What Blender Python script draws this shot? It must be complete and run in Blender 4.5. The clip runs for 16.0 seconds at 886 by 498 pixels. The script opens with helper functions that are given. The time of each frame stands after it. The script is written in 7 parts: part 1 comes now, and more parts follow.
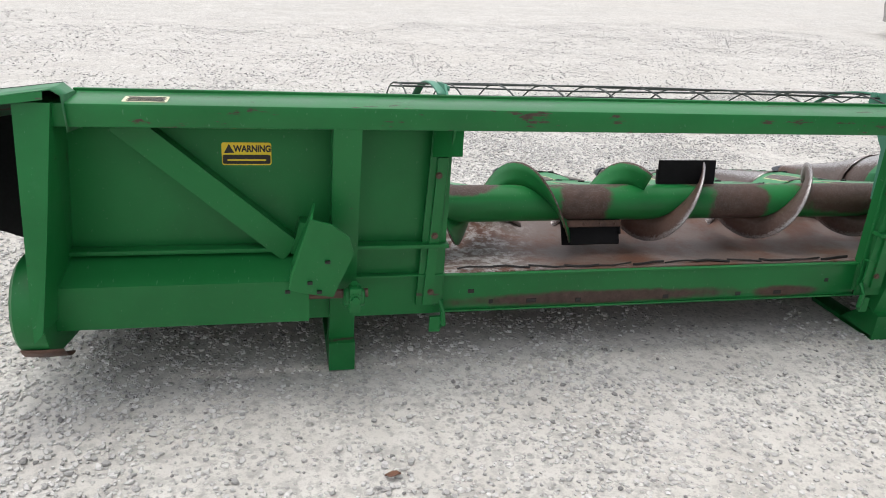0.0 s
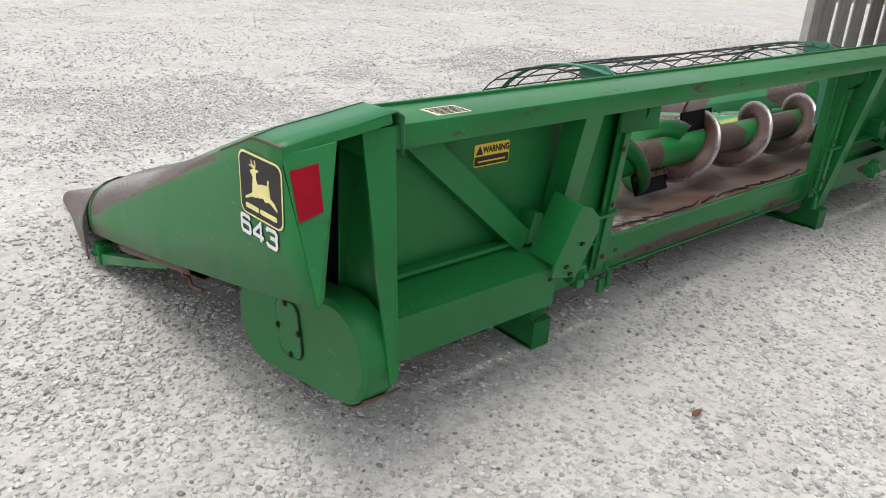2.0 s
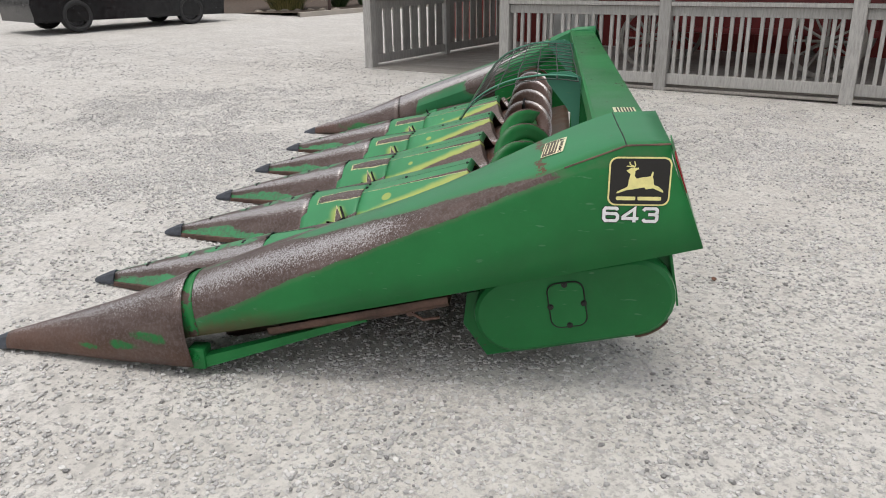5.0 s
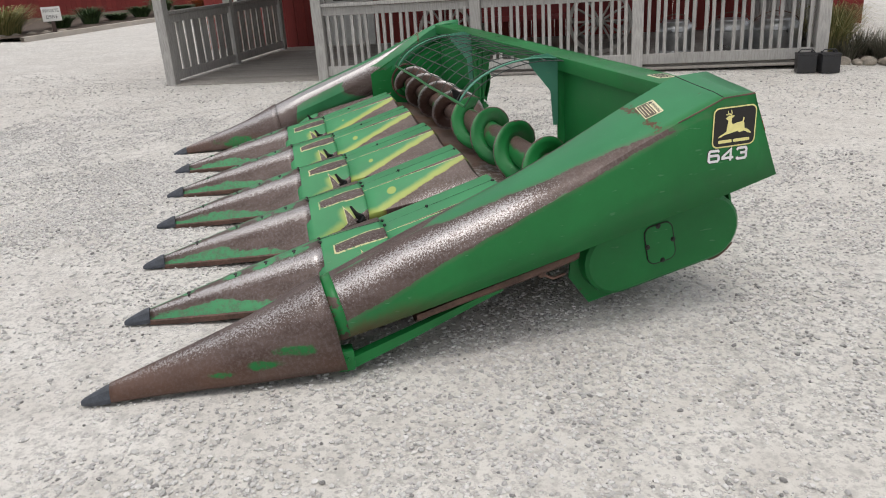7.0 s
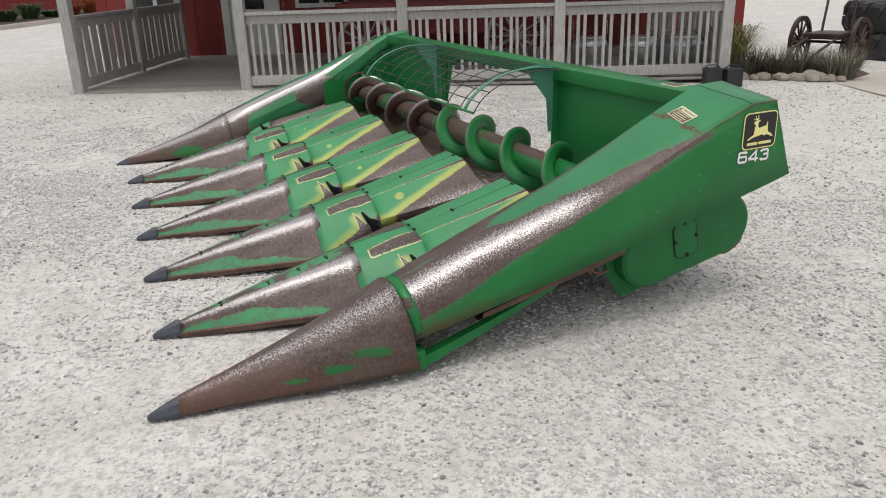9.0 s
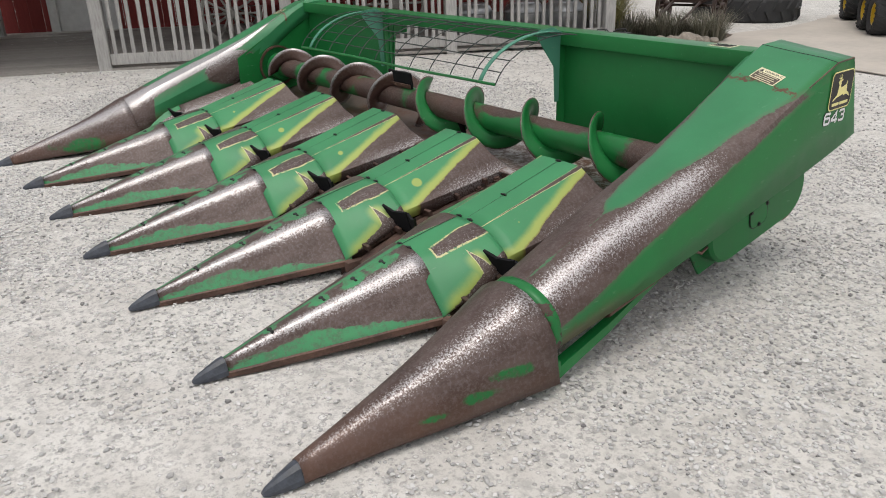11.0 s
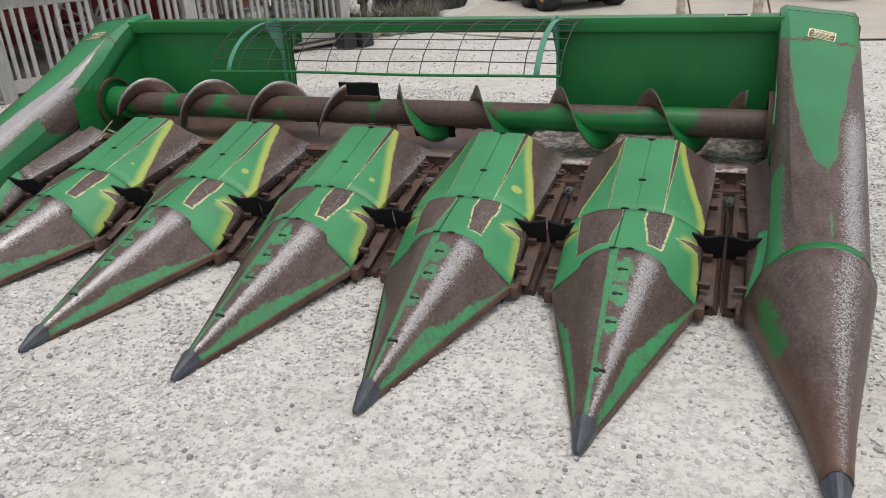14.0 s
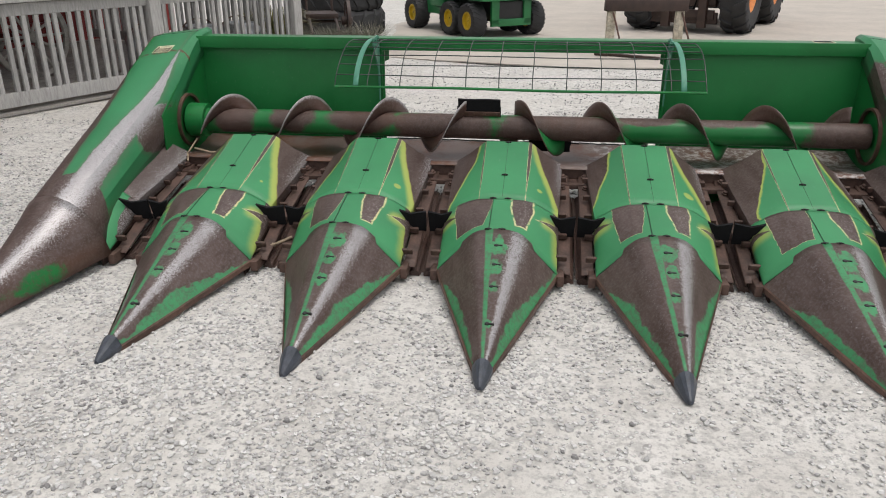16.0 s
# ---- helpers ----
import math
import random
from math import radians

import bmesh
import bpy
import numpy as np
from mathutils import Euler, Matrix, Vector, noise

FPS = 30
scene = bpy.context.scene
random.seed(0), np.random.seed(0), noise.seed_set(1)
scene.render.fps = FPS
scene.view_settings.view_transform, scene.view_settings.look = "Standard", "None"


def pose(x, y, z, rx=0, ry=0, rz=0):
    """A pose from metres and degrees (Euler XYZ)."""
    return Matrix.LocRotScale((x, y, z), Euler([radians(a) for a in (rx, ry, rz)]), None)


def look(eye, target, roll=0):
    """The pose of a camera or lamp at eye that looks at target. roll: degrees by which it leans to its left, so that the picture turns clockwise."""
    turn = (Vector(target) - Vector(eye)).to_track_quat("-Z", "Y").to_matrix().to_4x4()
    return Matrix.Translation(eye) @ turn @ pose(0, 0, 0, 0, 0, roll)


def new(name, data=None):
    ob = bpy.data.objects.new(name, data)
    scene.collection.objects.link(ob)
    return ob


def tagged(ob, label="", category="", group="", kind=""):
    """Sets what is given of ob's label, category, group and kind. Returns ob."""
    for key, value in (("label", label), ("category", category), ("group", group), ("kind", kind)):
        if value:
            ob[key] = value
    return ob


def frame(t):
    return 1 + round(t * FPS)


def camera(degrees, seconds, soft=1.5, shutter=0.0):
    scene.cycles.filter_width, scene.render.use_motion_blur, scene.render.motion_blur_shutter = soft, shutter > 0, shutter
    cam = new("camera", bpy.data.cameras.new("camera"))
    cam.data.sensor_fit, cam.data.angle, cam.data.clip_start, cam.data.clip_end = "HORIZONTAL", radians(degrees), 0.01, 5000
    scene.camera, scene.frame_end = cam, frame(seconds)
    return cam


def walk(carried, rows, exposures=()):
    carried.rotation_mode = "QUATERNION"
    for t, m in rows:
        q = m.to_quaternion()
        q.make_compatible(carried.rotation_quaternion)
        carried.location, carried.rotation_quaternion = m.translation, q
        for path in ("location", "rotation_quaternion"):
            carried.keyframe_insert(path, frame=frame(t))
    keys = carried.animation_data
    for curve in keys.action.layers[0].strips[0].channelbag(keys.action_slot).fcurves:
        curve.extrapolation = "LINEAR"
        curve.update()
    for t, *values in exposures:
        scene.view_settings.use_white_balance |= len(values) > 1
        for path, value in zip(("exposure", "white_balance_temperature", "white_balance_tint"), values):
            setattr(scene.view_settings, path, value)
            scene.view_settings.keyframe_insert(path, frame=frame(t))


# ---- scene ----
import functools
from mathutils.bvhtree import BVHTree

cam = camera(60.4, 16.0, soft=1.0)
PATH = [
    (0, (-1.5, -2.197, 1.443), (-1.074, -0.385, 0.71), 3.6),
    (0.5, (-2.007, -2.076, 1.43), (-1.379, -0.326, 0.693), 3.7),
    (1, (-2.414, -1.847, 1.433), (-1.586, -0.192, 0.675), 3.6),
    (1.5, (-2.857, -1.64, 1.439), (-1.83, -0.106, 0.669), 3.5),
    (2, (-3.249, -1.437, 1.451), (-2.035, -0.05, 0.676), 3.2),
    (2.5, (-3.548, -1.131, 1.452), (-2.165, 0.091, 0.683), 2.9),
    (3, (-3.936, -0.933, 1.471), (-2.407, 0.111, 0.714), 2.3),
    (3.5, (-4.189, -0.589, 1.452), (-2.538, 0.266, 0.714), 1.5),
    (4, (-4.507, -0.253, 1.462), (-2.762, 0.411, 0.746), 0.8),
    (4.2, (-4.637, -0.126, 1.485), (-2.861, 0.46, 0.776), 0.5),
    (6.3, (-5.046, 1.504, 1.522), (-3.186, 1.293, 0.819), -3.1),
    (6.5, (-5.087, 1.655, 1.524), (-3.235, 1.384, 0.816), -3.4),
    (7, (-5.113, 1.986, 1.545), (-3.288, 1.576, 0.838), -3.8),
    (7.5, (-5.006, 2.251, 1.557), (-3.207, 1.729, 0.856), -3.7),
    (8, (-5.015, 2.437, 1.569), (-3.241, 1.829, 0.875), -3.3),
    (8.2, (-5.035, 2.51, 1.574), (-3.269, 1.875, 0.882), -3.1),
    (10.3, (-4.474, 3.143, 1.506), (-2.859, 2.216, 0.777), -0.7),
    (10.5, (-4.351, 3.227, 1.498), (-2.768, 2.253, 0.757), -0.9),
    (11, (-3.993, 3.468, 1.51), (-2.519, 2.356, 0.742), -1.5),
    (11.5, (-3.725, 3.8, 1.518), (-2.395, 2.54, 0.716), -2.5),
    (12, (-3.371, 3.961, 1.479), (-2.206, 2.57, 0.639), -3.4),
    (12.5, (-3.006, 4.162, 1.482), (-2.003, 2.663, 0.617), -4.0),
    (13, (-2.627, 4.355, 1.5), (-1.768, 2.764, 0.647), -4.4),
    (13.5, (-2.228, 4.436, 1.538), (-1.477, 2.78, 0.705), -4.0),
    (14, (-1.861, 4.661, 1.554), (-1.193, 2.955, 0.751), -3.3),
    (14.5, (-1.481, 4.813, 1.548), (-0.896, 3.066, 0.771), -2.1),
    (15, (-1.059, 4.971, 1.556), (-0.559, 3.19, 0.795), -1.4),
    (15.5, (-0.646, 5.176, 1.575), (-0.258, 3.365, 0.82), -0.7),
    (16, (-0.186, 5.196, 1.56), (0.057, 3.358, 0.81), -0.2),
]
EXPOSURES = [(0.0, 0.04, 6500, 11), (2.0, -0.04, 6520, 11), (3.5, -0.20, 6570, 11), (7.0, -0.30, 6620, 11), (12.0, -0.31, 6620, 11), (16.0, -0.27, 6600, 11)]
walk(cam, [(t, look(eye, target, roll)) for t, eye, target, roll in PATH], EXPOSURES)

# ---- world and light ----
SUN_AZ, SUN_EL = radians(-62), radians(76)
world = bpy.data.worlds.new("overcast_sky")
scene.world = world
world.use_nodes = True
wn = world.node_tree.nodes
sky = wn.new("ShaderNodeTexSky")
sky.sky_type, sky.sun_disc = "NISHITA", False
sky.sun_elevation, sky.sun_rotation = SUN_EL, SUN_AZ
sky.dust_density, sky.air_density, sky.ozone_density = 4.0, 1.0, 1.0
wn["Background"].inputs["Strength"].default_value = 0.15
cloud = wn.new("ShaderNodeHueSaturation")
cloud.inputs["Saturation"].default_value = 0.22
cloud.inputs["Value"].default_value = 1.58
world.node_tree.links.new(sky.outputs[0], cloud.inputs["Color"])
world.node_tree.links.new(cloud.outputs[0], wn["Background"].inputs["Color"])
sun = new("sun", bpy.data.lights.new("sun", "SUN"))
sun.data.energy, sun.data.angle, sun.data.color = 0.48, radians(9), (1.0, 0.95, 0.88)
sd = Vector((math.sin(SUN_AZ) * math.cos(SUN_EL), math.cos(SUN_AZ) * math.cos(SUN_EL), math.sin(SUN_EL)))
sun.matrix_world = look(sd * 20, (0, 0, 0))


# ---- node helpers ----
class Mat:
    """A small wrapper to write node materials briefly."""

    def __init__(self, name, rough=0.6, metal=0.0):
        self.m = bpy.data.materials.new(name)
        self.m.use_nodes = True
        self.t = self.m.node_tree
        self.b = self.t.nodes["Principled BSDF"]
        self.b.inputs["Roughness"].default_value = rough
        self.b.inputs["Metallic"].default_value = metal
        self.b.inputs["Coat Roughness"].default_value = 0.38
        self.tc = self.t.nodes.new("ShaderNodeTexCoord")

    def put(self, socket, v):
        if isinstance(v, bpy.types.NodeSocket):
            self.t.links.new(v, socket)
        elif isinstance(v, tuple) and len(v) == 3 and socket.type == "RGBA":
            socket.default_value = (*v, 1)
        else:
            socket.default_value = v

    def math(self, op, a, b=0.0, c=0.0):
        n = self.t.nodes.new("ShaderNodeMath")
        n.operation = op
        for s, v in zip(n.inputs, (a, b, c)):
            self.put(s, v)
        return n.outputs[0]

    def vec(self, op, a, b=(0, 0, 0)):
        n = self.t.nodes.new("ShaderNodeVectorMath")
        n.operation = op
        self.put(n.inputs[0], a)
        self.put(n.inputs[1], b)
        return n.outputs["Value"] if op in ("LENGTH", "DOT_PRODUCT", "DISTANCE") else n.outputs[0]

    def noise(self, scale, detail=4.0, rough=0.6, coords=None, distort=0.0):
        n = self.t.nodes.new("ShaderNodeTexNoise")
        self.put(n.inputs["Vector"], coords if coords is not None else self.tc.outputs["Object"])
        for k, v in (("Scale", scale), ("Detail", detail), ("Roughness", rough), ("Distortion", distort)):
            n.inputs[k].default_value = v
        return n.outputs["Fac"]

    def voronoi(self, scale, out="Distance", coords=None, feature="F1", rand=1.0):
        n = self.t.nodes.new("ShaderNodeTexVoronoi")
        n.feature = feature
        n.inputs["Scale"].default_value = scale
        n.inputs["Randomness"].default_value = rand
        self.put(n.inputs["Vector"], coords if coords is not None else self.tc.outputs["Object"])
        return n.outputs[out]

    def ramp(self, v, lo, hi, a=0.0, b=1.0):
        n = self.t.nodes.new("ShaderNodeMapRange")
        n.interpolation_type = "SMOOTHSTEP"
        for s, x in zip(n.inputs, (v, lo, hi, a, b)):
            self.put(s, x)
        return n.outputs[0]

    def mix(self, f, a, b):
        n = self.t.nodes.new("ShaderNodeMix")
        n.data_type = "RGBA"
        self.put(n.inputs[0], f)
        self.put(n.inputs[6], a)
        self.put(n.inputs[7], b)
        return n.outputs[2]

    def steps(self, v, pts):
        """A line through the points (v, result), level past both ends."""
        out = pts[0][1]
        for (a, ya), (b, yb) in zip(pts, pts[1:]):
            n = self.t.nodes.new("ShaderNodeMapRange")
            for s, x in zip(n.inputs, (v, a, b, 0.0, yb - ya)):
                self.put(s, x)
            out = self.math("ADD", n.outputs[0], out)
        return out

    def lowest(self, *vs):
        return functools.reduce(lambda a, b: self.math("MINIMUM", a, b), vs)

    def highest(self, *vs):
        return functools.reduce(lambda a, b: self.math("MAXIMUM", a, b), vs)

    def plus(self, *vs):
        return functools.reduce(lambda a, b: self.math("ADD", a, b), vs)

    def less(self, a, b):
        return self.math("SUBTRACT", a, b)

    def times(self, a, b):
        return self.math("MULTIPLY", a, b)

    def axis(self, i, coords=None):
        n = self.t.nodes.new("ShaderNodeSeparateXYZ")
        self.put(n.inputs[0], coords if coords is not None else self.tc.outputs["Object"])
        return n.outputs[i]

    def rand(self):
        return self.t.nodes.new("ShaderNodeObjectInfo").outputs["Random"]

    def island(self):
        return self.t.nodes.new("ShaderNodeNewGeometry").outputs["Random Per Island"]

    def bump(self, h, strength=0.3, dist=0.01):
        n = self.t.nodes.new("ShaderNodeBump")
        n.inputs["Strength"].default_value = strength
        n.inputs["Distance"].default_value = dist
        self.put(n.inputs["Height"], h)
        self.t.links.new(n.outputs[0], self.b.inputs["Normal"])

    def color(self, c):
        self.put(self.b.inputs["Base Color"], c)

    def rough(self, r):
        self.put(self.b.inputs["Roughness"], r)


def simple(name, c, rough=0.6, metal=0.0, var=0.25, scale=9.0, bump=0.0, bscale=60.0):
    """A surface of one main colour with stains at two scales."""
    m = Mat(name, rough, metal)
    a = m.noise(scale, 5)
    b = m.noise(scale * 9, 3)
    f = m.math("ADD", m.math("MULTIPLY", a, 0.7), m.math("MULTIPLY", b, 0.3))
    dark = tuple(x * (1 - var) for x in c)
    light = tuple(min(1, x * (1 + var)) for x in c)
    m.color(m.mix(m.ramp(f, 0.3, 0.7), dark, light))
    m.rough(m.ramp(a, 0.3, 0.7, max(0.05, rough - 0.08), min(1, rough + 0.08)))
    if bump:
        m.bump(m.noise(bscale, 4), bump, 0.004)
    return m.m


GREEN, GREEN_D = (0.012, 0.176, 0.043), (0.008, 0.132, 0.031)
RUST, RUST_L = (0.050, 0.029, 0.023), (0.108, 0.070, 0.058)
# faded hood enamel, lightened towards teal to hold the sky's sheen
FADED_SHEEN = (0.050, 0.265, 0.108)
YELLOW_RIM, CREAM_RIM = (0.37, 0.43, 0.10), (0.55, 0.52, 0.27)


def painted_steel(m, q, base=GREEN, speck=0.0):
    """Colours of old enamel and of worn brown steel, with the noises they share."""
    n1 = m.noise(2.2, 5, 0.6, q)
    n2 = m.noise(38.0, 4, 0.7, q)
    n3 = m.noise(240.0, 2, 0.5, q)
    paint = m.mix(m.ramp(n1, 0.3, 0.7), GREEN_D if base is GREEN else tuple(x * 0.8 for x in base), base)
    paint = m.mix(m.ramp(n2, 0.55, 0.85, 0, 0.14), paint, (0.050, 0.23, 0.10))
    scratch = m.noise(14.0, 2, 0.4, m.vec("MULTIPLY", q, (9.0, 1.0, 5.0)))
    paint = m.mix(m.ramp(scratch, 0.70, 0.76, 0, 0.35), paint, (0.15, 0.27, 0.17))
    steel = m.mix(m.ramp(n2, 0.2, 0.9), RUST, RUST_L)
    steel = m.mix(m.ramp(n1, 0.45, 0.72, 0, 0.65), steel, (0.098, 0.048, 0.032))
    if speck:
        steel = m.mix(m.math("MULTIPLY", m.ramp(n3, 0.53, 0.62), speck), steel, (0.22, 0.20, 0.19))
    return paint, steel, n1, n2, n3


def finish_worn(m, paint, steel, wear, gloss, n1, n3):
    """Sets colour, roughness and relief of enamel worn through to steel."""
    m.color(m.mix(wear, paint, steel))
    rs = m.ramp(n3, 0.4, 0.65, 0.60, 0.44)
    if gloss is not None:
        rs = m.math("SUBTRACT", rs, m.math("MULTIPLY", gloss, 0.20))
        m.put(m.b.inputs["Metallic"], m.math("MULTIPLY", m.math("ADD", m.math("MULTIPLY", gloss, 0.5), 0.22), wear))
    n = m.t.nodes.new("ShaderNodeMix")
    m.put(n.inputs[0], wear)
    m.put(n.inputs[2], m.ramp(n1, 0.3, 0.7, 0.28, 0.44))
    m.put(n.inputs[3], rs)
    m.rough(n.outputs[0])
    m.bump(m.math("SUBTRACT", m.math("ADD", m.math("MULTIPLY", n3, 0.35), m.math("MULTIPLY", n1, 0.6)), m.math("MULTIPLY", wear, 0.5)), 0.25, 0.003)


def worn(name, groups=(), keep=(), speck=0.0, edge=0.08, chips=0.0, base=GREEN, wobble=0.75, square=False, shine=(), grain=0.0, silver=(0.44, 0.425, 0.42)):
    """Green enamel worn to brown steel inside ellipsoids (x, y, z, rx, ry, rz), in groups of (ellipsoids, width of the yellow rim);
    keep: where paint is left on bare steel; shine: where stalks polished the steel."""
    m = Mat(name)
    p = m.tc.outputs["Object"]
    m.b.inputs["Coat Weight"].default_value = 0.05
    m.b.inputs["Specular IOR Level"].default_value = 0.32
    q = m.vec("ADD", p, m.vec("MULTIPLY", m.rand(), (17.0, 11.0, 23.0)))
    wob = m.math("MULTIPLY", m.math("SUBTRACT", m.noise(7.0, 4, 0.65, q), 0.5), wobble)
    wob = m.math("ADD", wob, m.math("MULTIPLY", m.math("SUBTRACT", m.noise(34.0, 3, 0.7, q), 0.5), wobble * 0.40))

    def dist(list_of):
        d = None
        for x, y, z, rx, ry, rz in list_of:
            v = m.vec("DIVIDE", m.vec("SUBTRACT", p, (x, y, z)), (rx, ry, rz))
            if square:
                l = m.math("POWER", m.vec("LENGTH", m.vec("MULTIPLY", m.vec("MULTIPLY", v, v), v)), 0.3334)
            else:
                l = m.vec("LENGTH", v)
            d = l if d is None else m.math("MINIMUM", d, l)
        return m.math("ADD", d, wob)

    paint, steel, n1, n2, n3 = painted_steel(m, q, base, speck)
    gloss = None
    if shine:
        near = m.ramp(dist(shine), 0.05, 1.25, 1, 0)
        grit = m.noise(130.0, 4, 0.65, q)
        gloss = m.ramp(m.math("ADD", m.math("MULTIPLY", grit, 0.7 + grain), m.math("MULTIPLY", near, 0.75 - grain * 1.5)), 0.50 + grain * 0.5, 1.00 - grain * 0.4)
        gloss = m.math("MULTIPLY", gloss, m.ramp(near, 0.0, 0.25))
        steel = m.mix(gloss, steel, silver)
    wear = None
    broken = m.noise(26.0, 4, 0.7, q)
    for blobs, ring in groups:
        d = dist(blobs)
        if ring < 0:
            # paint rubbed thin to its yellow undercoat
            paint = m.mix(m.ramp(d, 1.0 + ring, 1.0, 0.9, 0), paint, YELLOW_RIM)
            continue
        w = m.ramp(d, 1.0 - edge, 1.0, 1, 0)
        if ring:
            thin = ring < 0.25
            rim = m.ramp(m.math("ADD", d, m.math("MULTIPLY", m.math("SUBTRACT", broken, 0.5), 0.30 if thin else 0.1)), 1.0, 1.0 + ring, 1, 0)
            gone = m.ramp(broken, 0.34, 0.46) if thin else m.ramp(n1, 0.28, 0.40)
            paint = m.mix(m.math("MULTIPLY", rim, gone), paint, CREAM_RIM if thin else YELLOW_RIM)
        wear = w if wear is None else m.math("MAXIMUM", wear, w)
    if keep:
        wear = m.ramp(dist(keep), 1.0 - edge, 1.0, 0, 1)
    if chips:
        c = m.ramp(m.noise(11.0, 6, 0.75, m.vec("MULTIPLY", q, (0.30, 1.0, 1.5))), 0.70 - chips * 0.1, 0.73 - chips * 0.1)
        wear = c if wear is None else m.math("MAXIMUM", wear, c)
    if wear is None:
        m.color(paint)
        m.rough(m.ramp(n1, 0.3, 0.7, 0.36, 0.52))
        m.bump(m.math("ADD", n1, m.math("MULTIPLY", n3, 0.06)), 0.14, 0.006)
    else:
        finish_worn(m, paint, steel, wear, gloss, n1, n3)
    return m.m


def ragged_edge(m, q, coarse=0.020, fine=0.010):
    """How far a worn edge strays from its line, in metres."""
    return m.plus(m.times(m.less(m.noise(8.0, 3, 0.6, q), 0.5), coarse * 2), m.times(m.less(m.noise(55.0, 4, 0.7, q), 0.5), fine * 2))


def bare_steel(m, q, polish):
    """Rubbed sheet steel: brown film, long smears, pits, and polish (0 to 1), silver for stalk-rubbed steel and for
    painted highlights.
    """
    smear = m.noise(5.0, 5, 0.65, m.vec("MULTIPLY", q, (3.5, 0.6, 3.5)))
    fine = m.noise(75.0, 4, 0.7, q)
    steel = m.mix(m.ramp(smear, 0.32, 0.68), (0.060, 0.036, 0.029), (0.100, 0.069, 0.060))
    steel = m.mix(m.ramp(fine, 0.42, 0.70, 0, 0.50), steel, (0.160, 0.138, 0.133))
    pits = m.noise(155.0, 3, 0.6, q)
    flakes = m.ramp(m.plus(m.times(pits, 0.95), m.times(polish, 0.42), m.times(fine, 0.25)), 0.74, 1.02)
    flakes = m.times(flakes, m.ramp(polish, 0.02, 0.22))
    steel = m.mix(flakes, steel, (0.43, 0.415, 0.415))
    holes = m.ramp(m.voronoi(95.0, "Distance", q), 0.16, 0.26, 0.75, 0)
    holes = m.times(holes, m.ramp(m.noise(6.0, 3, 0.6, q), 0.47, 0.62))
    return m.mix(holes, steel, (0.045, 0.033, 0.030)), flakes


def finish_rubbed(m, q, paint, steel, wear, flakes, n1):
    """Colour, gloss, metal and relief of enamel rubbed through to steel."""
    grain = m.noise(210.0, 2, 0.5, q)
    m.b.inputs["Coat Weight"].default_value = 0.04
    m.b.inputs["Specular IOR Level"].default_value = 0.34
    m.color(m.mix(wear, paint, steel))
    m.put(m.b.inputs["Metallic"], m.times(wear, m.plus(m.times(flakes, 0.45), 0.10)))
    n = m.t.nodes.new("ShaderNodeMix")
    m.put(n.inputs[0], wear)
    m.put(n.inputs[2], m.ramp(n1, 0.3, 0.7, 0.34, 0.50))
    m.put(n.inputs[3], m.less(m.ramp(grain, 0.35, 0.65, 0.47, 0.39), m.times(flakes, 0.13)))
    m.rough(n.outputs[0])
    dents = m.noise(3.4, 2, 0.4, q)
    m.bump(m.plus(m.times(grain, 0.22), m.times(dents, 2.2), m.times(wear, -0.35)), 0.22, 0.004)


def rims(m, paint, d, n2, wide, cream=0.0):
    """Yellow undercoat beside a worn edge: d is the distance outside it; wide and cream are widths in metres."""
    if wide:
        paint = m.mix(m.ramp(d, wide * 0.35, wide, 0.92, 0), paint, YELLOW_RIM)
        paint = m.mix(m.ramp(d, 0.0, wide * 0.16, 0.75, 0), paint, (0.20, 0.135, 0.045))
    if cream:
        lost = m.ramp(n2, 0.36, 0.50)
        paint = m.mix(m.times(m.ramp(d, cream * 0.5, cream, 1, 0), lost), paint, CREAM_RIM)
    return paint


def wedge_crease(m, a, y, y0):
    """A knocked fold in a hood's flank: a brown wedge that opens towards the lower edge."""
    along = m.less(a, 0.195)
    off = m.math("ABSOLUTE", m.less(m.plus(y, m.times(along, 0.35)), y0))
    return m.less(off, m.times(along, 0.24))


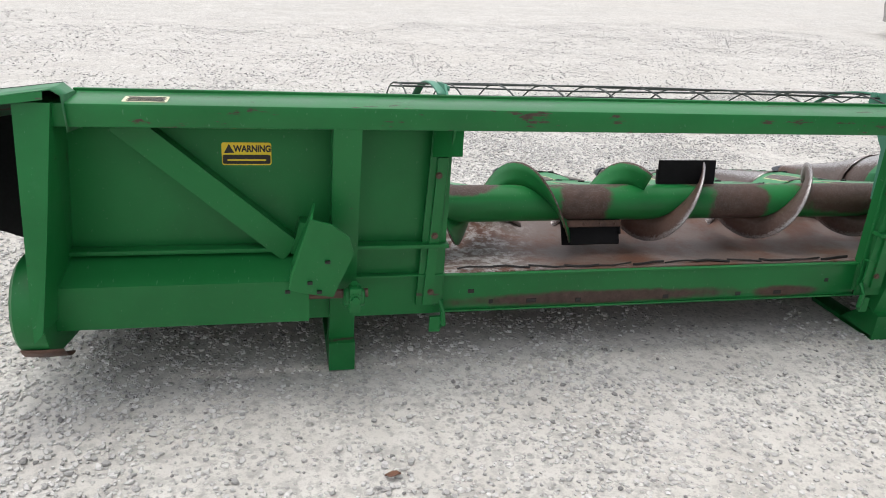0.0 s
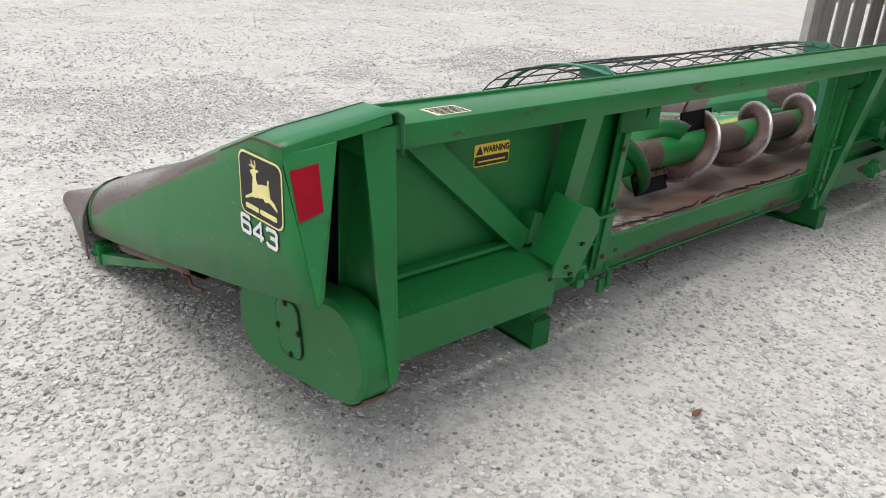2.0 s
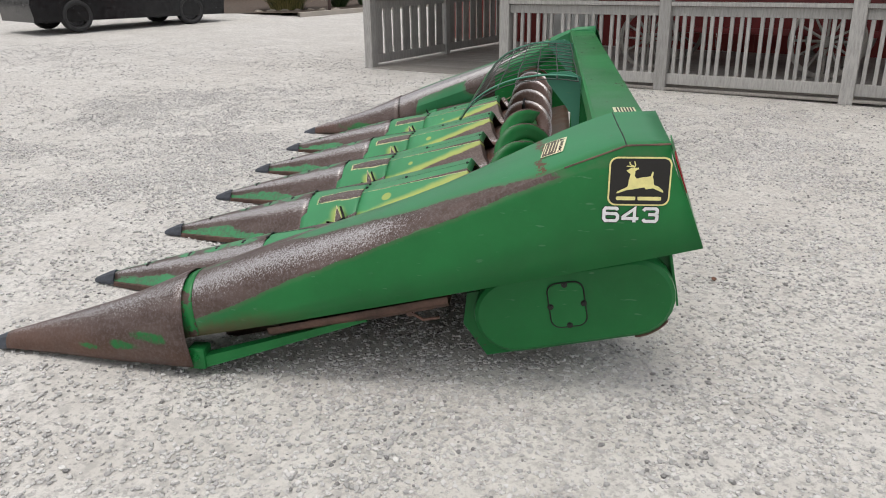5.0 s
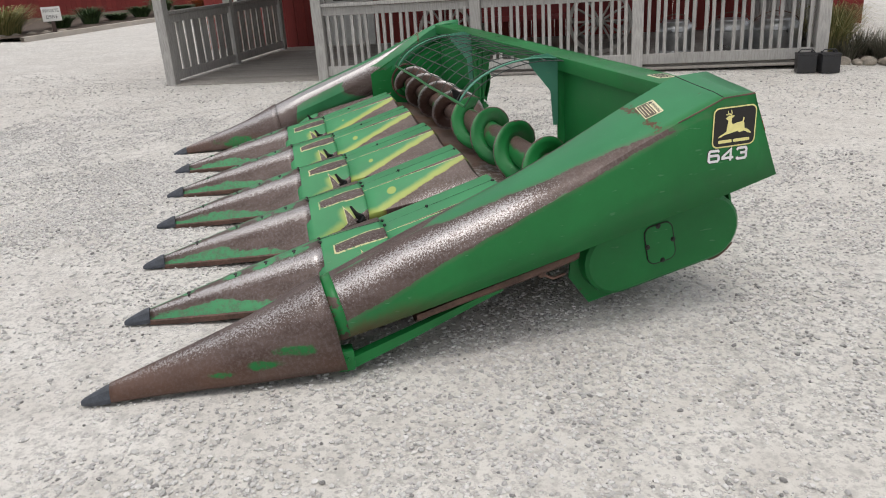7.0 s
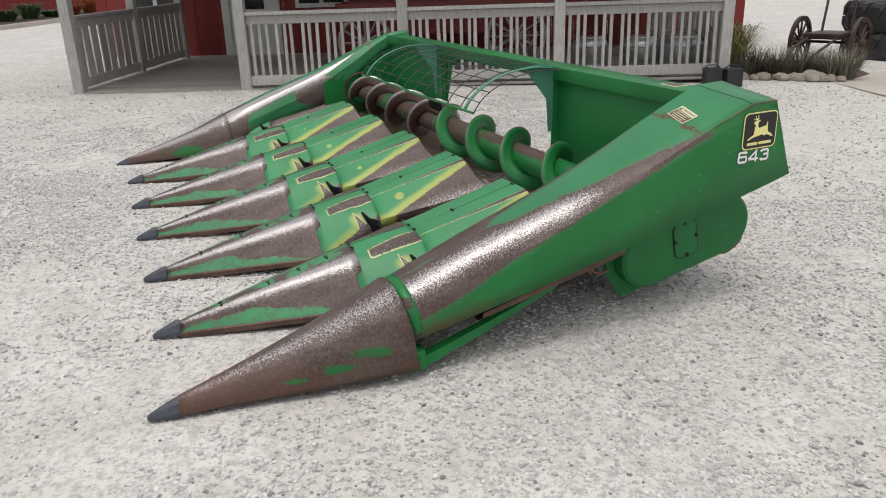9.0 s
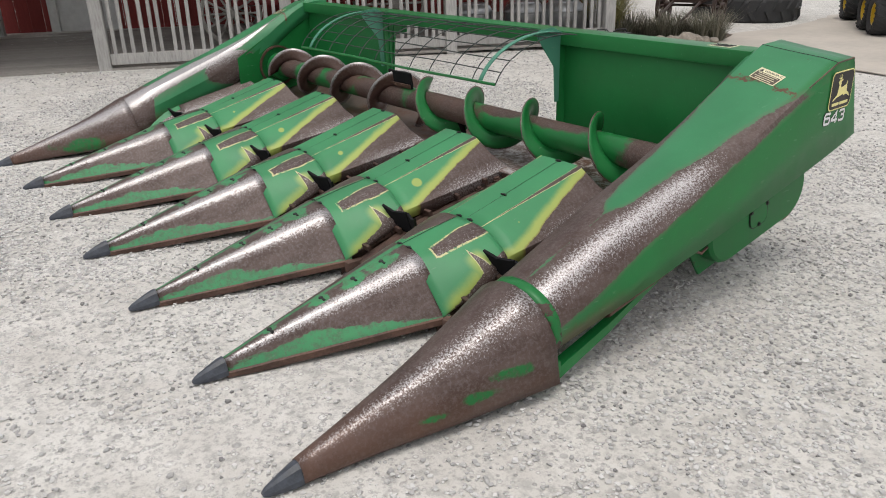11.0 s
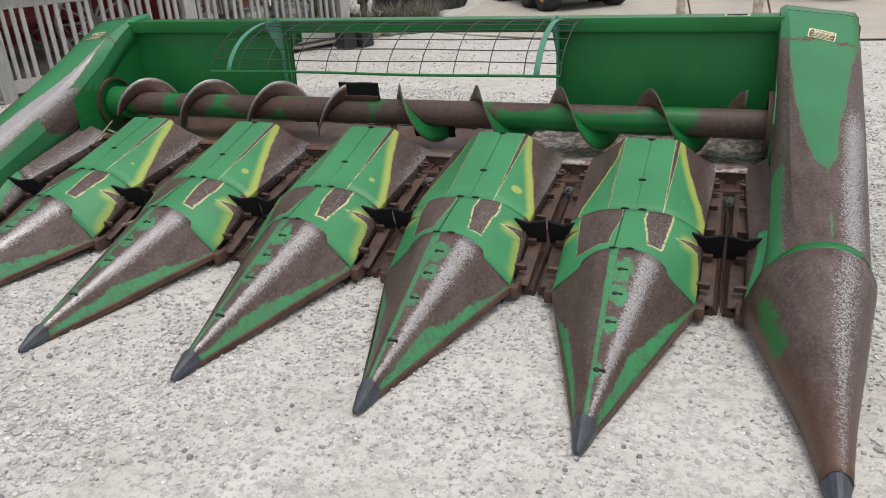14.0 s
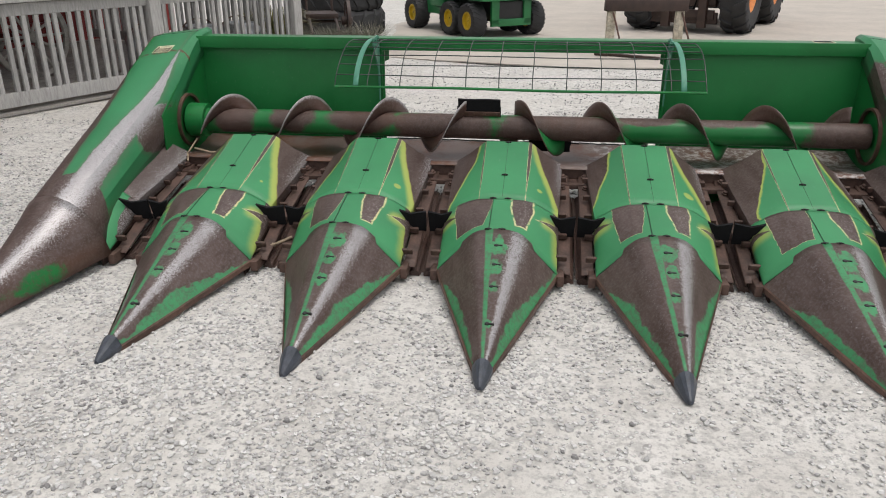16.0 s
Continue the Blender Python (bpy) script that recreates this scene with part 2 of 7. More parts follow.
def front_hood_steel(name):
    """Front hood: brown patches beside the seam, cream rimmed; flanks rubbed yellow round a knocked fold."""
    m = Mat(name)
    p, rnd = m.tc.outputs["Object"], m.rand()
    q = m.vec("ADD", p, m.vec("MULTIPLY", rnd, (17.0, 11.0, 23.0)))
    x, y = m.axis(0), m.axis(1)
    paint, _, n1, n2, n3 = painted_steel(m, q, FADED_SHEEN)
    edge = ragged_edge(m, q, 0.012, 0.007)

    def patch(cx, hw, y0, y1):
        dx = m.less(m.math("ABSOLUTE", m.less(x, cx)), m.less(hw, m.times(m.highest(m.less(y, (y0 + y1) / 2), 0.0), 0.16)))
        return m.plus(m.highest(dx, m.less(y0, y), m.less(y, y1)), edge)

    right = patch(-0.108, 0.050, 1.40, 1.735)
    left = patch(m.plus(0.120, m.times(rnd, 0.02)), m.plus(0.040, m.times(rnd, 0.055)), 1.40, 1.75)
    a = m.times(x, -1.0)
    fold = m.plus(wedge_crease(m, a, y, 1.615), m.times(edge, 0.4))
    low = m.plus(m.less(m.steps(y, [(1.48, 0.262), (1.62, 0.280), (1.82, 0.296)]), a), m.times(edge, 0.8))
    above = m.times(m.ramp(fold, 0.0, 0.050, 1, 0), m.ramp(m.plus(a, edge), 0.185, 0.225))
    below = m.times(m.ramp(low, 0.0, 0.045, 1, 0), m.ramp(y, 1.60, 1.64))
    rub = m.times(m.highest(above, below), m.ramp(y, 1.76, 1.83, 1, 0))
    paint = m.mix(m.times(rub, 0.85), paint, YELLOW_RIM)
    fold_l = m.plus(wedge_crease(m, x, y, 1.60), m.times(edge, 0.4))
    paint = m.mix(m.times(m.ramp(fold_l, 0.004, 0.05, 0.65, 0), m.ramp(x, 0.19, 0.25)), paint, YELLOW_RIM)
    paint = rims(m, paint, right, n2, 0.0, 0.011)
    paint = rims(m, paint, left, n2, 0.0, 0.0025)
    paint = rims(m, paint, fold, n2, 0.0, 0.005)
    seam_off = m.math("ABSOLUTE", m.less(x, 0.043))
    paint = m.mix(m.ramp(seam_off, 0.003, 0.005, 0.5, 0), paint, (0.012, 0.05, 0.02))
    d = m.lowest(right, left, fold, low, m.plus(fold_l, 0.004))
    steel, flakes = bare_steel(m, q, m.ramp(a, 0.03, 0.12, 0.0, 0.30))
    finish_rubbed(m, q, paint, steel, m.ramp(d, -0.0012, 0.0012, 1, 0), flakes, n1)
    return m.m


def rear_hood_steel(name):
    """Rear hood: both flanks rubbed to steel behind a sloping line, one with a broad yellow rim; the top folds worn."""
    m = Mat(name)
    p, rnd = m.tc.outputs["Object"], m.rand()
    q = m.vec("ADD", p, m.vec("MULTIPLY", rnd, (17.0, 11.0, 23.0)))
    x, y = m.axis(0), m.axis(1)
    paint, _, n1, n2, n3 = painted_steel(m, q, FADED_SHEEN)
    edge = ragged_edge(m, q, 0.014, 0.006)
    a = m.times(x, -1.0)
    right = m.plus(m.less(m.steps(y, [(0.82, 0.145), (0.90, 0.163), (1.05, 0.195), (1.20, 0.238), (1.33, 0.276), (1.43, 0.302)]), a), m.times(edge, 0.7))
    shift = m.times(m.less(rnd, 0.75), 0.075)
    left = m.plus(m.less(m.plus(m.steps(y, [(0.84, 0.175), (1.06, 0.195), (1.22, 0.240), (1.42, 0.296)]), shift), x), edge)
    left = m.highest(left, m.less(0.128, x))
    paint = rims(m, paint, right, n2, 0.054)
    paint = rims(m, paint, left, n2, 0.016)
    fold_at = m.steps(y, [(0.86, 0.129), (1.19, 0.124), (1.49, 0.118)])
    ridge_r = m.less(m.math("ABSOLUTE", m.less(a, fold_at)), m.plus(m.steps(y, [(0.88, 0.0085), (1.1, 0.0075), (1.25, 0.0045), (1.42, 0.0)]), m.times(edge, 0.28)))
    ridge_l = m.less(m.math("ABSOLUTE", m.less(x, fold_at)), m.plus(m.steps(y, [(0.88, 0.003), (1.2, 0.0035), (1.45, 0.001)]), m.times(edge, 0.28)))
    paint = rims(m, paint, ridge_r, n2, 0.0, 0.0030)
    paint = rims(m, paint, ridge_l, n2, 0.0, 0.0015)
    spot = m.less(m.vec("LENGTH", m.vec("SUBTRACT", m.vec("MULTIPLY", p, (1, 1, 0)), (-0.19, 1.33, 0))), m.times(rnd, 0.028))
    paint = m.mix(m.ramp(spot, -0.006, 0.003, 0.8, 0), paint, YELLOW_RIM)
    d = m.lowest(right, left, ridge_r, ridge_l)
    polish = m.times(m.ramp(a, 0.225, 0.31, 0.0, 0.62), m.ramp(y, 1.45, 1.1))
    steel, flakes = bare_steel(m, q, polish)
    finish_rubbed(m, q, paint, steel, m.ramp(d, -0.0012, 0.0012, 1, 0), flakes, n1)
    return m.m


def snout_steel(name):
    """A snout rubbed bare by stalks: paint left along its lower edges and beside its seam, one polished shoulder with
    its highlight painted silver.
    """
    m = Mat(name)
    p, rnd = m.tc.outputs["Object"], m.rand()
    q = m.vec("ADD", p, m.vec("MULTIPLY", rnd, (17.0, 11.0, 23.0)))
    paint, _, n1, n2, n3 = painted_steel(m, q, FADED_SHEEN)
    x, y = m.axis(0), m.axis(1)
    back = m.math("DIVIDE", m.less(2.65, y), 0.85)
    half = m.plus(0.036, m.times(m.less(2.65, y), 0.308))
    r = m.math("DIVIDE", x, half)
    long_q = m.vec("MULTIPLY", q, (1.0, 0.3, 1.0))
    edge = m.plus(m.times(m.less(m.noise(6.0, 3, 0.6, q), 0.5), 0.05), m.times(m.less(m.noise(38.0, 4, 0.7, long_q), 0.5), 0.035))
    a = m.times(x, -1.0)
    # paint along the lower edges, thickest half way up
    right = m.less(m.less(m.steps(back, [(0.0, 0.012), (0.12, 0.022), (0.40, 0.048), (0.75, 0.024), (1.0, 0.004)]), m.less(half, a)), m.times(edge, 0.9))
    left = m.less(m.less(m.steps(back, [(0.0, 0.006), (0.3, 0.028), (0.6, 0.034), (0.80, 0.004), (1.0, -0.03)]), m.less(half, x)), m.times(edge, 0.9))
    # strip beside the seam and smudges round the slots
    mid = m.less(m.steps(back, [(0.0, 0.008), (0.5, 0.011), (1.0, 0.020)]), m.math("ABSOLUTE", m.less(x, m.times(back, 0.040))))
    mid = m.less(mid, m.times(edge, 0.22))
    smudge = None
    for sx, sy, rx, ry in ((-0.010, 1.93, 0.050, 0.075), (-0.012, 2.08, 0.040, 0.060), (-0.010, 2.23, 0.030, 0.050), (-0.006, 2.45, 0.018, 0.035)):
        d = m.vec("LENGTH", m.vec("DIVIDE", m.vec("SUBTRACT", m.vec("MULTIPLY", p, (1, 1, 0)), (sx, sy, 0)), (rx, ry, 1)))
        d = m.times(m.less(1.0, d), 0.03)
        smudge = d if smudge is None else m.math("MAXIMUM", smudge, d)
    smudge = m.less(smudge, m.plus(m.times(edge, 1.2), m.steps(rnd, [(0.2, 0.022), (0.9, 0.002)])))
    kept = m.highest(right, left, mid, smudge)
    thin = m.ramp(n2, 0.35, 0.6, 0.55, 1.0)
    wear = m.less(1.0, m.times(m.ramp(kept, -0.002, 0.005), thin))
    # shoulder highlight put into the colour as a silver band
    band = m.math("ABSOLUTE", m.plus(r, 0.36))
    polish = m.ramp(m.plus(band, m.times(edge, 0.8)), 0.03, 0.26, 0.82, 0)
    polish2 = m.ramp(m.math("ABSOLUTE", m.less(r, 0.46)), 0.0, 0.16, 0.18, 0)
    steel, flakes = bare_steel(m, q, m.highest(polish, polish2))
    finish_rubbed(m, q, paint, steel, wear, flakes, n1)
    return m.m


M_GREEN = worn("green_enamel")
M_BEAM = worn("rust_chipped_green_enamel", chips=0.95)
M_GREENC = worn("chipped_green_enamel", chips=0.6)
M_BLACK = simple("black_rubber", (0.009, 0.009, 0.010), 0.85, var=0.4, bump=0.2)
M_BLACK.node_tree.nodes["Principled BSDF"].inputs["Specular IOR Level"].default_value = 0.2
M_CAP = simple("worn_black_plastic", (0.042, 0.049, 0.062), 0.45, var=0.45, scale=18, bump=0.25)
M_STEEL = simple("rusty_steel", (0.115, 0.064, 0.047), 0.55, 0.25, var=0.5, scale=7, bump=0.4)
M_WIRE = simple("dark_wire", (0.050, 0.060, 0.054), 0.5, 0.4)
M_RED = simple("red_reflector", (0.27, 0.004, 0.014), 0.4, var=0.12)
M_RED.node_tree.nodes["Principled BSDF"].inputs["Specular IOR Level"].default_value = 0.12
M_YEL = simple("yellow_decal", (0.78, 0.58, 0.02), 0.4, var=0.06)
M_CREAM = simple("cream_decal", (0.72, 0.68, 0.46), 0.4, var=0.08, scale=40)
M_LOGOY = simple("pale_yellow_decal", (0.80, 0.73, 0.30), 0.4, var=0.08, scale=30)
M_INK = simple("black_decal", (0.011, 0.010, 0.009), 0.5, var=0.3)
M_WHITE = simple("white_decal", (0.75, 0.76, 0.76), 0.4, var=0.08, scale=40)


# ---- mesh helpers ----
def thing(name, label, category, group="", kind="", at=(0, 0, 0), rz=0):
    e = new(name)
    e.empty_display_size = 0.1
    e.matrix_basis = pose(*at, 0, 0, rz)
    return tagged(e, label, category, group, kind)


def finish(bm, smooth=True, angle=35):
    bmesh.ops.recalc_face_normals(bm, faces=bm.faces)
    if smooth:
        for f in bm.faces:
            f.smooth = True
        for e in bm.edges:
            if len(e.link_faces) == 2 and e.calc_face_angle(0) > radians(angle):
                e.smooth = False
    return bm


def part(name, bm, mat, parent, label="", smooth=True, angle=35, thick=0.0, off=-1.0):
    finish(bm, smooth, angle)
    me = bpy.data.meshes.new(name)
    bm.to_mesh(me)
    bm.free()
    me.materials.append(mat)
    ob = new(name, me)
    if parent is not None:
        ob.parent = parent
    if label:
        ob["label"] = label
    if thick:
        s = ob.modifiers.new("thickness", "SOLIDIFY")
        s.thickness, s.offset = thick, off
    return ob


def box(bm, lo, hi, bevel=0.0, m=None):
    """A box from corner to corner, its edges rounded by bevel, turned by m."""
    b = bmesh.new()
    bmesh.ops.create_cube(b, size=1)
    for v in b.verts:
        v.co = [lo[i] + (v.co[i] + 0.5) * (hi[i] - lo[i]) for i in range(3)]
    if bevel:
        bmesh.ops.bevel(b, geom=b.edges[:], offset=bevel, segments=2, affect="EDGES", profile=0.6)
    return absorb(bm, b, m)


def absorb(bm, b, m=None):
    vs = {}
    for v in b.verts:
        vs[v] = bm.verts.new(m @ v.co if m else v.co)
    for f in b.faces:
        try:
            bm.faces.new([vs[v] for v in f.verts])
        except ValueError:
            pass
    b.free()
    return bm


def rod(bm, a, b, r, r2=None, n=12, caps=True, bevel=0.0):
    """A round bar or cone between two points."""
    a, b = Vector(a), Vector(b)
    r2 = r if r2 is None else r2
    q = (b - a).to_track_quat("Z", "Y").to_matrix()
    rings = []
    stops = [(a, r), (b, r2)]
    if bevel:
        d = (b - a).normalized() * bevel
        stops = [(a, r - bevel), (a + d, r), (b - d, r2), (b, r2 - bevel)]
    for c, rad in stops:
        rings.append([bm.verts.new(c + q @ Vector((rad * math.cos(2 * math.pi * i / n), rad * math.sin(2 * math.pi * i / n), 0))) for i in range(n)])
    for r0, r1 in zip(rings, rings[1:]):
        for i in range(n):
            bm.faces.new((r0[i], r0[(i + 1) % n], r1[(i + 1) % n], r1[i]))
    if caps:
        bm.faces.new(rings[0][::-1])
        bm.faces.new(rings[-1])
    return bm


def pipe(bm, pts, r, n=6):
    """A bent wire or bar through the points."""
    pts = [Vector(p) for p in pts]
    rings = []
    for i, p in enumerate(pts):
        d = (pts[min(i + 1, len(pts) - 1)] - pts[max(i - 1, 0)]).normalized()
        up = Vector((0, 0, 1)) if abs(d.z) < 0.95 else Vector((1, 0, 0))
        u = d.cross(up).normalized()
        w = u.cross(d)
        rings.append([bm.verts.new(p + (u * math.cos(2 * math.pi * k / n) + w * math.sin(2 * math.pi * k / n)) * r) for k in range(n)])
    for r0, r1 in zip(rings, rings[1:]):
        for k in range(n):
            bm.faces.new((r0[k], r0[(k + 1) % n], r1[(k + 1) % n], r1[k]))
    bm.faces.new(rings[0][::-1])
    bm.faces.new(rings[-1])
    return bm


def plate(bm, pts, d):
    """A flat plate: the polygon pts, pushed along d."""
    d = Vector(d)
    a = [bm.verts.new(p) for p in pts]
    b = [bm.verts.new(Vector(p) + d) for p in pts]
    bm.faces.new(a[::-1])
    bm.faces.new(b)
    n = len(pts)
    for i in range(n):
        bm.faces.new((a[i], a[(i + 1) % n], b[(i + 1) % n], b[i]))
    return bm


def smooth_between(rows, steps):
    """Rows of points with more rows glided in between them."""
    rows = [[Vector(p) for p in r] for r in rows]
    out = []
    for i in range(len(rows) - 1):
        p0, p1, p2, p3 = rows[max(i - 1, 0)], rows[i], rows[i + 1], rows[min(i + 2, len(rows) - 1)]
        for k in range(steps):
            t = k / steps
            out.append([0.5 * ((2 * b) + (c - a) * t + (2 * a - 5 * b + 4 * c - d) * t * t + (3 * b - a - 3 * c + d) * t ** 3) for a, b, c, d in zip(p0, p1, p2, p3)])
    out.append(rows[-1])
    return out


def round_row(row, steps=3):
    """One row of points, rounded."""
    return [p[0] for p in smooth_between([[p] for p in row], steps)]


def loft(bm, rows, closed=False):
    """A sheet through rows of points."""
    vs = [[bm.verts.new(p) for p in r] for r in rows]
    n = len(vs[0])
    for a, b in zip(vs, vs[1:]):
        for i in range(n if closed else n - 1):
            bm.faces.new((a[i], a[(i + 1) % n], b[(i + 1) % n], b[i]))
    return vs


def nut(bm, c, axis, r=0.012, h=0.010):
    """A bolt head at c on a face that looks along axis."""
    c, axis = Vector(c), Vector(axis).normalized()
    rod(bm, c, c + axis * h * 0.35, r * 1.5, n=10)
    rod(bm, c, c + axis * h, r, n=6)


def text_mesh(s, size, mat, name, parent, m, squeeze=1.0, bold=0.0, label=""):
    """Raised lettering in the built-in font, as a mesh."""
    cu = bpy.data.curves.new(name, "FONT")
    cu.body, cu.size, cu.align_x, cu.align_y, cu.offset, cu.extrude = s, size, "CENTER", "CENTER", bold, 0.0004
    o = bpy.data.objects.new(name, cu)
    me = bpy.data.meshes.new_from_object(o)
    bpy.data.objects.remove(o)
    for v in me.vertices:
        v.co = m @ Vector((v.co.x * squeeze, v.co.y, v.co.z))
    me.materials.append(mat)
    ob = new(name, me)
    ob.parent = parent
    if label:
        ob["label"] = label
    return ob


def flat_shape(pts, mat, name, parent, m, h=0.0008, label=""):
    """A thin flat sticker: polygon pts in its plane, laid by m."""
    bm = bmesh.new()
    plate(bm, [m @ Vector((x, y, 0)) for x, y in pts], (m.to_3x3() @ Vector((0, 0, 1))) * h)
    return part(name, bm, mat, parent, label, smooth=False)


def round_rect(w, h, r, n=5):
    out = []
    for cx, cy, a0 in ((w / 2 - r, h / 2 - r, 0), (-w / 2 + r, h / 2 - r, 90), (-w / 2 + r, -h / 2 + r, 180), (w / 2 - r, -h / 2 + r, 270)):
        for k in range(n + 1):
            a = radians(a0 + 90 * k / n)
            out.append((cx + r * math.cos(a), cy + r * math.sin(a)))
    return out


def ground_z(x, y):
    """The lot rises gently towards the porch."""
    t = min(1.0, max(0.0, (x - 0.5) / 6.0))
    u = min(1.0, max(0.0, (x - 7.0) / 12.0))
    w = min(1.0, max(0.0, (0.6 * x + 0.8 * y - 7.6) / 6.0)) * min(1.0, max(0.0, (y - 0.45 * x) / 1.5))
    return 0.10 * t * t * (3 - 2 * t) + 0.13 * u * u * (3 - 2 * u) + 0.12 * w * w * (3 - 2 * w)


# ---- ground ----
def gravel_material(name, tint=(1.0, 1.0, 1.0), stones=True):
    m = Mat(name, 0.9)
    p = m.tc.outputs["Object"]
    big = m.noise(0.45, 4, 0.6)
    mid = m.noise(2.6, 5, 0.65)
    clump = m.noise(9.0, 3, 0.6)
    fine = m.noise(230.0, 3, 0.7)
    dust = m.mix(m.ramp(mid, 0.3, 0.7), (0.520, 0.500, 0.462), (0.635, 0.620, 0.582))
    dust = m.mix(m.ramp(fine, 0.52, 0.66, 0, 0.45), dust, (0.36, 0.345, 0.32))
    many = m.plus(m.times(big, 0.55), m.times(mid, 0.40), m.times(clump, 0.35))
    c, h = dust, m.times(fine, 0.16)
    for scale, lo, hi in ((24.0, 0.50, 0.98), (44.0, 0.40, 0.86)):
        n = m.t.nodes.new("ShaderNodeTexVoronoi")
        n.inputs["Scale"].default_value = scale
        m.put(n.inputs["Vector"], p)
        r1, r2, d = m.axis(0, n.outputs["Color"]), m.axis(1, n.outputs["Color"]), n.outputs["Distance"]
        there = m.ramp(m.less(m.ramp(many, lo, hi), r1), -0.02, 0.02)
        size = m.steps(r2, [(0.0, 0.20), (1.0, 0.36)])
        body = m.times(there, m.ramp(m.less(size, d), -0.02, 0.03))
        # contact shade painted as a dark ring round each flat stone
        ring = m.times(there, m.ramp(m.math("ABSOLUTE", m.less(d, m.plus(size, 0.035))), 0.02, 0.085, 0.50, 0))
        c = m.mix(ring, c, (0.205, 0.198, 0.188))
        c = m.mix(body, c, m.mix(m.axis(2, n.outputs["Color"]), (0.40, 0.392, 0.378), (0.72, 0.708, 0.68)))
        h = m.highest(h, m.times(there, m.ramp(m.less(size, d), -0.06, 0.22)))
    blotch = m.noise(17.0, 5, 0.75)
    c = m.mix(m.ramp(blotch, 0.47, 0.62, 0, 0.50), c, (0.27, 0.262, 0.25))
    c = m.mix(m.ramp(m.noise(42.0, 4, 0.75), 0.52, 0.62, 0, 0.45), c, (0.24, 0.234, 0.222))
    c = m.mix(m.ramp(m.noise(1.1, 4, 0.6), 0.50, 0.72, 0, 0.35), c, (0.62, 0.605, 0.57))
    c = m.mix(m.ramp(m.noise(0.16, 3), 0.45, 0.7, 0, 0.22), c, (0.52, 0.485, 0.43))
    m.color(c)
    m.bump(h, 0.9, 0.006)
    return m.m


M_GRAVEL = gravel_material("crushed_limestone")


def pebble_material():
    m = Mat("limestone_chips", 0.85)
    r = m.island()
    c = m.mix(r, (0.34, 0.335, 0.325), (0.66, 0.65, 0.628))
    c = m.mix(m.ramp(r, 0.96, 0.97), c, (0.20, 0.195, 0.19))
    c = m.mix(m.ramp(m.noise(120.0, 3), 0.5, 0.75, 0, 0.4), c, (0.52, 0.50, 0.465))
    m.color(c)
    return m.m


def spread(lo, hi, near, step, far):
    """Grid lines: evenly by step from lo to hi, then ever wider out to far."""
    out = [lo + (hi - lo) * i / round((hi - lo) / step) for i in range(round((hi - lo) / step) + 1)]
    d, a, b = step, lo, hi
    while b < far:
        d *= 1.5
        a, b = a - d, b + d
        out = [a] + out + [b]
    return out


gx, gy = spread(-8, 12, 0, 0.5, 900), spread(-12, 8, 0, 0.5, 900)
bm = bmesh.new()
loft(bm, [[(x, y, ground_z(x, y) + 0.012 * (noise.noise((x * 0.8, y * 0.8, 3.1))) - 0.004) for x in gx] for y in gy])
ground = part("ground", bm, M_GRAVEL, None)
tagged(ground, "pale grey crushed limestone gravel yard, dusty and packed", "ground", kind="structure")


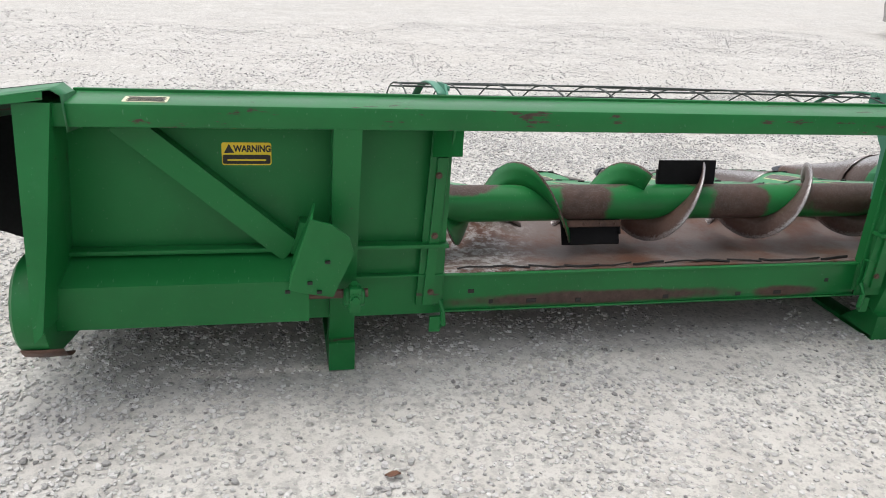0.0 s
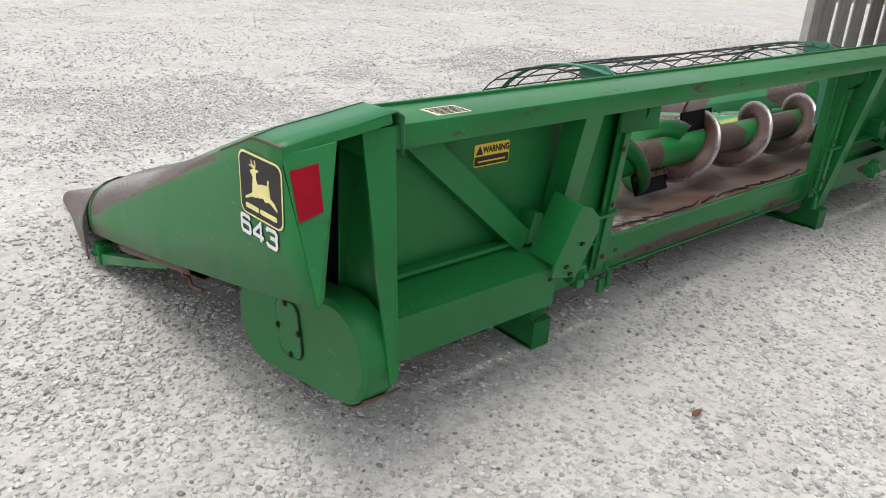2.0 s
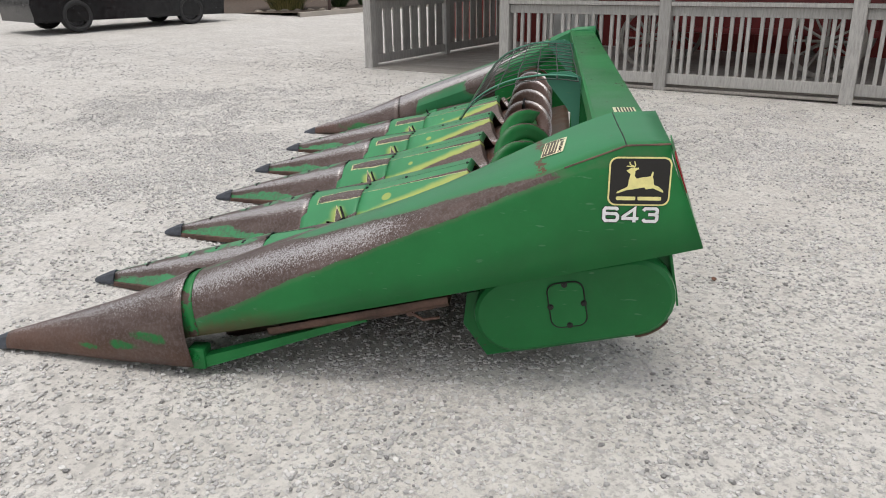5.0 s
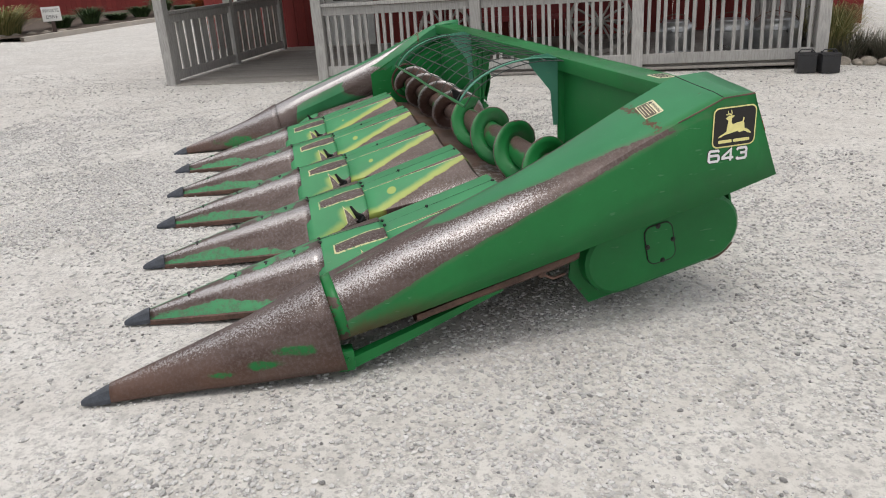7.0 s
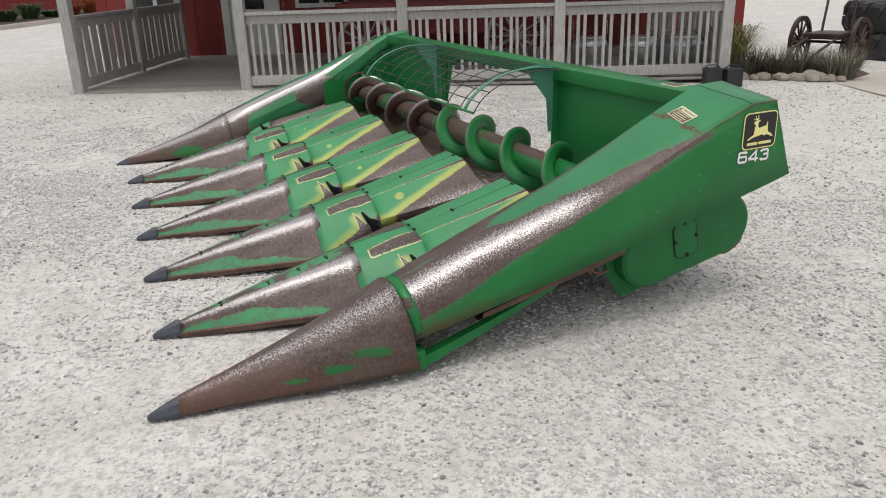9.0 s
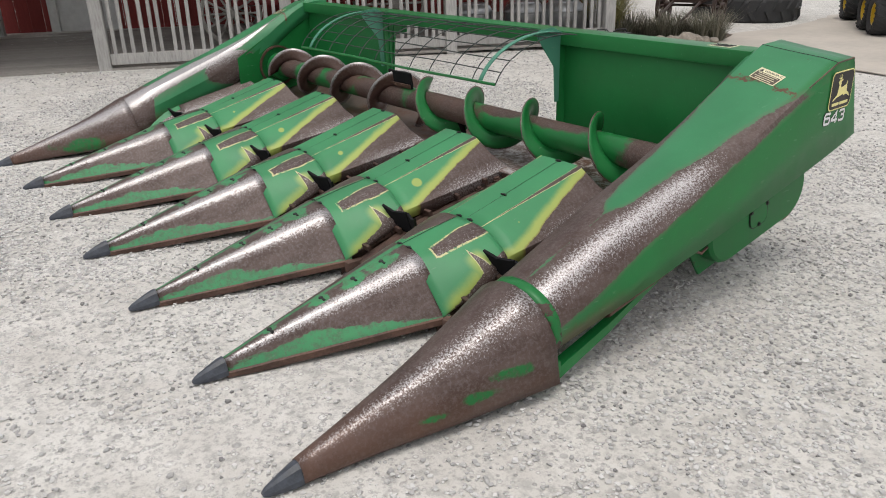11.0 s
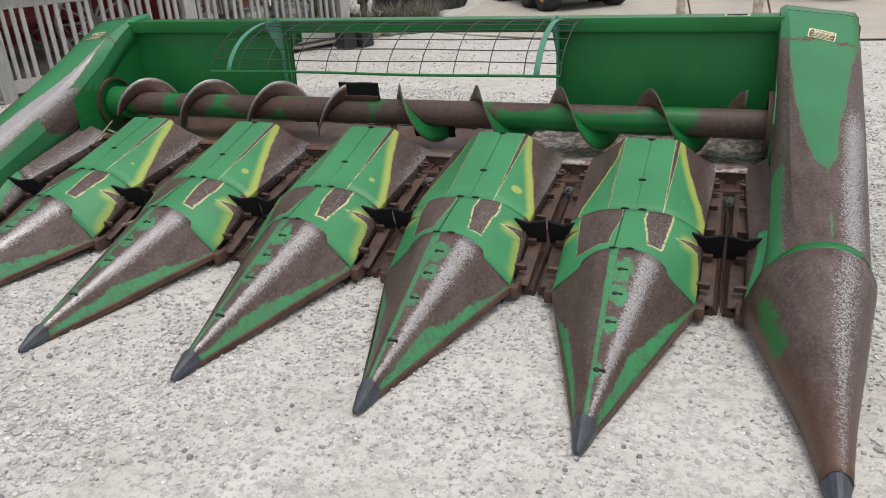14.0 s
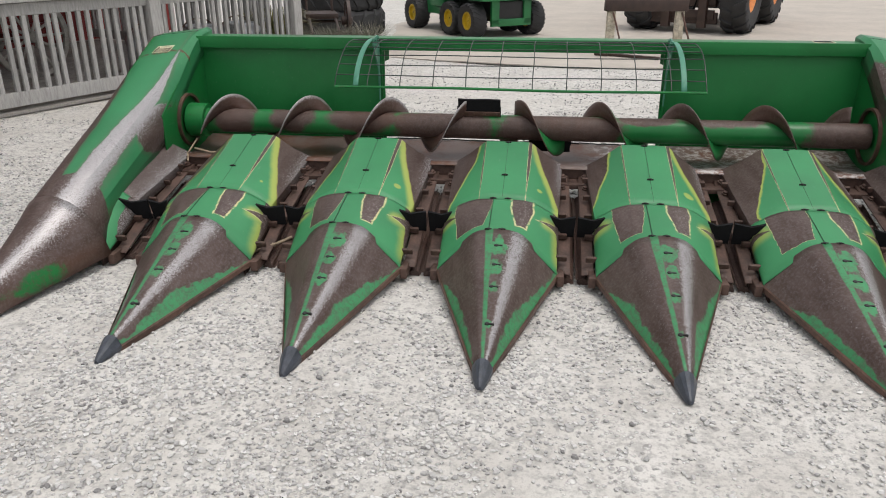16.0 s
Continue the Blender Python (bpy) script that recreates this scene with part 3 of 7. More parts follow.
def scatter_chips(count, x0, x1, y0, y1, seed, smin, smax, hole=None):
    """Loose stone chips lying on the yard, all in one mesh."""
    rng = np.random.default_rng(seed)
    ring = [2 * math.pi * k / 5 for k in range(5)]
    base = np.array([(math.cos(a), math.sin(a), 0.30) for a in ring] + [(0.76 * math.cos(a + 0.3), 0.76 * math.sin(a + 0.3), 0.70) for a in ring] + [(0, 0, -0.25)], float)
    tri = np.array([f for k in range(5) for f in ((k, (k + 1) % 5, 5 + k), ((k + 1) % 5, 5 + (k + 1) % 5, 5 + k))] + [(5, 6, 7), (5, 7, 8), (5, 8, 9)] + [((k + 1) % 5, k, 10) for k in range(5)])
    n = count
    xs, ys = rng.uniform(x0, x1, n), rng.uniform(y0, y1, n)
    keepers = np.array([0.75 * noise.noise((x * 1.1, y * 1.1, 7.7)) + 0.55 * noise.noise((x * 5, y * 5, 1.2)) + 0.5 * noise.noise((x * 17, y * 17, 4.2)) for x, y in zip(xs, ys)]) - 0.06 * np.clip(np.maximum((-1.6 - xs) / 1.2, (0.6 - ys) / 1.0), 0, 1) - 1.6 * np.clip(np.maximum(np.maximum((x0 + 1.2 - xs) / 1.2, (xs - x1 + 1.8) / 1.8), np.maximum((y0 + 0.5 - ys) / 0.5, (ys - y1 + 1.8) / 1.8)), 0, 1) ** 1.5 > rng.uniform(-0.48, 0.62, n)
    if hole:
        keepers &= ~((xs > hole[0]) & (xs < hole[1]) & (ys > hole[2]) & (ys < hole[3]))
    xs, ys = xs[keepers], ys[keepers]
    n = len(xs)
    s = smin + (smax - smin) * rng.beta(1.4, 3.6, n)
    a = rng.uniform(0, 6.283, n)
    v = base[None] * (1 + rng.uniform(-0.30, 0.30, (n, 11, 3)))
    v *= s[:, None, None] * np.array([1, 0.80, 1.05])
    ca, sa = np.cos(a)[:, None], np.sin(a)[:, None]
    x, y = v[:, :, 0] * ca - v[:, :, 1] * sa, v[:, :, 0] * sa + v[:, :, 1] * ca
    gz = np.array([ground_z(p, q) + 0.012 * noise.noise((p * 0.8, q * 0.8, 3.1)) - 0.004 for p, q in zip(xs, ys)])
    co = np.stack([x + xs[:, None], y + ys[:, None], v[:, :, 2] + gz[:, None] - s[:, None] * 0.06], 2).reshape(-1, 3)
    fs = (tri[None] + (np.arange(n) * 11)[:, None, None]).reshape(-1, 3)
    me = bpy.data.meshes.new("gravel_chips")
    me.from_pydata(co.tolist(), [], fs.tolist())
    me.materials.append(M_CHIP)
    ob = new("gravel_chips", me)
    return tagged(ob, "loose pale limestone chips strewn over the yard", "gravel", kind="stuff")


M_CHIP = pebble_material()
scatter_chips(400000, -5.4, 5.6, -2.6, 6.8, 5, 0.0045, 0.0175)
scatter_chips(125000, -7.0, 10.5, -6.0, 14.0, 6, 0.007, 0.021, (-4.6, 4.2, -2.3, 5.4))

# ---- the corn head ----
PITCH = 0.762
M_PRINT = simple("brown_print", (0.10, 0.075, 0.05), 0.5, var=0.3)
head = thing("corn_head", "green six-row corn head, paint worn to brown steel, standing on gravel", "farm implement")

M_CONE = snout_steel("worn_snout_steel")
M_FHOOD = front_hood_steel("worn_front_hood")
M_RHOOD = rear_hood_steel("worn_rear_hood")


def mirror_row(half, y):
    """A symmetric section: the half from the edge to the top, and its mirror."""
    pts = [(x, y + d, z) for x, z, d in half]
    return pts + [(-x, yy, z) for x, yy, z in pts[-2::-1]]


def arch(w, zb, zt):
    h = zt - zb
    return [(w, zb, 0), (w * 0.985, zb + h * 0.04, 0), (w * 0.80, zb + h * 0.31, 0), (w * 0.62, zb + h * 0.58, 0), (w * 0.46, zb + h * 0.80, 0), (w * 0.34, zb + h * 0.915, 0), (w * 0.17, zb + h * 0.98, 0), (0, zt, 0)]


def snout_cone():
    bm = bmesh.new()
    rows = [mirror_row(arch(0.036, 0.020, 0.066), 2.65), mirror_row(arch(0.125, 0.035, 0.150), 2.35), mirror_row(arch(0.215, 0.055, 0.226), 2.06), mirror_row(arch(0.298, 0.074, 0.292), 1.80)]
    rows = [round_row(r, 2) for r in smooth_between(rows, 4)]
    loft(bm, rows)
    return bm


def snout_lip(s):
    """The folded strip along a lower edge of a snout."""
    bm = bmesh.new()
    e = [Vector((s * (0.036 + 0.262 * k / 20 + 0.003), 2.65 - 0.85 * k / 20, 0.020 + 0.054 * k / 20 + 0.002 * noise.noise((k * 0.6, s, 0)))) for k in range(21)]
    loft(bm, [[Vector((p.x - s * 0.006, p.y, p.z + 0.006)) for p in e], e, [Vector((p.x - s * 0.001, p.y, max(0.002, p.z - 0.026))) for p in e], [Vector((p.x - s * 0.024, p.y, max(0.001, p.z - 0.030))) for p in e]])
    return bm


def tip_cap():
    bm = bmesh.new()
    rows = []
    for y, w, zb, zt in ((2.768, 0.008, 0.008, 0.022), (2.755, 0.016, 0.006, 0.032), (2.71, 0.028, 0.006, 0.052), (2.665, 0.039, 0.010, 0.070), (2.645, 0.041, 0.012, 0.074), (2.643, 0.036, 0.012, 0.070)):
        h = zt - zb
        rows.append([(u * w, y, zb + v * h) for u, v in ((1, 0), (1, 0.35), (0.62, 0.82), (0.22, 1), (-0.22, 1), (-0.62, 0.82), (-1, 0.35), (-1, 0))])
    vs = loft(bm, rows, True)
    bm.faces.new(vs[0])
    bm.faces.new(vs[-1][::-1])
    return bm


def front_hood_rows():
    a = [(0.288, 0.078, 0), (0.282, 0.090, 0), (0.230, 0.143, 0), (0.178, 0.196, 0), (0.132, 0.238, 0), (0.098, 0.262, 0), (0.048, 0.277, 0), (0, 0.280, 0)]
    b = [(0.292, 0.140, 0), (0.288, 0.180, 0), (0.248, 0.232, 0), (0.195, 0.270, 0), (0.150, 0.296, 0), (0.108, 0.309, 0), (0.05, 0.316, 0), (0, 0.317, 0)]
    c = [(0.292, 0.190, 0), (0.288, 0.245, 0), (0.250, 0.276, 0), (0.205, 0.303, 0), (0.160, 0.322, 0), (0.115, 0.332, 0), (0.055, 0.336, 0), (0, 0.337, 0)]
    rows = smooth_between([mirror_row(a, 1.83), mirror_row(b, 1.62), mirror_row(c, 1.485)], 4)
    return [round_row(r, 2) for r in rows]


def rear_hood_rows():
    a = [(0.288, 0.190, 0.01), (0.285, 0.240, 0.01), (0.225, 0.288, 0), (0.118, 0.329, 0), (0.06, 0.331, 0), (0, 0.331, 0)]
    b = [(0.302, 0.235, 0), (0.300, 0.285, 0), (0.228, 0.345, 0), (0.124, 0.408, 0), (0.06, 0.410, 0), (0, 0.410, 0)]
    c = [(0.316, 0.285, -0.06), (0.314, 0.338, -0.05), (0.225, 0.405, 0.0), (0.129, 0.487, 0.03), (0.06, 0.489, 0.03), (0, 0.489, 0.03)]
    d = [(0.322, 0.275, -0.09), (0.322, 0.322, -0.085), (0.222, 0.38, -0.03), (0.122, 0.462, 0.005), (0.06, 0.464, 0.005), (0, 0.464, 0.005)]
    return smooth_between([mirror_row(a, 1.49), mirror_row(b, 1.19), mirror_row(c, 0.86)], 3) + [[Vector(p) for p in mirror_row(d, 0.86)]]


def sheet_of(rows):
    bm = bmesh.new()
    loft(bm, rows)
    return bm


def hood_flap(s):
    bm = bmesh.new()
    plate(bm, [(s * 0.245, 1.585, 0.288), (s * 0.300, 1.560, 0.262), (s * 0.376, 1.535, 0.268), (s * 0.372, 1.500, 0.150), (s * 0.318, 1.520, 0.160), (s * 0.292, 1.545, 0.200)], (0, -0.012, 0.004))
    return bm


def mesh_of(name, bm, mat, smooth=True, angle=35):
    finish(bm, smooth, angle)
    me = bpy.data.meshes.new(name)
    bm.to_mesh(me)
    bm.free()
    me.materials.append(mat)
    return me


def put(name, me, parent, loc=(0, 0, 0), label="", thick=0.0):
    ob = new(name, me)
    ob.parent, ob.location = parent, loc
    if label:
        ob["label"] = label
    if thick:
        s = ob.modifiers.new("thickness", "SOLIDIFY")
        s.thickness, s.offset = thick, -1
    return ob


me_cone, me_cap = mesh_of("divider_snout", snout_cone(), M_CONE), mesh_of("tip_cap", tip_cap(), M_CAP, angle=20)
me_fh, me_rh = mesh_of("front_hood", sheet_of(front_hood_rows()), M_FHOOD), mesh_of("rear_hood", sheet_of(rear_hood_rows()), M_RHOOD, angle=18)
me_lip = [mesh_of("snout_lip", snout_lip(s), M_STEEL) for s in (1, -1)]
me_fl = [mesh_of("rubber_flap", hood_flap(s), M_BLACK, False) for s in (1, -1)]


bm = bmesh.new()
box(bm, (-0.017, -0.004, -0.006), (0.017, 0.004, 0.003), 0.002)
rod(bm, (0.0, 0, -0.004), (0.0, 0.0, 0.004), 0.008, n=8)
me_latch = mesh_of("seam_latch", bm, M_INK)
bm = bmesh.new()
box(bm, (-0.020, -0.005, -0.008), (0.014, 0.005, 0.0035), 0.002)
rod(bm, (0.010, 0, -0.006), (0.010, 0.001, 0.005), 0.011, n=9, bevel=0.003)
me_rivet = mesh_of("slot_latch", bm, M_INK)
bm = bmesh.new()
loft(bm, [[(-0.0007, y, z + 0.0012), (0.0007, y, z + 0.0012)] for y, z in ((1.485, 0.331), (1.19, 0.410), (0.90, 0.4885))])
me_seam = mesh_of("hood_seam", bm, M_INK)
bm = bmesh.new()
loft(bm, [[(0.042, y, z), (0.043, y, z + 0.001), (0.044, y, z)] for y, z in ((1.82, 0.281), (1.62, 0.319), (1.49, 0.338))])
me_seam2 = mesh_of("hood_seam", bm, M_INK)
LATCHES = ((-0.03, 1.475, 0.338), (0.045, 1.475, 0.338), (0.0, 1.25, 0.398), (0.0, 0.90, 0.489))
JOINT_LATCHES = ((-0.02, 1.80, 0.291), (0.045, 1.80, 0.289))
for i in range(2, 7):
    x = PITCH * (i - 4)
    sn = put("divider_snout", me_cone, head, (x, 0, 0), "brown worn steel snout with traces of green paint", 0.004)
    put("tip_cap", me_cap, sn, (0, 0, 0), "scuffed black plastic point")
    for y in (1.93, 2.07, 2.22, 2.45):
        put("slot_latch", me_rivet, sn, (-0.012, y, 0.292 - (y - 1.8) * 0.262))
    for k in (0, 1):
        put("snout_lip", me_lip[k], sn, (0, 0, 0), "rusty folded lip")
    for p in JOINT_LATCHES:
        put("seam_latch", me_latch, sn, p)
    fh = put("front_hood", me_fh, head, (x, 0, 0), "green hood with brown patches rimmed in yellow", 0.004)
    for k in (0, 1):
        put("rubber_flap", me_fl[k], fh, (0, 0, 0), "black rubber flap")
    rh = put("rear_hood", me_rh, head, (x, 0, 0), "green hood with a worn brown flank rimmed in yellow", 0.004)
    put("hood_seam", me_seam, rh, (0, 0, 0), "", 0.001)
    put("hood_seam", me_seam2, fh, (0, 0, 0), "", 0.001)
    for p in LATCHES:
        put("seam_latch", me_latch, rh, p)


# ---- end shields, one at each end of the head ----
def half_hood_steel(s, name, front):
    """The half hoods beside the end shields: green above, rubbed to grey steel towards the row."""
    m = Mat(name)
    p = m.tc.outputs["Object"]
    q = m.vec("ADD", p, (s * 7.7, front, 0))
    paint, _, n1, n2, n3 = painted_steel(m, q, FADED_SHEEN)
    x, y = m.times(m.axis(0), float(s)), m.axis(1)
    line = m.steps(y, [(1.48, 2.03), (1.65, 2.02), (1.80, 1.985)]) if front else m.steps(y, [(0.84, 2.07), (0.90, 2.10), (1.48, 2.10)])
    d = m.plus(m.less(x, line), ragged_edge(m, q, 0.012, 0.006))
    steel, flakes = bare_steel(m, q, m.ramp(x, 1.96, 2.06, 0.75, 0.30) if s > 0 else 0.12)
    finish_rubbed(m, q, paint, steel, m.ramp(d, -0.002, 0.002, 1, 0), flakes, n1)
    return m.m


def shield_rows(s):
    c = s * 1.0
    rows = [
        [(2.427, -0.07, 0.622), (2.437, 0.060, 0.93), (2.432, 0.066, 0.974), (2.36, 0.070, 0.986), (2.24, 0.074, 1.000), (2.10, 0.078, 1.021), (2.075, 0.080, 1.005), (2.070, 0.085, 0.90)],
        [(2.437, 0.10, 0.582), (2.444, 0.20, 0.905), (2.436, 0.205, 0.968), (2.37, 0.21, 0.982), (2.24, 0.22, 0.996), (2.10, 0.23, 1.014), (2.075, 0.235, 0.99), (2.070, 0.235, 0.88)],
        [(2.440, 0.36, 0.520), (2.444, 0.40, 0.845), (2.430, 0.40, 0.888), (2.37, 0.40, 0.912), (2.24, 0.40, 0.934), (2.115, 0.41, 0.945), (2.075, 0.42, 0.91), (2.065, 0.42, 0.79)],
        [(2.436, 0.95, 0.380), (2.436, 0.95, 0.590), (2.418, 0.95, 0.645), (2.355, 0.95, 0.688), (2.24, 0.95, 0.706), (2.12, 0.95, 0.690), (2.062, 0.95, 0.58), (2.075, 0.95, 0.42)],
        [(2.420, 1.50, 0.249), (2.420, 1.50, 0.372), (2.402, 1.50, 0.430), (2.345, 1.50, 0.488), (2.25, 1.50, 0.515), (2.13, 1.50, 0.485), (2.064, 1.50, 0.37), (2.078, 1.50, 0.24)],
        [(2.403, 1.845, 0.170), (2.404, 1.86, 0.245), (2.384, 1.875, 0.298), (2.332, 1.89, 0.340), (2.255, 1.90, 0.358), (2.155, 1.90, 0.334), (2.058, 1.89, 0.245), (2.002, 1.87, 0.09)],
    ]
    return [[(c * x, y, z) for x, y, z in r] for r in rows]


def shield_wear(s):
    """End shield: green sides and top, its ridge rubbed to brown steel; s: -1 and 1 are the two ends."""
    m = Mat("worn_end_shield")
    p = m.tc.outputs["Object"]
    q = m.vec("ADD", p, (s * 3.1, 0, 0))
    x, y, z = m.times(m.axis(0), float(s)), m.axis(1), m.axis(2)
    paint, _, n1, n2, n3 = painted_steel(m, q, GREEN)
    # sky sheen painted in: the top facet's green is made lighter and bluer
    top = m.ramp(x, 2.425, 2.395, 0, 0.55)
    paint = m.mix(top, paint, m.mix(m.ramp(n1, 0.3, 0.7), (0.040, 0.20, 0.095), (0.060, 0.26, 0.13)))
    edge = ragged_edge(m, q, 0.016, 0.009)
    if s < 0:
        inner = m.less(x, m.steps(y, [(0.40, 2.060), (0.48, 2.105), (0.85, 2.135), (1.15, 2.165), (1.36, 2.215), (1.43, 2.262)]))
        outer = m.less(m.steps(y, [(0.38, 2.450), (0.50, 2.422), (0.62, 2.390), (0.85, 2.358), (1.08, 2.322), (1.30, 2.300), (1.42, 2.262)]), x)
        on_top = m.lowest(inner, outer)
        low = m.less(m.steps(y, [(0.30, 0.905), (0.45, 0.850), (0.70, 0.735), (1.00, 0.608), (1.30, 0.478), (1.60, 0.335), (1.88, 0.215)]), z)
        on_side = m.lowest(low, m.less(x, 2.30))
        streak = m.lowest(m.less(0.026, m.math("ABSOLUTE", m.less(x, 2.075))), m.less(y, 1.30), m.less(1.85, y))
        heel = m.lowest(m.less(y, 1.815), m.less(x, 2.25))
        painted = m.highest(on_top, on_side, streak, heel)
        # ridge highlight painted as silver flakes on the rubbed steel
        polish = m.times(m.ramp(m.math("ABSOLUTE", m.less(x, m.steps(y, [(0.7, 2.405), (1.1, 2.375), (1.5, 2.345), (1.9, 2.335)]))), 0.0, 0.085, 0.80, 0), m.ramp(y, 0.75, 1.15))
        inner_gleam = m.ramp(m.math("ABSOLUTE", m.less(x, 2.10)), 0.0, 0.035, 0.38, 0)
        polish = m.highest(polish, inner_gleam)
    else:
        mid = m.steps(y, [(0.50, 2.135), (0.78, 2.122), (1.30, 2.142), (1.68, 2.148), (1.85, 2.150)])
        wide = m.steps(y, [(0.45, 0.0), (0.78, 0.025), (1.30, 0.050), (1.66, 0.062), (1.79, 0.30)])
        band = m.less(wide, m.math("ABSOLUTE", m.less(x, mid)))
        patch_d = m.vec("LENGTH", m.vec("DIVIDE", m.vec("SUBTRACT", m.vec("MULTIPLY", p, (1, 1, 1)), (2.05, 1.00, 0.54)), (0.085, 0.24, 0.15)))
        patch_d = m.times(m.less(1.0, patch_d), 0.10)
        rim_out = m.less(x, m.steps(y, [(0.50, 2.46), (0.75, 2.385), (1.03, 2.343), (1.39, 2.300), (1.76, 2.255)]))
        painted = m.times(m.highest(band, patch_d, m.lowest(rim_out, m.less(z, m.less(0.98, m.times(y, 0.37))))), -1.0)
        # glare along this ridge painted as a silver band
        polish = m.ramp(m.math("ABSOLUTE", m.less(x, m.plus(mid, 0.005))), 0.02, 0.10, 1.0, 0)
    painted = m.plus(painted, edge)
    # rust where stickers and corners were knocked, and along the lower front edge
    scar = m.less(m.steps(m.math("ABSOLUTE", m.plus(m.less(y, 0.475), m.times(m.less(n1, 0.5), 0.22))), [(0.0, 0.016), (0.03, -0.012)]), m.times(m.less(n2, 0.45), 0.10))
    scar = m.times(m.ramp(scar, 0.0, 0.008), m.ramp(z, 0.82, 0.86))
    lowest = m.less(z, m.steps(y, [(0.36, 0.520), (0.95, 0.380), (1.50, 0.249), (1.85, 0.170)]))
    grime = m.times(m.ramp(m.plus(lowest, m.times(edge, 2.0)), 0.0, 0.075, 0.75, 0), m.ramp(y, 1.2, 1.75))
    paint = m.mix(m.highest(scar, grime), paint, (0.105, 0.045, 0.022))
    paint = m.mix(m.ramp(painted, 0.004, 0.020, 0.35, 0), paint, (0.10, 0.12, 0.07))
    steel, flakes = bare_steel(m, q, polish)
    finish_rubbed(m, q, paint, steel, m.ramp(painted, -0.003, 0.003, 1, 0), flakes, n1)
    return m.m


def end_snout_steel(s):
    """End snout: bare brown steel, a highlight painted silver along its rubbed shoulder, and smudges of paint."""
    m = Mat("worn_end_snout")
    p = m.tc.outputs["Object"]
    q = m.vec("ADD", p, (s * 5.3, 0, 0))
    x, y, z = m.times(m.axis(0), float(s)), m.axis(1), m.axis(2)
    paint, _, n1, n2, n3 = painted_steel(m, q, GREEN)
    edge = ragged_edge(m, q, 0.035, 0.014)
    kept = None
    spots = ((2.41, 1.99, 0.165, 0.06, 0.09, 0.024), (2.38, 2.10, 0.115, 0.06, 0.07, 0.020), (2.33, 2.27, 0.085, 0.06, 0.06, 0.016), (2.08, 2.0, 0.15, 0.05, 0.30, 0.07)) if s < 0 else ((2.12, 2.14, 0.10, 0.07, 0.36, 0.050), (2.38, 2.2, 0.07, 0.05, 0.3, 0.03))
    for sx, sy, sz, rx, ry, rz in spots:
        d = m.vec("LENGTH", m.vec("DIVIDE", m.vec("SUBTRACT", p, (s * sx, sy, sz)), (rx, ry, rz)))
        d = m.times(m.less(1.0, d), 0.035)
        kept = d if kept is None else m.highest(kept, d)
    kept = m.times(m.ramp(m.plus(kept, edge), -0.004, 0.014), m.ramp(n2, 0.32, 0.58, 0.35, 1.0))
    # where the painted shoulder highlight runs, and how wide it is
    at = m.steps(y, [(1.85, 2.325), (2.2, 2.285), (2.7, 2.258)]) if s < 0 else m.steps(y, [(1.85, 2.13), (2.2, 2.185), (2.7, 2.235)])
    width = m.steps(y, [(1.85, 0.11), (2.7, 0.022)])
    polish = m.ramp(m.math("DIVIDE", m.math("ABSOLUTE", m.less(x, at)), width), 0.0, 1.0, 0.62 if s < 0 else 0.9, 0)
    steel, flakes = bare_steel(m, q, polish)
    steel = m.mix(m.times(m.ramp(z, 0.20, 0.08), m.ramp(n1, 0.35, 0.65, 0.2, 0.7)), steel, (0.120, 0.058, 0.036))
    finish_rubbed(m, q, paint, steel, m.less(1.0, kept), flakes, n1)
    return m.m


def end_cone_rows(s):
    rows = [
        [(2.432, 1.80, 0.060), (2.432, 1.815, 0.15), (2.424, 1.825, 0.245), (2.362, 1.845, 0.346), (2.258, 1.855, 0.386), (2.136, 1.855, 0.357), (2.034, 1.845, 0.258), (1.980, 1.82, 0.07)],
        [(2.375, 2.15, 0.040), (2.376, 2.15, 0.10), (2.362, 2.15, 0.17), (2.315, 2.15, 0.235), (2.245, 2.15, 0.258), (2.16, 2.15, 0.235), (2.10, 2.15, 0.16), (2.075, 2.15, 0.05)],
        [(2.315, 2.48, 0.025), (2.317, 2.48, 0.06), (2.307, 2.48, 0.10), (2.28, 2.48, 0.135), (2.245, 2.48, 0.148), (2.205, 2.48, 0.135), (2.175, 2.48, 0.09), (2.165, 2.48, 0.03)],
        [(2.285, 2.715, 0.016), (2.286, 2.715, 0.032), (2.281, 2.715, 0.050), (2.267, 2.715, 0.068), (2.247, 2.715, 0.074), (2.228, 2.715, 0.067), (2.213, 2.715, 0.045), (2.209, 2.715, 0.018)],
    ]
    return [[(s * x, y, z) for x, y, z in r] for r in rows]


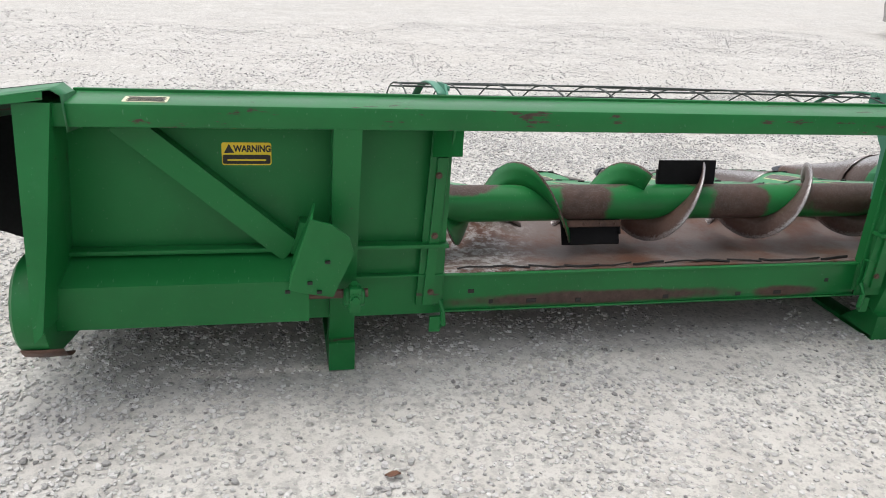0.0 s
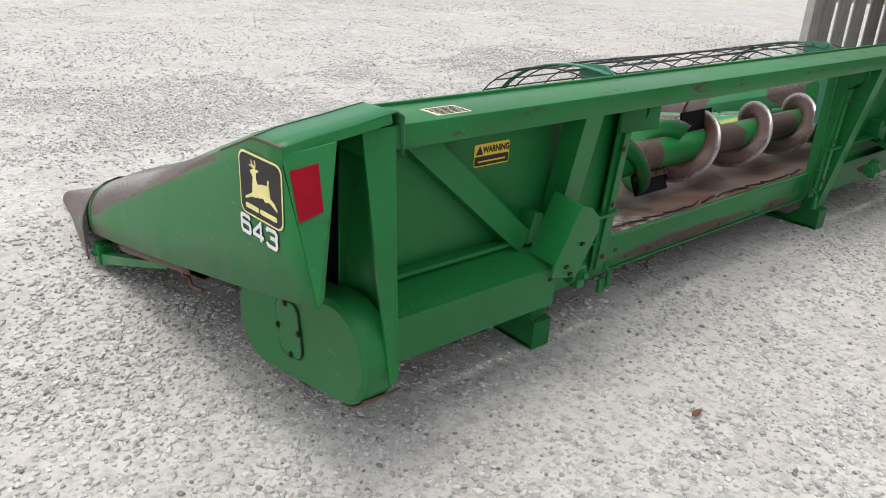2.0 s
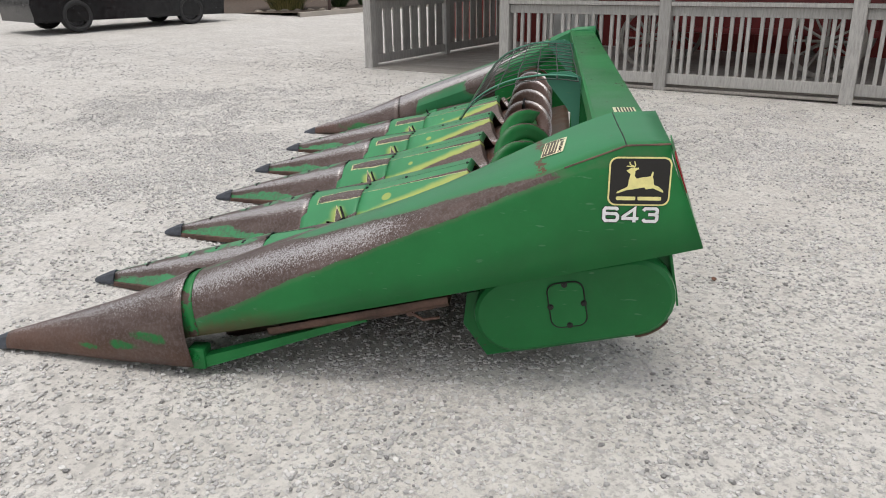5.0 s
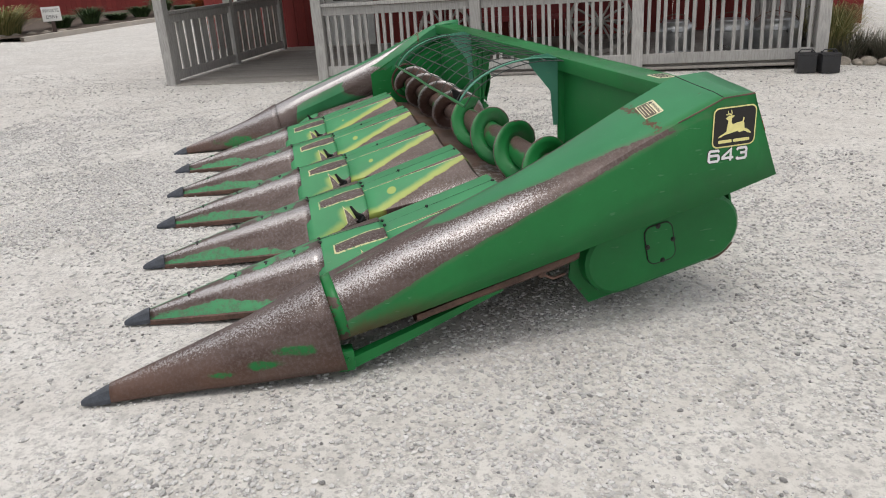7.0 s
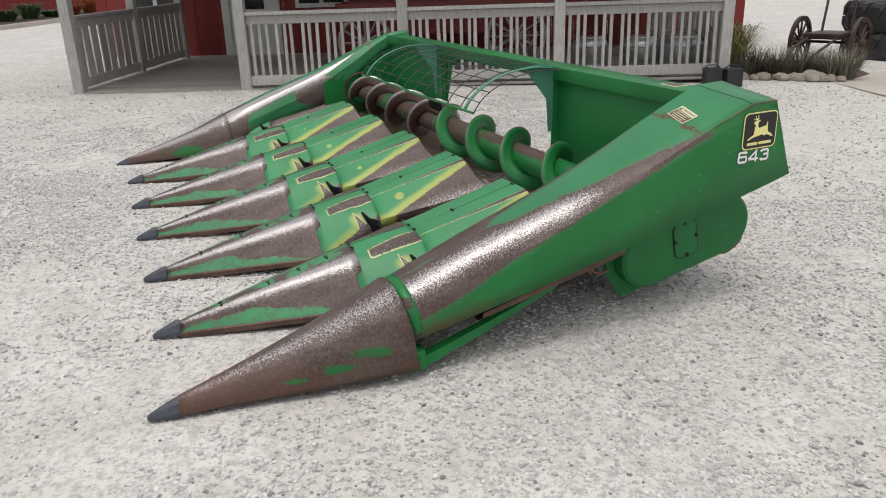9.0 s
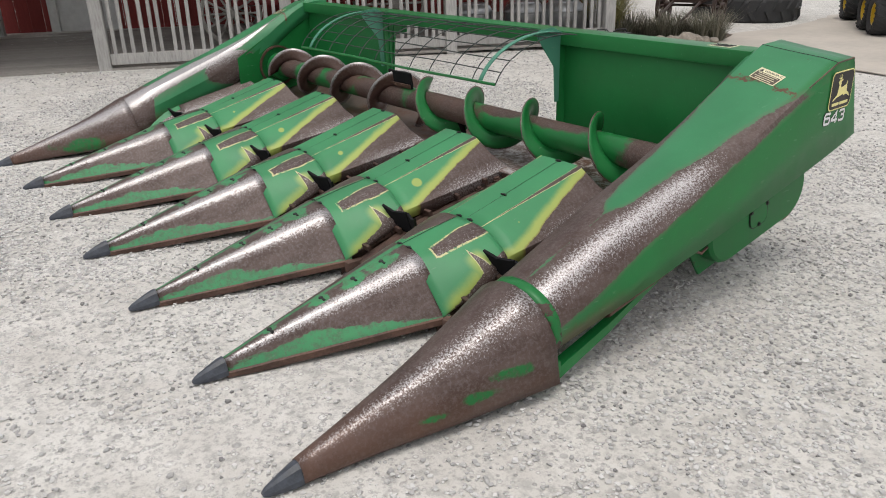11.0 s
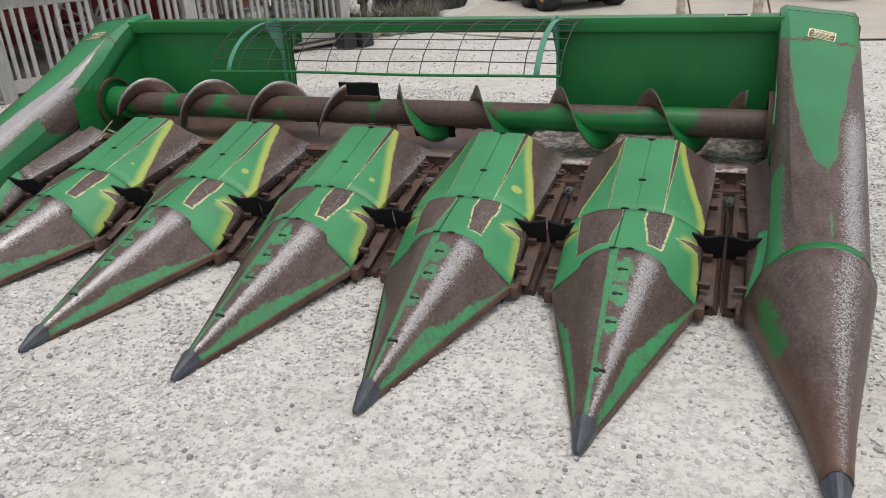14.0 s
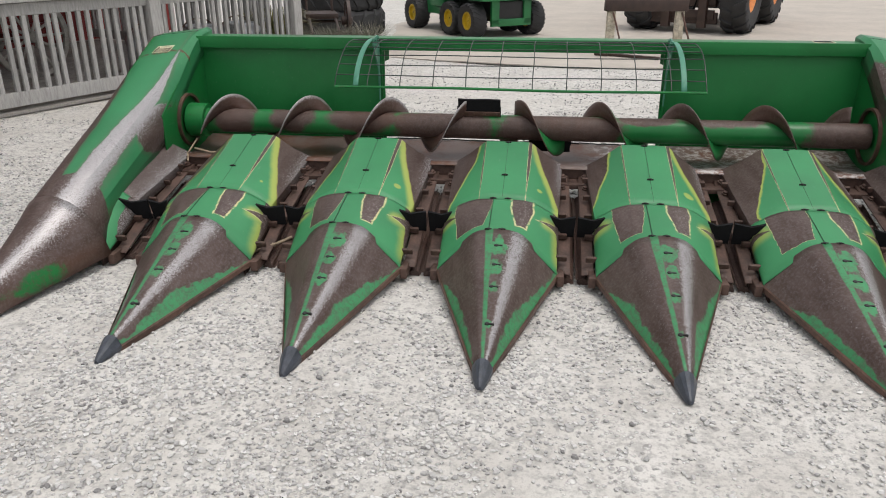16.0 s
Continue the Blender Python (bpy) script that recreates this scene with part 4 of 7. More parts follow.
for s in (-1, 1):
    bm = bmesh.new()
    raw = shield_rows(s)
    crisp = lambda r: [Vector(p) for a, b in zip(r, r[1:]) for p in (a, [(u + v) / 2 for u, v in zip(a, b)])] + [Vector(r[-1])]
    rows = [crisp(r) for r in raw[:3]] + [round_row(r, 2) for r in raw[3:]]
    step = lambda a, b, t: [p * (1 - t) + q * t for p, q in zip(a, b)]
    loft(bm, [rows[0], step(rows[0], rows[1], 0.5)] + smooth_between(rows[1:], 4))
    from_sheet = BVHTree.FromBMesh(bm)
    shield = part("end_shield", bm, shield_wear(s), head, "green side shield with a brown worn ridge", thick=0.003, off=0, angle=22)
    if s < 0:
        panel_sheet = from_sheet
    bm = bmesh.new()
    pipe(bm, [Vector(p) + Vector((0, 0, 0.001)) for p in raw[1][2:6]], 0.0022, 6)
    part("panel_seam", bm, M_INK, shield)
    bm = bmesh.new()
    pipe(bm, [Vector(raw[k][2]) for k in (0, 1, 2)], 0.0035, 6)
    part("worn_edge", bm, M_STEEL, shield, "rusty scraped edge")
    bm = bmesh.new()
    swell = lambda r: [Vector((s * 2.24 + (p.x - s * 2.24) * 1.014, p.y, 0.2 + (p.z - 0.2) * 1.016)) for p in r]
    loft(bm, [swell(step(rows[-1], rows[-2], t)) for t in (0.10, 0.16, 0.215)])
    if s < 0:
        part("joint_band", bm, worn("rubbed_green_band", chips=1.6), head, "narrow green band behind the snout", thick=0.003, off=0)
    # added black sheet that stands in for the shade in the hollow shield
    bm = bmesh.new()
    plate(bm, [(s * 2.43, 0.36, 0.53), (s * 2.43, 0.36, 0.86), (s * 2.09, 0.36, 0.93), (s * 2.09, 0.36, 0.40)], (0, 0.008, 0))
    part("shade_sheet", bm, M_BLACK, head, "black sheet standing in for the shade inside the shield", smooth=False)
    # warning sticker on the slope
    def on_slope(x, y):
        hit_at, _, _, _ = from_sheet.ray_cast(Vector((s * x, y, 2.0)), Vector((0, 0, -1)))
        return hit_at + Vector((0, 0, 0.003))
    o, ex, ey = on_slope(2.26, 0.435), on_slope(2.20, 0.435) - on_slope(2.32, 0.435), on_slope(2.26, 0.39) - on_slope(2.26, 0.48)
    ex, ey = (ex * (-s)).normalized(), ey.normalized()
    ex = -ex if s < 0 else ex
    tilt = pose(0, 0, 0, 0, 0, -8)
    m = Matrix.Translation(o) @ Matrix((ex, ey, ex.cross(ey))).transposed().to_4x4()
    if m.to_3x3().col[2].z < 0:
        m = Matrix.Translation(o) @ Matrix((-ex, ey, (-ex).cross(ey))).transposed().to_4x4()
    m = m @ tilt
    st = flat_shape(round_rect(0.126, 0.082, 0.004, 2), M_CREAM, "warning_sticker", head, m, label="faded cream warning sticker with dark print")
    flat_shape(round_rect(0.116, 0.050, 0.002, 1), M_PRINT, "text_panel", st, m @ Matrix.Translation((0, -0.012, 0.0009)))
    flat_shape([(-0.056, 0.016), (-0.036, 0.016), (-0.046, 0.036)], M_INK, "warning_triangle", st, m @ Matrix.Translation((0, 0, 0.0009)))
    text_mesh("WARNING", 0.019, M_INK, "lettering", st, m @ Matrix.Translation((0.012, 0.026, 0.0012)), 1.0)
    for k in range(4):
        flat_shape(round_rect(0.100 - 0.02 * (k % 2), 0.003, 0.001, 1), M_CREAM, "text_bar", st, m @ Matrix.Translation((0, 0.006 - 0.012 * k, 0.0018)))
    bm = bmesh.new()
    loft(bm, [round_row(r, 2) for r in smooth_between(end_cone_rows(s), 4)])
    M_ECONE = end_snout_steel(s)
    sn = part("divider_snout", bm, M_ECONE, head, "brown rusty sheet-steel end snout", thick=0.004, off=-s)
    put("tip_cap", me_cap, sn, (s * 2.247, 0.065, 0.0), "scuffed black plastic point")
    # half hoods that close the shield towards the first row, and their flap
    half = lambda rows: [[Vector((s * 3 * PITCH - s * v.x, v.y, v.z)) for v in r if v.x > 0.10] for r in rows]
    bm = bmesh.new()
    loft(bm, half(rear_hood_rows()))
    part("rear_half_hood", bm, half_hood_steel(s, "worn_rear_half_hood", 0.0), head, "half hood, green above and polished bare below", thick=0.004, off=s)
    bm = bmesh.new()
    loft(bm, half(front_hood_rows()))
    sk = part("front_half_hood", bm, half_hood_steel(s, "worn_front_half_hood", 1.0), head, "half hood with rubbed green paint", thick=0.004, off=s)
    put("rubber_flap", me_fl[0 if s < 0 else 1], sk, (s * 3 * PITCH, 0, 0.0), "black rubber flap")
    # inner end wall with the auger bearing
    bm = bmesh.new()
    plate(bm, [(s * 2.075, 0.26, 0.28), (s * 2.075, 0.26, 0.99), (s * 2.075, 0.40, 0.90), (s * 2.06, 0.95, 0.60), (s * 2.06, 0.95, 0.28)], (s * 0.006, 0, 0))
    part("end_wall", bm, M_GREENC, head, smooth=False)
    bm = bmesh.new()
    n = 28
    pts = lambda r, x: [(x, 0.60 + r * math.cos(2 * math.pi * k / n), 0.505 + r * math.sin(2 * math.pi * k / n)) for k in range(n)]
    loft(bm, [pts(0.165, s * 2.068), pts(0.165, s * 2.045), pts(0.150, s * 2.045), pts(0.150, s * 2.066)], True)
    part("bearing_ring", bm, M_STEEL, head)

# ---- main frame of the head ----
bm = bmesh.new()
box(bm, (-2.20, 0.095, 0.912), (2.20, 0.292, 0.982), 0.010)
beam = part("top_beam", bm, M_BEAM, head, "long green box beam with chipped paint")
bm = bmesh.new()
box(bm, (-2.09, 0.286, 0.915), (2.09, 0.300, 0.990), 0.003)
part("beam_lip", bm, M_GREEN, head)
OPEN_L, OPEN_R = -0.915, 0.845
for a, b in ((-2.160, OPEN_L), (OPEN_R, 2.160)):
    bm = bmesh.new()
    box(bm, (a, 0.252, 0.20), (b, 0.262, 0.915), 0.002)
    sheet = part("back_sheet", bm, M_GREEN, head)
    bm = bmesh.new()
    box(bm, (a, 0.20, 0.475), (b, 0.251, 0.490), 0.003)
    part("shelf", bm, M_GREEN, sheet)
    bm = bmesh.new()
    box(bm, (a, 0.225, 0.36), (b, 0.251, 0.366), 0.001)
    part("seam", bm, M_GREEN, sheet)
# folded posts at the sides of the throat
for s, x in ((-1, OPEN_L), (1, OPEN_R)):
    bm = bmesh.new()
    plate(bm, [(x, 0.30, 0.20), (x, 0.30, 0.915), (x + s * 0.02, 0.12, 0.915), (x + s * 0.02, 0.14, 0.85), (x + s * 0.02, 0.205, 0.80), (x + s * 0.03, 0.240, 0.24)], (s * 0.008, 0, 0))
    plate(bm, [(x + s * 0.008, 0.236, 0.245), (x + s * 0.008, 0.205, 0.915), (x + s * 0.075, 0.205, 0.915), (x + s * 0.102, 0.236, 0.245)], (0, 0.008, 0))
    plate(bm, [(x + s * 0.075, 0.205, 0.80), (x + s * 0.075, 0.205, 0.915), (x - s * 0.0, 0.10, 0.915), (x - s * 0.0, 0.10, 0.83)], (0, 0.006, 0))
    post = part("throat_post", bm, M_GREENC, head, "folded green throat post with scraped edges")
    for u, w, y in ((0.040, 0.034, 0.192),):
        bm = bmesh.new()
        plate(bm, [(x + s * (u + 0.022 - w / 2), y + 0.035, 0.245), (x + s * (u - w / 2), y, 0.80), (x + s * (u + w / 2), y, 0.80), (x + s * (u + 0.022 + w / 2), y + 0.035, 0.245)], (0, 0.018, 0))
        part("rib", bm, M_GREENC, post, smooth=False)
    for z in (0.30, 0.52, 0.74):
        bm = bmesh.new()
        nut(bm, (x + s * 0.052, 0.193 + (0.8 - z) * 0.06, z), (0, -1, 0), 0.008, 0.010)
        part("bolt", bm, M_STEEL, post)
    # hook at its foot
    bm = bmesh.new()
    pipe(bm, [(x + s * 0.01, 0.24, 0.26), (x + s * 0.005, 0.215, 0.22), (x + s * 0.0, 0.215, 0.17), (x + s * 0.02, 0.23, 0.145)], 0.010, 8)
    plate(bm, [(x + s * 0.01, 0.22, 0.14), (x + s * 0.05, 0.22, 0.14), (x + s * 0.05, 0.22, 0.20), (x + s * 0.01, 0.22, 0.20)], (0, 0.012, 0))
    part("hook", bm, M_GREENC, head)

# leaning posts with skid feet
for s, x in ((-1, -1.28), (1, 1.01)):
    bm = bmesh.new()
    top, low = Vector((x, 0.098, 0.915)), Vector((x, 0.255, 0.10))
    w = 0.044
    loft(bm, [[p + Vector(q) for q in ((-w, 0.085, 0), (-w, 0, 0), (w, 0, 0), (w, 0.085, 0))] for p in (top, low)])
    post = part("leaning_post", bm, M_GREENC, head, smooth=False, thick=0.008)
    bm = bmesh.new()
    box(bm, (x - 0.046, 0.225, 0.0), (x + 0.046, 0.62, 0.020), 0.006)
    plate(bm, [(x - 0.046, 0.222, 0.0), (x - 0.046, 0.222, 0.11), (x - 0.046, 0.30, 0.13), (x - 0.046, 0.42, 0.02), (x - 0.046, 0.42, 0.0)], (0.092, 0, 0))
    part("skid_foot", bm, M_GREENC, post)

# sill and trough under the auger
bm = bmesh.new()
box(bm, (OPEN_L - 0.02, 0.285, 0.192), (OPEN_R + 0.02, 0.302, 0.338), 0.004)
sill = part("sill", bm, worn("worn_sill", [([(-0.3, 0.27, 0.225, 0.75, 0.1, 0.035), (0.55, 0.27, 0.22, 0.2, 0.1, 0.03)], 0.0)], edge=0.5), head, "green throat sill with slotted holes and rust")
for z in (0.188, 0.330):
    bm = bmesh.new()
    box(bm, (OPEN_L - 0.02, 0.276, z), (OPEN_R + 0.02, 0.2845, z + 0.008), 0.002)
    part("flange", bm, M_GREENC, sill)
for x, z, w in ((-0.80, 0.268, 0.012), (-0.72, 0.222, 0.008), (-0.56, 0.220, 0.02), (-0.37, 0.215, 0.012), (0.0, 0.215, 0.012), (0.32, 0.215, 0.012), (0.50, 0.215, 0.018), (0.72, 0.262, 0.009)):
    bm = bmesh.new()
    box(bm, (x - w, 0.2835, z - 0.008), (x + w, 0.286, z + 0.008), 0.002)
    part("slot", bm, M_INK, sill, smooth=False)
trough_m = Mat("worn_trough_steel", 0.5, 0.2)
tq = trough_m.noise(4.0, 6, 0.7)
tc = trough_m.mix(trough_m.ramp(tq, 0.42, 0.62), (0.150, 0.112, 0.098), (0.125, 0.055, 0.032))
bright = trough_m.times(trough_m.ramp(trough_m.noise(24.0, 5, 0.75), 0.44, 0.60), trough_m.ramp(trough_m.plus(trough_m.axis(0), trough_m.times(tq, 0.5)), -0.15, -0.45))
trough_m.color(trough_m.mix(bright, tc, (0.42, 0.40, 0.39)))
trough_m.bump(trough_m.noise(70.0, 5), 0.4, 0.004)
M_TROUGH = trough_m.m
bm = bmesh.new()
prof = [(0.295, 0.342), (0.34, 0.338), (0.42, 0.318), (0.52, 0.306), (0.64, 0.306), (0.74, 0.318), (0.83, 0.345), (0.88, 0.335)]
loft(bm, smooth_between([[(x, y, z + 0.004 * noise.noise((x * 3, y * 9, 0.4))) for y, z in prof] for x in [-2.06 + 4.12 * k / 24 for k in range(25)]], 2))
part("trough", bm, M_TROUGH, head, "rusty dented steel auger trough", thick=0.006)
bm = bmesh.new()
random.seed(8)
for k in range(12):
    x0 = -0.85 + k * 0.14
    pts = [(x0 + t * 0.14, 0.318 + 0.012 * math.sin(3 * t + k), 0.346 + 0.003 * random.random()) for t in (0, 0.35, 0.7, 1.0)]
    pipe(bm, pts, 0.0035 + 0.002 * random.random(), 5)
part("torn_edge", bm, M_INK, head)

# ---- auger ----
AY, AZ, AR, FR = 0.60, 0.505, 0.074, 0.166
M_TUBE = worn("worn_auger_tube", [([(-2.0, AY, AZ, 0.35, 0.3, 0.3), (-1.25, AY, AZ + 0.09, 0.30, 0.2, 0.06), (-0.80, AY + 0.02, AZ + 0.08, 0.22, 0.1, 0.05), (-0.30, AY + 0.06, AZ, 0.42, 0.095, 0.3), (0.42, AY + 0.06, AZ, 0.34, 0.10, 0.3), (-0.28, AY - 0.06, AZ, 0.12, 0.10, 0.3),
                                    (0.42, AY - 0.06, AZ, 0.14, 0.1, 0.3), (0.92, AY + 0.03, AZ + 0.05, 0.26, 0.3, 0.11), (1.36, AY + 0.03, AZ + 0.05, 0.17, 0.3, 0.12), (1.74, AY, AZ + 0.05, 0.17, 0.2, 0.2)], 0.0)], edge=0.25, speck=0.3)
bm = bmesh.new()
rod(bm, (-2.05, AY, AZ), (2.05, AY, AZ), AR, n=32)
tube = part("auger_tube", bm, M_TUBE, head, "green auger tube rubbed brown")
bm = bmesh.new()
rod(bm, (1.93, AY, AZ), (2.05, AY, AZ), 0.105, n=28, bevel=0.006)
part("auger_hub", bm, M_GREENC, tube)


def flighting(x0, x1, origin, pitch, hand):
    bm = bmesh.new()
    n = int(abs(x1 - x0) / pitch * 36)
    rows = []
    for k in range(n + 1):
        x = x0 + (x1 - x0) * k / n
        a = hand * (x - origin) / pitch * 2 * math.pi
        rows.append([(x, AY + r * math.sin(a), AZ + r * math.cos(a)) for r in (AR - 0.004, 0.103, 0.132, FR)])
    loft(bm, rows)
    return bm


def flight_steel(name, painted):
    """Auger flighting, rubbed brown, its rim polished; painted: green left on the outer faces and low down."""
    m = Mat(name)
    p = m.tc.outputs["Object"]
    paint, _, n1, n2, n3 = painted_steel(m, p, GREEN)
    rad = m.vec("LENGTH", m.vec("MULTIPLY", m.vec("SUBTRACT", p, (0, AY, AZ)), (0, 1, 1)))
    stray = m.times(m.less(m.noise(9.0, 4, 0.7), 0.5), 0.07)
    rim = m.ramp(m.plus(rad, m.times(stray, 0.3)), 0.150 if painted else 0.132, 0.164)
    steel, flakes = bare_steel(m, p, m.times(rim, 0.42 if painted else 0.95))
    film = m.ramp(n1, 0.35, 0.65, 0.25, 0.60)
    steel = m.mix(film if painted else m.times(film, m.less(1.0, m.times(rim, 0.75))), steel, (0.100, 0.047, 0.033))
    wear = 1.0
    if painted:
        inner = m.ramp(m.axis(0, m.tc.outputs["Normal"]), -0.05, 0.05)
        high = m.ramp(m.plus(m.axis(2), stray), AZ - 0.015, AZ + 0.005)
        wear = m.highest(m.times(inner, high), m.ramp(m.plus(rad, m.times(stray, 0.5)), 0.158, 0.164))
    finish_rubbed(m, p, paint, steel, wear, flakes, n1)
    return m.m


M_FLR, M_FLB = flight_steel("green_flighting", True), flight_steel("brown_flighting", False)
part("flighting", flighting(-0.04, 1.93, 0.261, 0.505, 1), M_FLB, tube, "brown polished steel flighting", thick=0.006, angle=80)
part("flighting", flighting(-0.02, -1.95, -0.063, 0.475, -1), M_FLR, tube, "green and brown steel flighting", thick=0.006, angle=80)
for x, hw, a in ((0.195, 0.128, -14), (-0.238, 0.125, 150)):
    bm = bmesh.new()
    m = Matrix.Translation((x, AY, AZ)) @ pose(0, 0, 0, a, 0, 0)
    loft(bm, [[m @ Vector((k * hw / 4, y - 0.02 * (z - 0.06) / 0.09 + 0.003 * math.sin(k), z)) for y, z in ((0.007, 0.035), (0.007, 0.10), (0.016, 0.172), (0.004, 0.174), (-0.006, 0.10), (-0.006, 0.035), (0.007, 0.035))] for k in range(-4, 5)])
    for e in (-1, 1):
        box(bm, (e * hw - 0.004, -0.006, 0.04), (e * hw + 0.004, 0.007, 0.135), 0.002, m)
    pad = part("rubber_paddle", bm, M_BLACK, tube, "black rubber feeding paddle")
    bm = bmesh.new()
    box(bm, (-hw, 0.009, 0.078), (hw, 0.018, 0.106), 0.003, m)
    for e in (-0.8, -0.27, 0.27, 0.8):
        nut(bm, m @ Vector((e * hw, 0.018, 0.092)), m.to_3x3() @ Vector((0, 1, 0)), 0.006, 0.008)
    part("clamp_strip", bm, M_STEEL, pad)


# ---- row units between the snouts ----
def row_deck(s):
    bm = bmesh.new()
    rows = []
    for y, z in ((1.78, 0.060), (1.62, 0.110), (1.45, 0.165), (1.15, 0.225), (0.84, 0.290)):
        rows.append([(s * 0.024, y, z), (s * 0.030, y, z + 0.004), (s * 0.085, y, z + 0.006), (s * 0.092, y, z - 0.03)])
    loft(bm, smooth_between(rows, 2))
    return bm


def row_chain(s):
    bm = bmesh.new()
    k = 0
    y = 1.72
    while y > 0.92:
        z = 0.082 + (1.78 - y) * 0.245
        m = Matrix.Translation((s * 0.105, y, z + 0.010)) @ pose(0, 0, 0, -13.5, 0, 0)
        box(bm, (-0.012, -0.021, -0.010), (0.012, 0.021, 0.010), 0.003, m)
        if k % 4 == 0:
            box(bm, (-0.060 if s > 0 else -0.012, -0.010, 0.002), (0.012 if s > 0 else 0.060, 0.008, 0.030), 0.004, m)
        y -= 0.046
        k += 1
    return bm


def row_frame():
    bm = bmesh.new()
    for s in (-1, 1):
        rows = [[(s * 0.125, y, z + 0.035), (s * 0.130, y, z - 0.07)] for y, z in ((1.84, 0.055), (1.6, 0.115), (1.2, 0.215), (0.84, 0.30))]
        loft(bm, rows)
    box(bm, (-0.125, 0.86, 0.245), (0.125, 0.98, 0.272), 0.004)
    box(bm, (-0.12, 0.80, 0.25), (0.12, 0.86, 0.335), 0.004)
    for s in (-1, 1):
        box(bm, (s * 0.075 - 0.018, 1.72, 0.02), (s * 0.075 + 0.018, 1.84, 0.075), 0.008)
        nut(bm, (s * 0.065, 0.90, 0.290), (0, 0.25, 1), 0.016, 0.016)
        nut(bm, (s * 0.065, 1.02, 0.262), (0, 0.25, 1), 0.014, 0.014)
    return bm


def stalk_roll(s):
    bm = bmesh.new()
    a, b = Vector((s * 0.036, 1.74, 0.005)), Vector((s * 0.040, 0.95, 0.165))
    rod(bm, a, b, 0.026, 0.034, n=10)
    for k in range(4):
        ang = math.pi / 2 * k + 0.4
        o = Vector((math.cos(ang), 0.0, math.sin(ang)))
        plate(bm, [a + o * 0.02, b + o * 0.03, b + o * 0.045, a + o * 0.033], (0.003, 0, 0.003))
    return bm


# rusty steel darkened so its colour holds the shade between the hoods
M_ROW = simple("shaded_row_steel", (0.080, 0.047, 0.036), 0.6, 0.15, var=0.55, scale=9, bump=0.4)
M_DECK = worn("rusty_deck_paint", keep=[(0, 0.9, 0.4, 0.01, 0.01, 0.01)], speck=0.2)
me_deck = [mesh_of("deck_plate", row_deck(s), M_ROW) for s in (-1, 1)]
me_chain = [mesh_of("gathering_chain", row_chain(s), M_ROW, False) for s in (-1, 1)]
me_roll = [mesh_of("stalk_roll", stalk_roll(s), M_DECK) for s in (-1, 1)]
me_frame = mesh_of("row_frame", row_frame(), M_ROW)
for i in range(6):
    x = PITCH * (i - 2.5)
    rf = put("row_frame", me_frame, head, (x, 0, 0), "rusty brown row unit frame", 0.006)
    for k in (0, 1):
        put("deck_plate", me_deck[k], rf, (0, 0, 0), "rusty deck plate", 0.005)
        put("gathering_chain", me_chain[k], rf, (0, 0, 0), "rusty gathering chain")
        put("stalk_roll", me_roll[k], rf)

# ---- broken stalks caught in the head, and a leaf on the yard ----
M_STRAW = simple("bleached_stalk", (0.30, 0.235, 0.16), 0.8, var=0.35, scale=25)
for pts, r in (([(1.925, 0.86, 0.385), (1.80, 0.90, 0.372), (1.66, 0.96, 0.395)], 0.006), ([(1.90, 1.02, 0.350), (1.955, 0.90, 0.362), (1.93, 0.80, 0.43)], 0.005), ([(1.27, 1.69, 0.065), (1.17, 1.66, 0.098), (1.08, 1.62, 0.130)], 0.008)):
    bm = bmesh.new()
    pipe(bm, pts, r, 7)
    for p in pts[1:2]:
        rod(bm, Vector(p) - Vector((r, 0, 0)), Vector(p) + Vector((r, 0, 0)), r * 1.35, n=8)
    tagged(part("corn_stalk", bm, M_STRAW, None), "broken dry corn stalk caught between the hoods", "stalk", "broken corn stalks")
M_LEAF = simple("brown_leaf", (0.16, 0.075, 0.045), 0.75, var=0.4, scale=40)
bm = bmesh.new()
loft(bm, [[(u * 0.024, w * v * 0.013, 0.012 + 0.005 * v * v + 0.003 * math.sin(3 * u)) for v in (-1, 0, 1)] for u, w in ((-1, 0.05), (-0.5, 0.8), (0.0, 1.0), (0.5, 0.75), (1.0, 0.05))])
leaf_on_yard = part("dry_leaf", bm, M_LEAF, None, thick=0.0015)
leaf_on_yard.location = (-1.185, -0.402, -0.002)
tagged(leaf_on_yard, "small curled brown leaf lying on the gravel", "leaf")

# ---- stalk screen over the throat ----
def arc_pt(t):
    """The screen's curve from the beam over to its free edge."""
    a = radians(106 - 88 * t)
    return 0.45 + 0.475 * math.cos(a), 0.695 + 0.298 * math.sin(a)


M_TEAL = worn("faded_teal_green", base=(0.075, 0.26, 0.175))
SX0, SX1 = -1.065, 1.005
screen = None
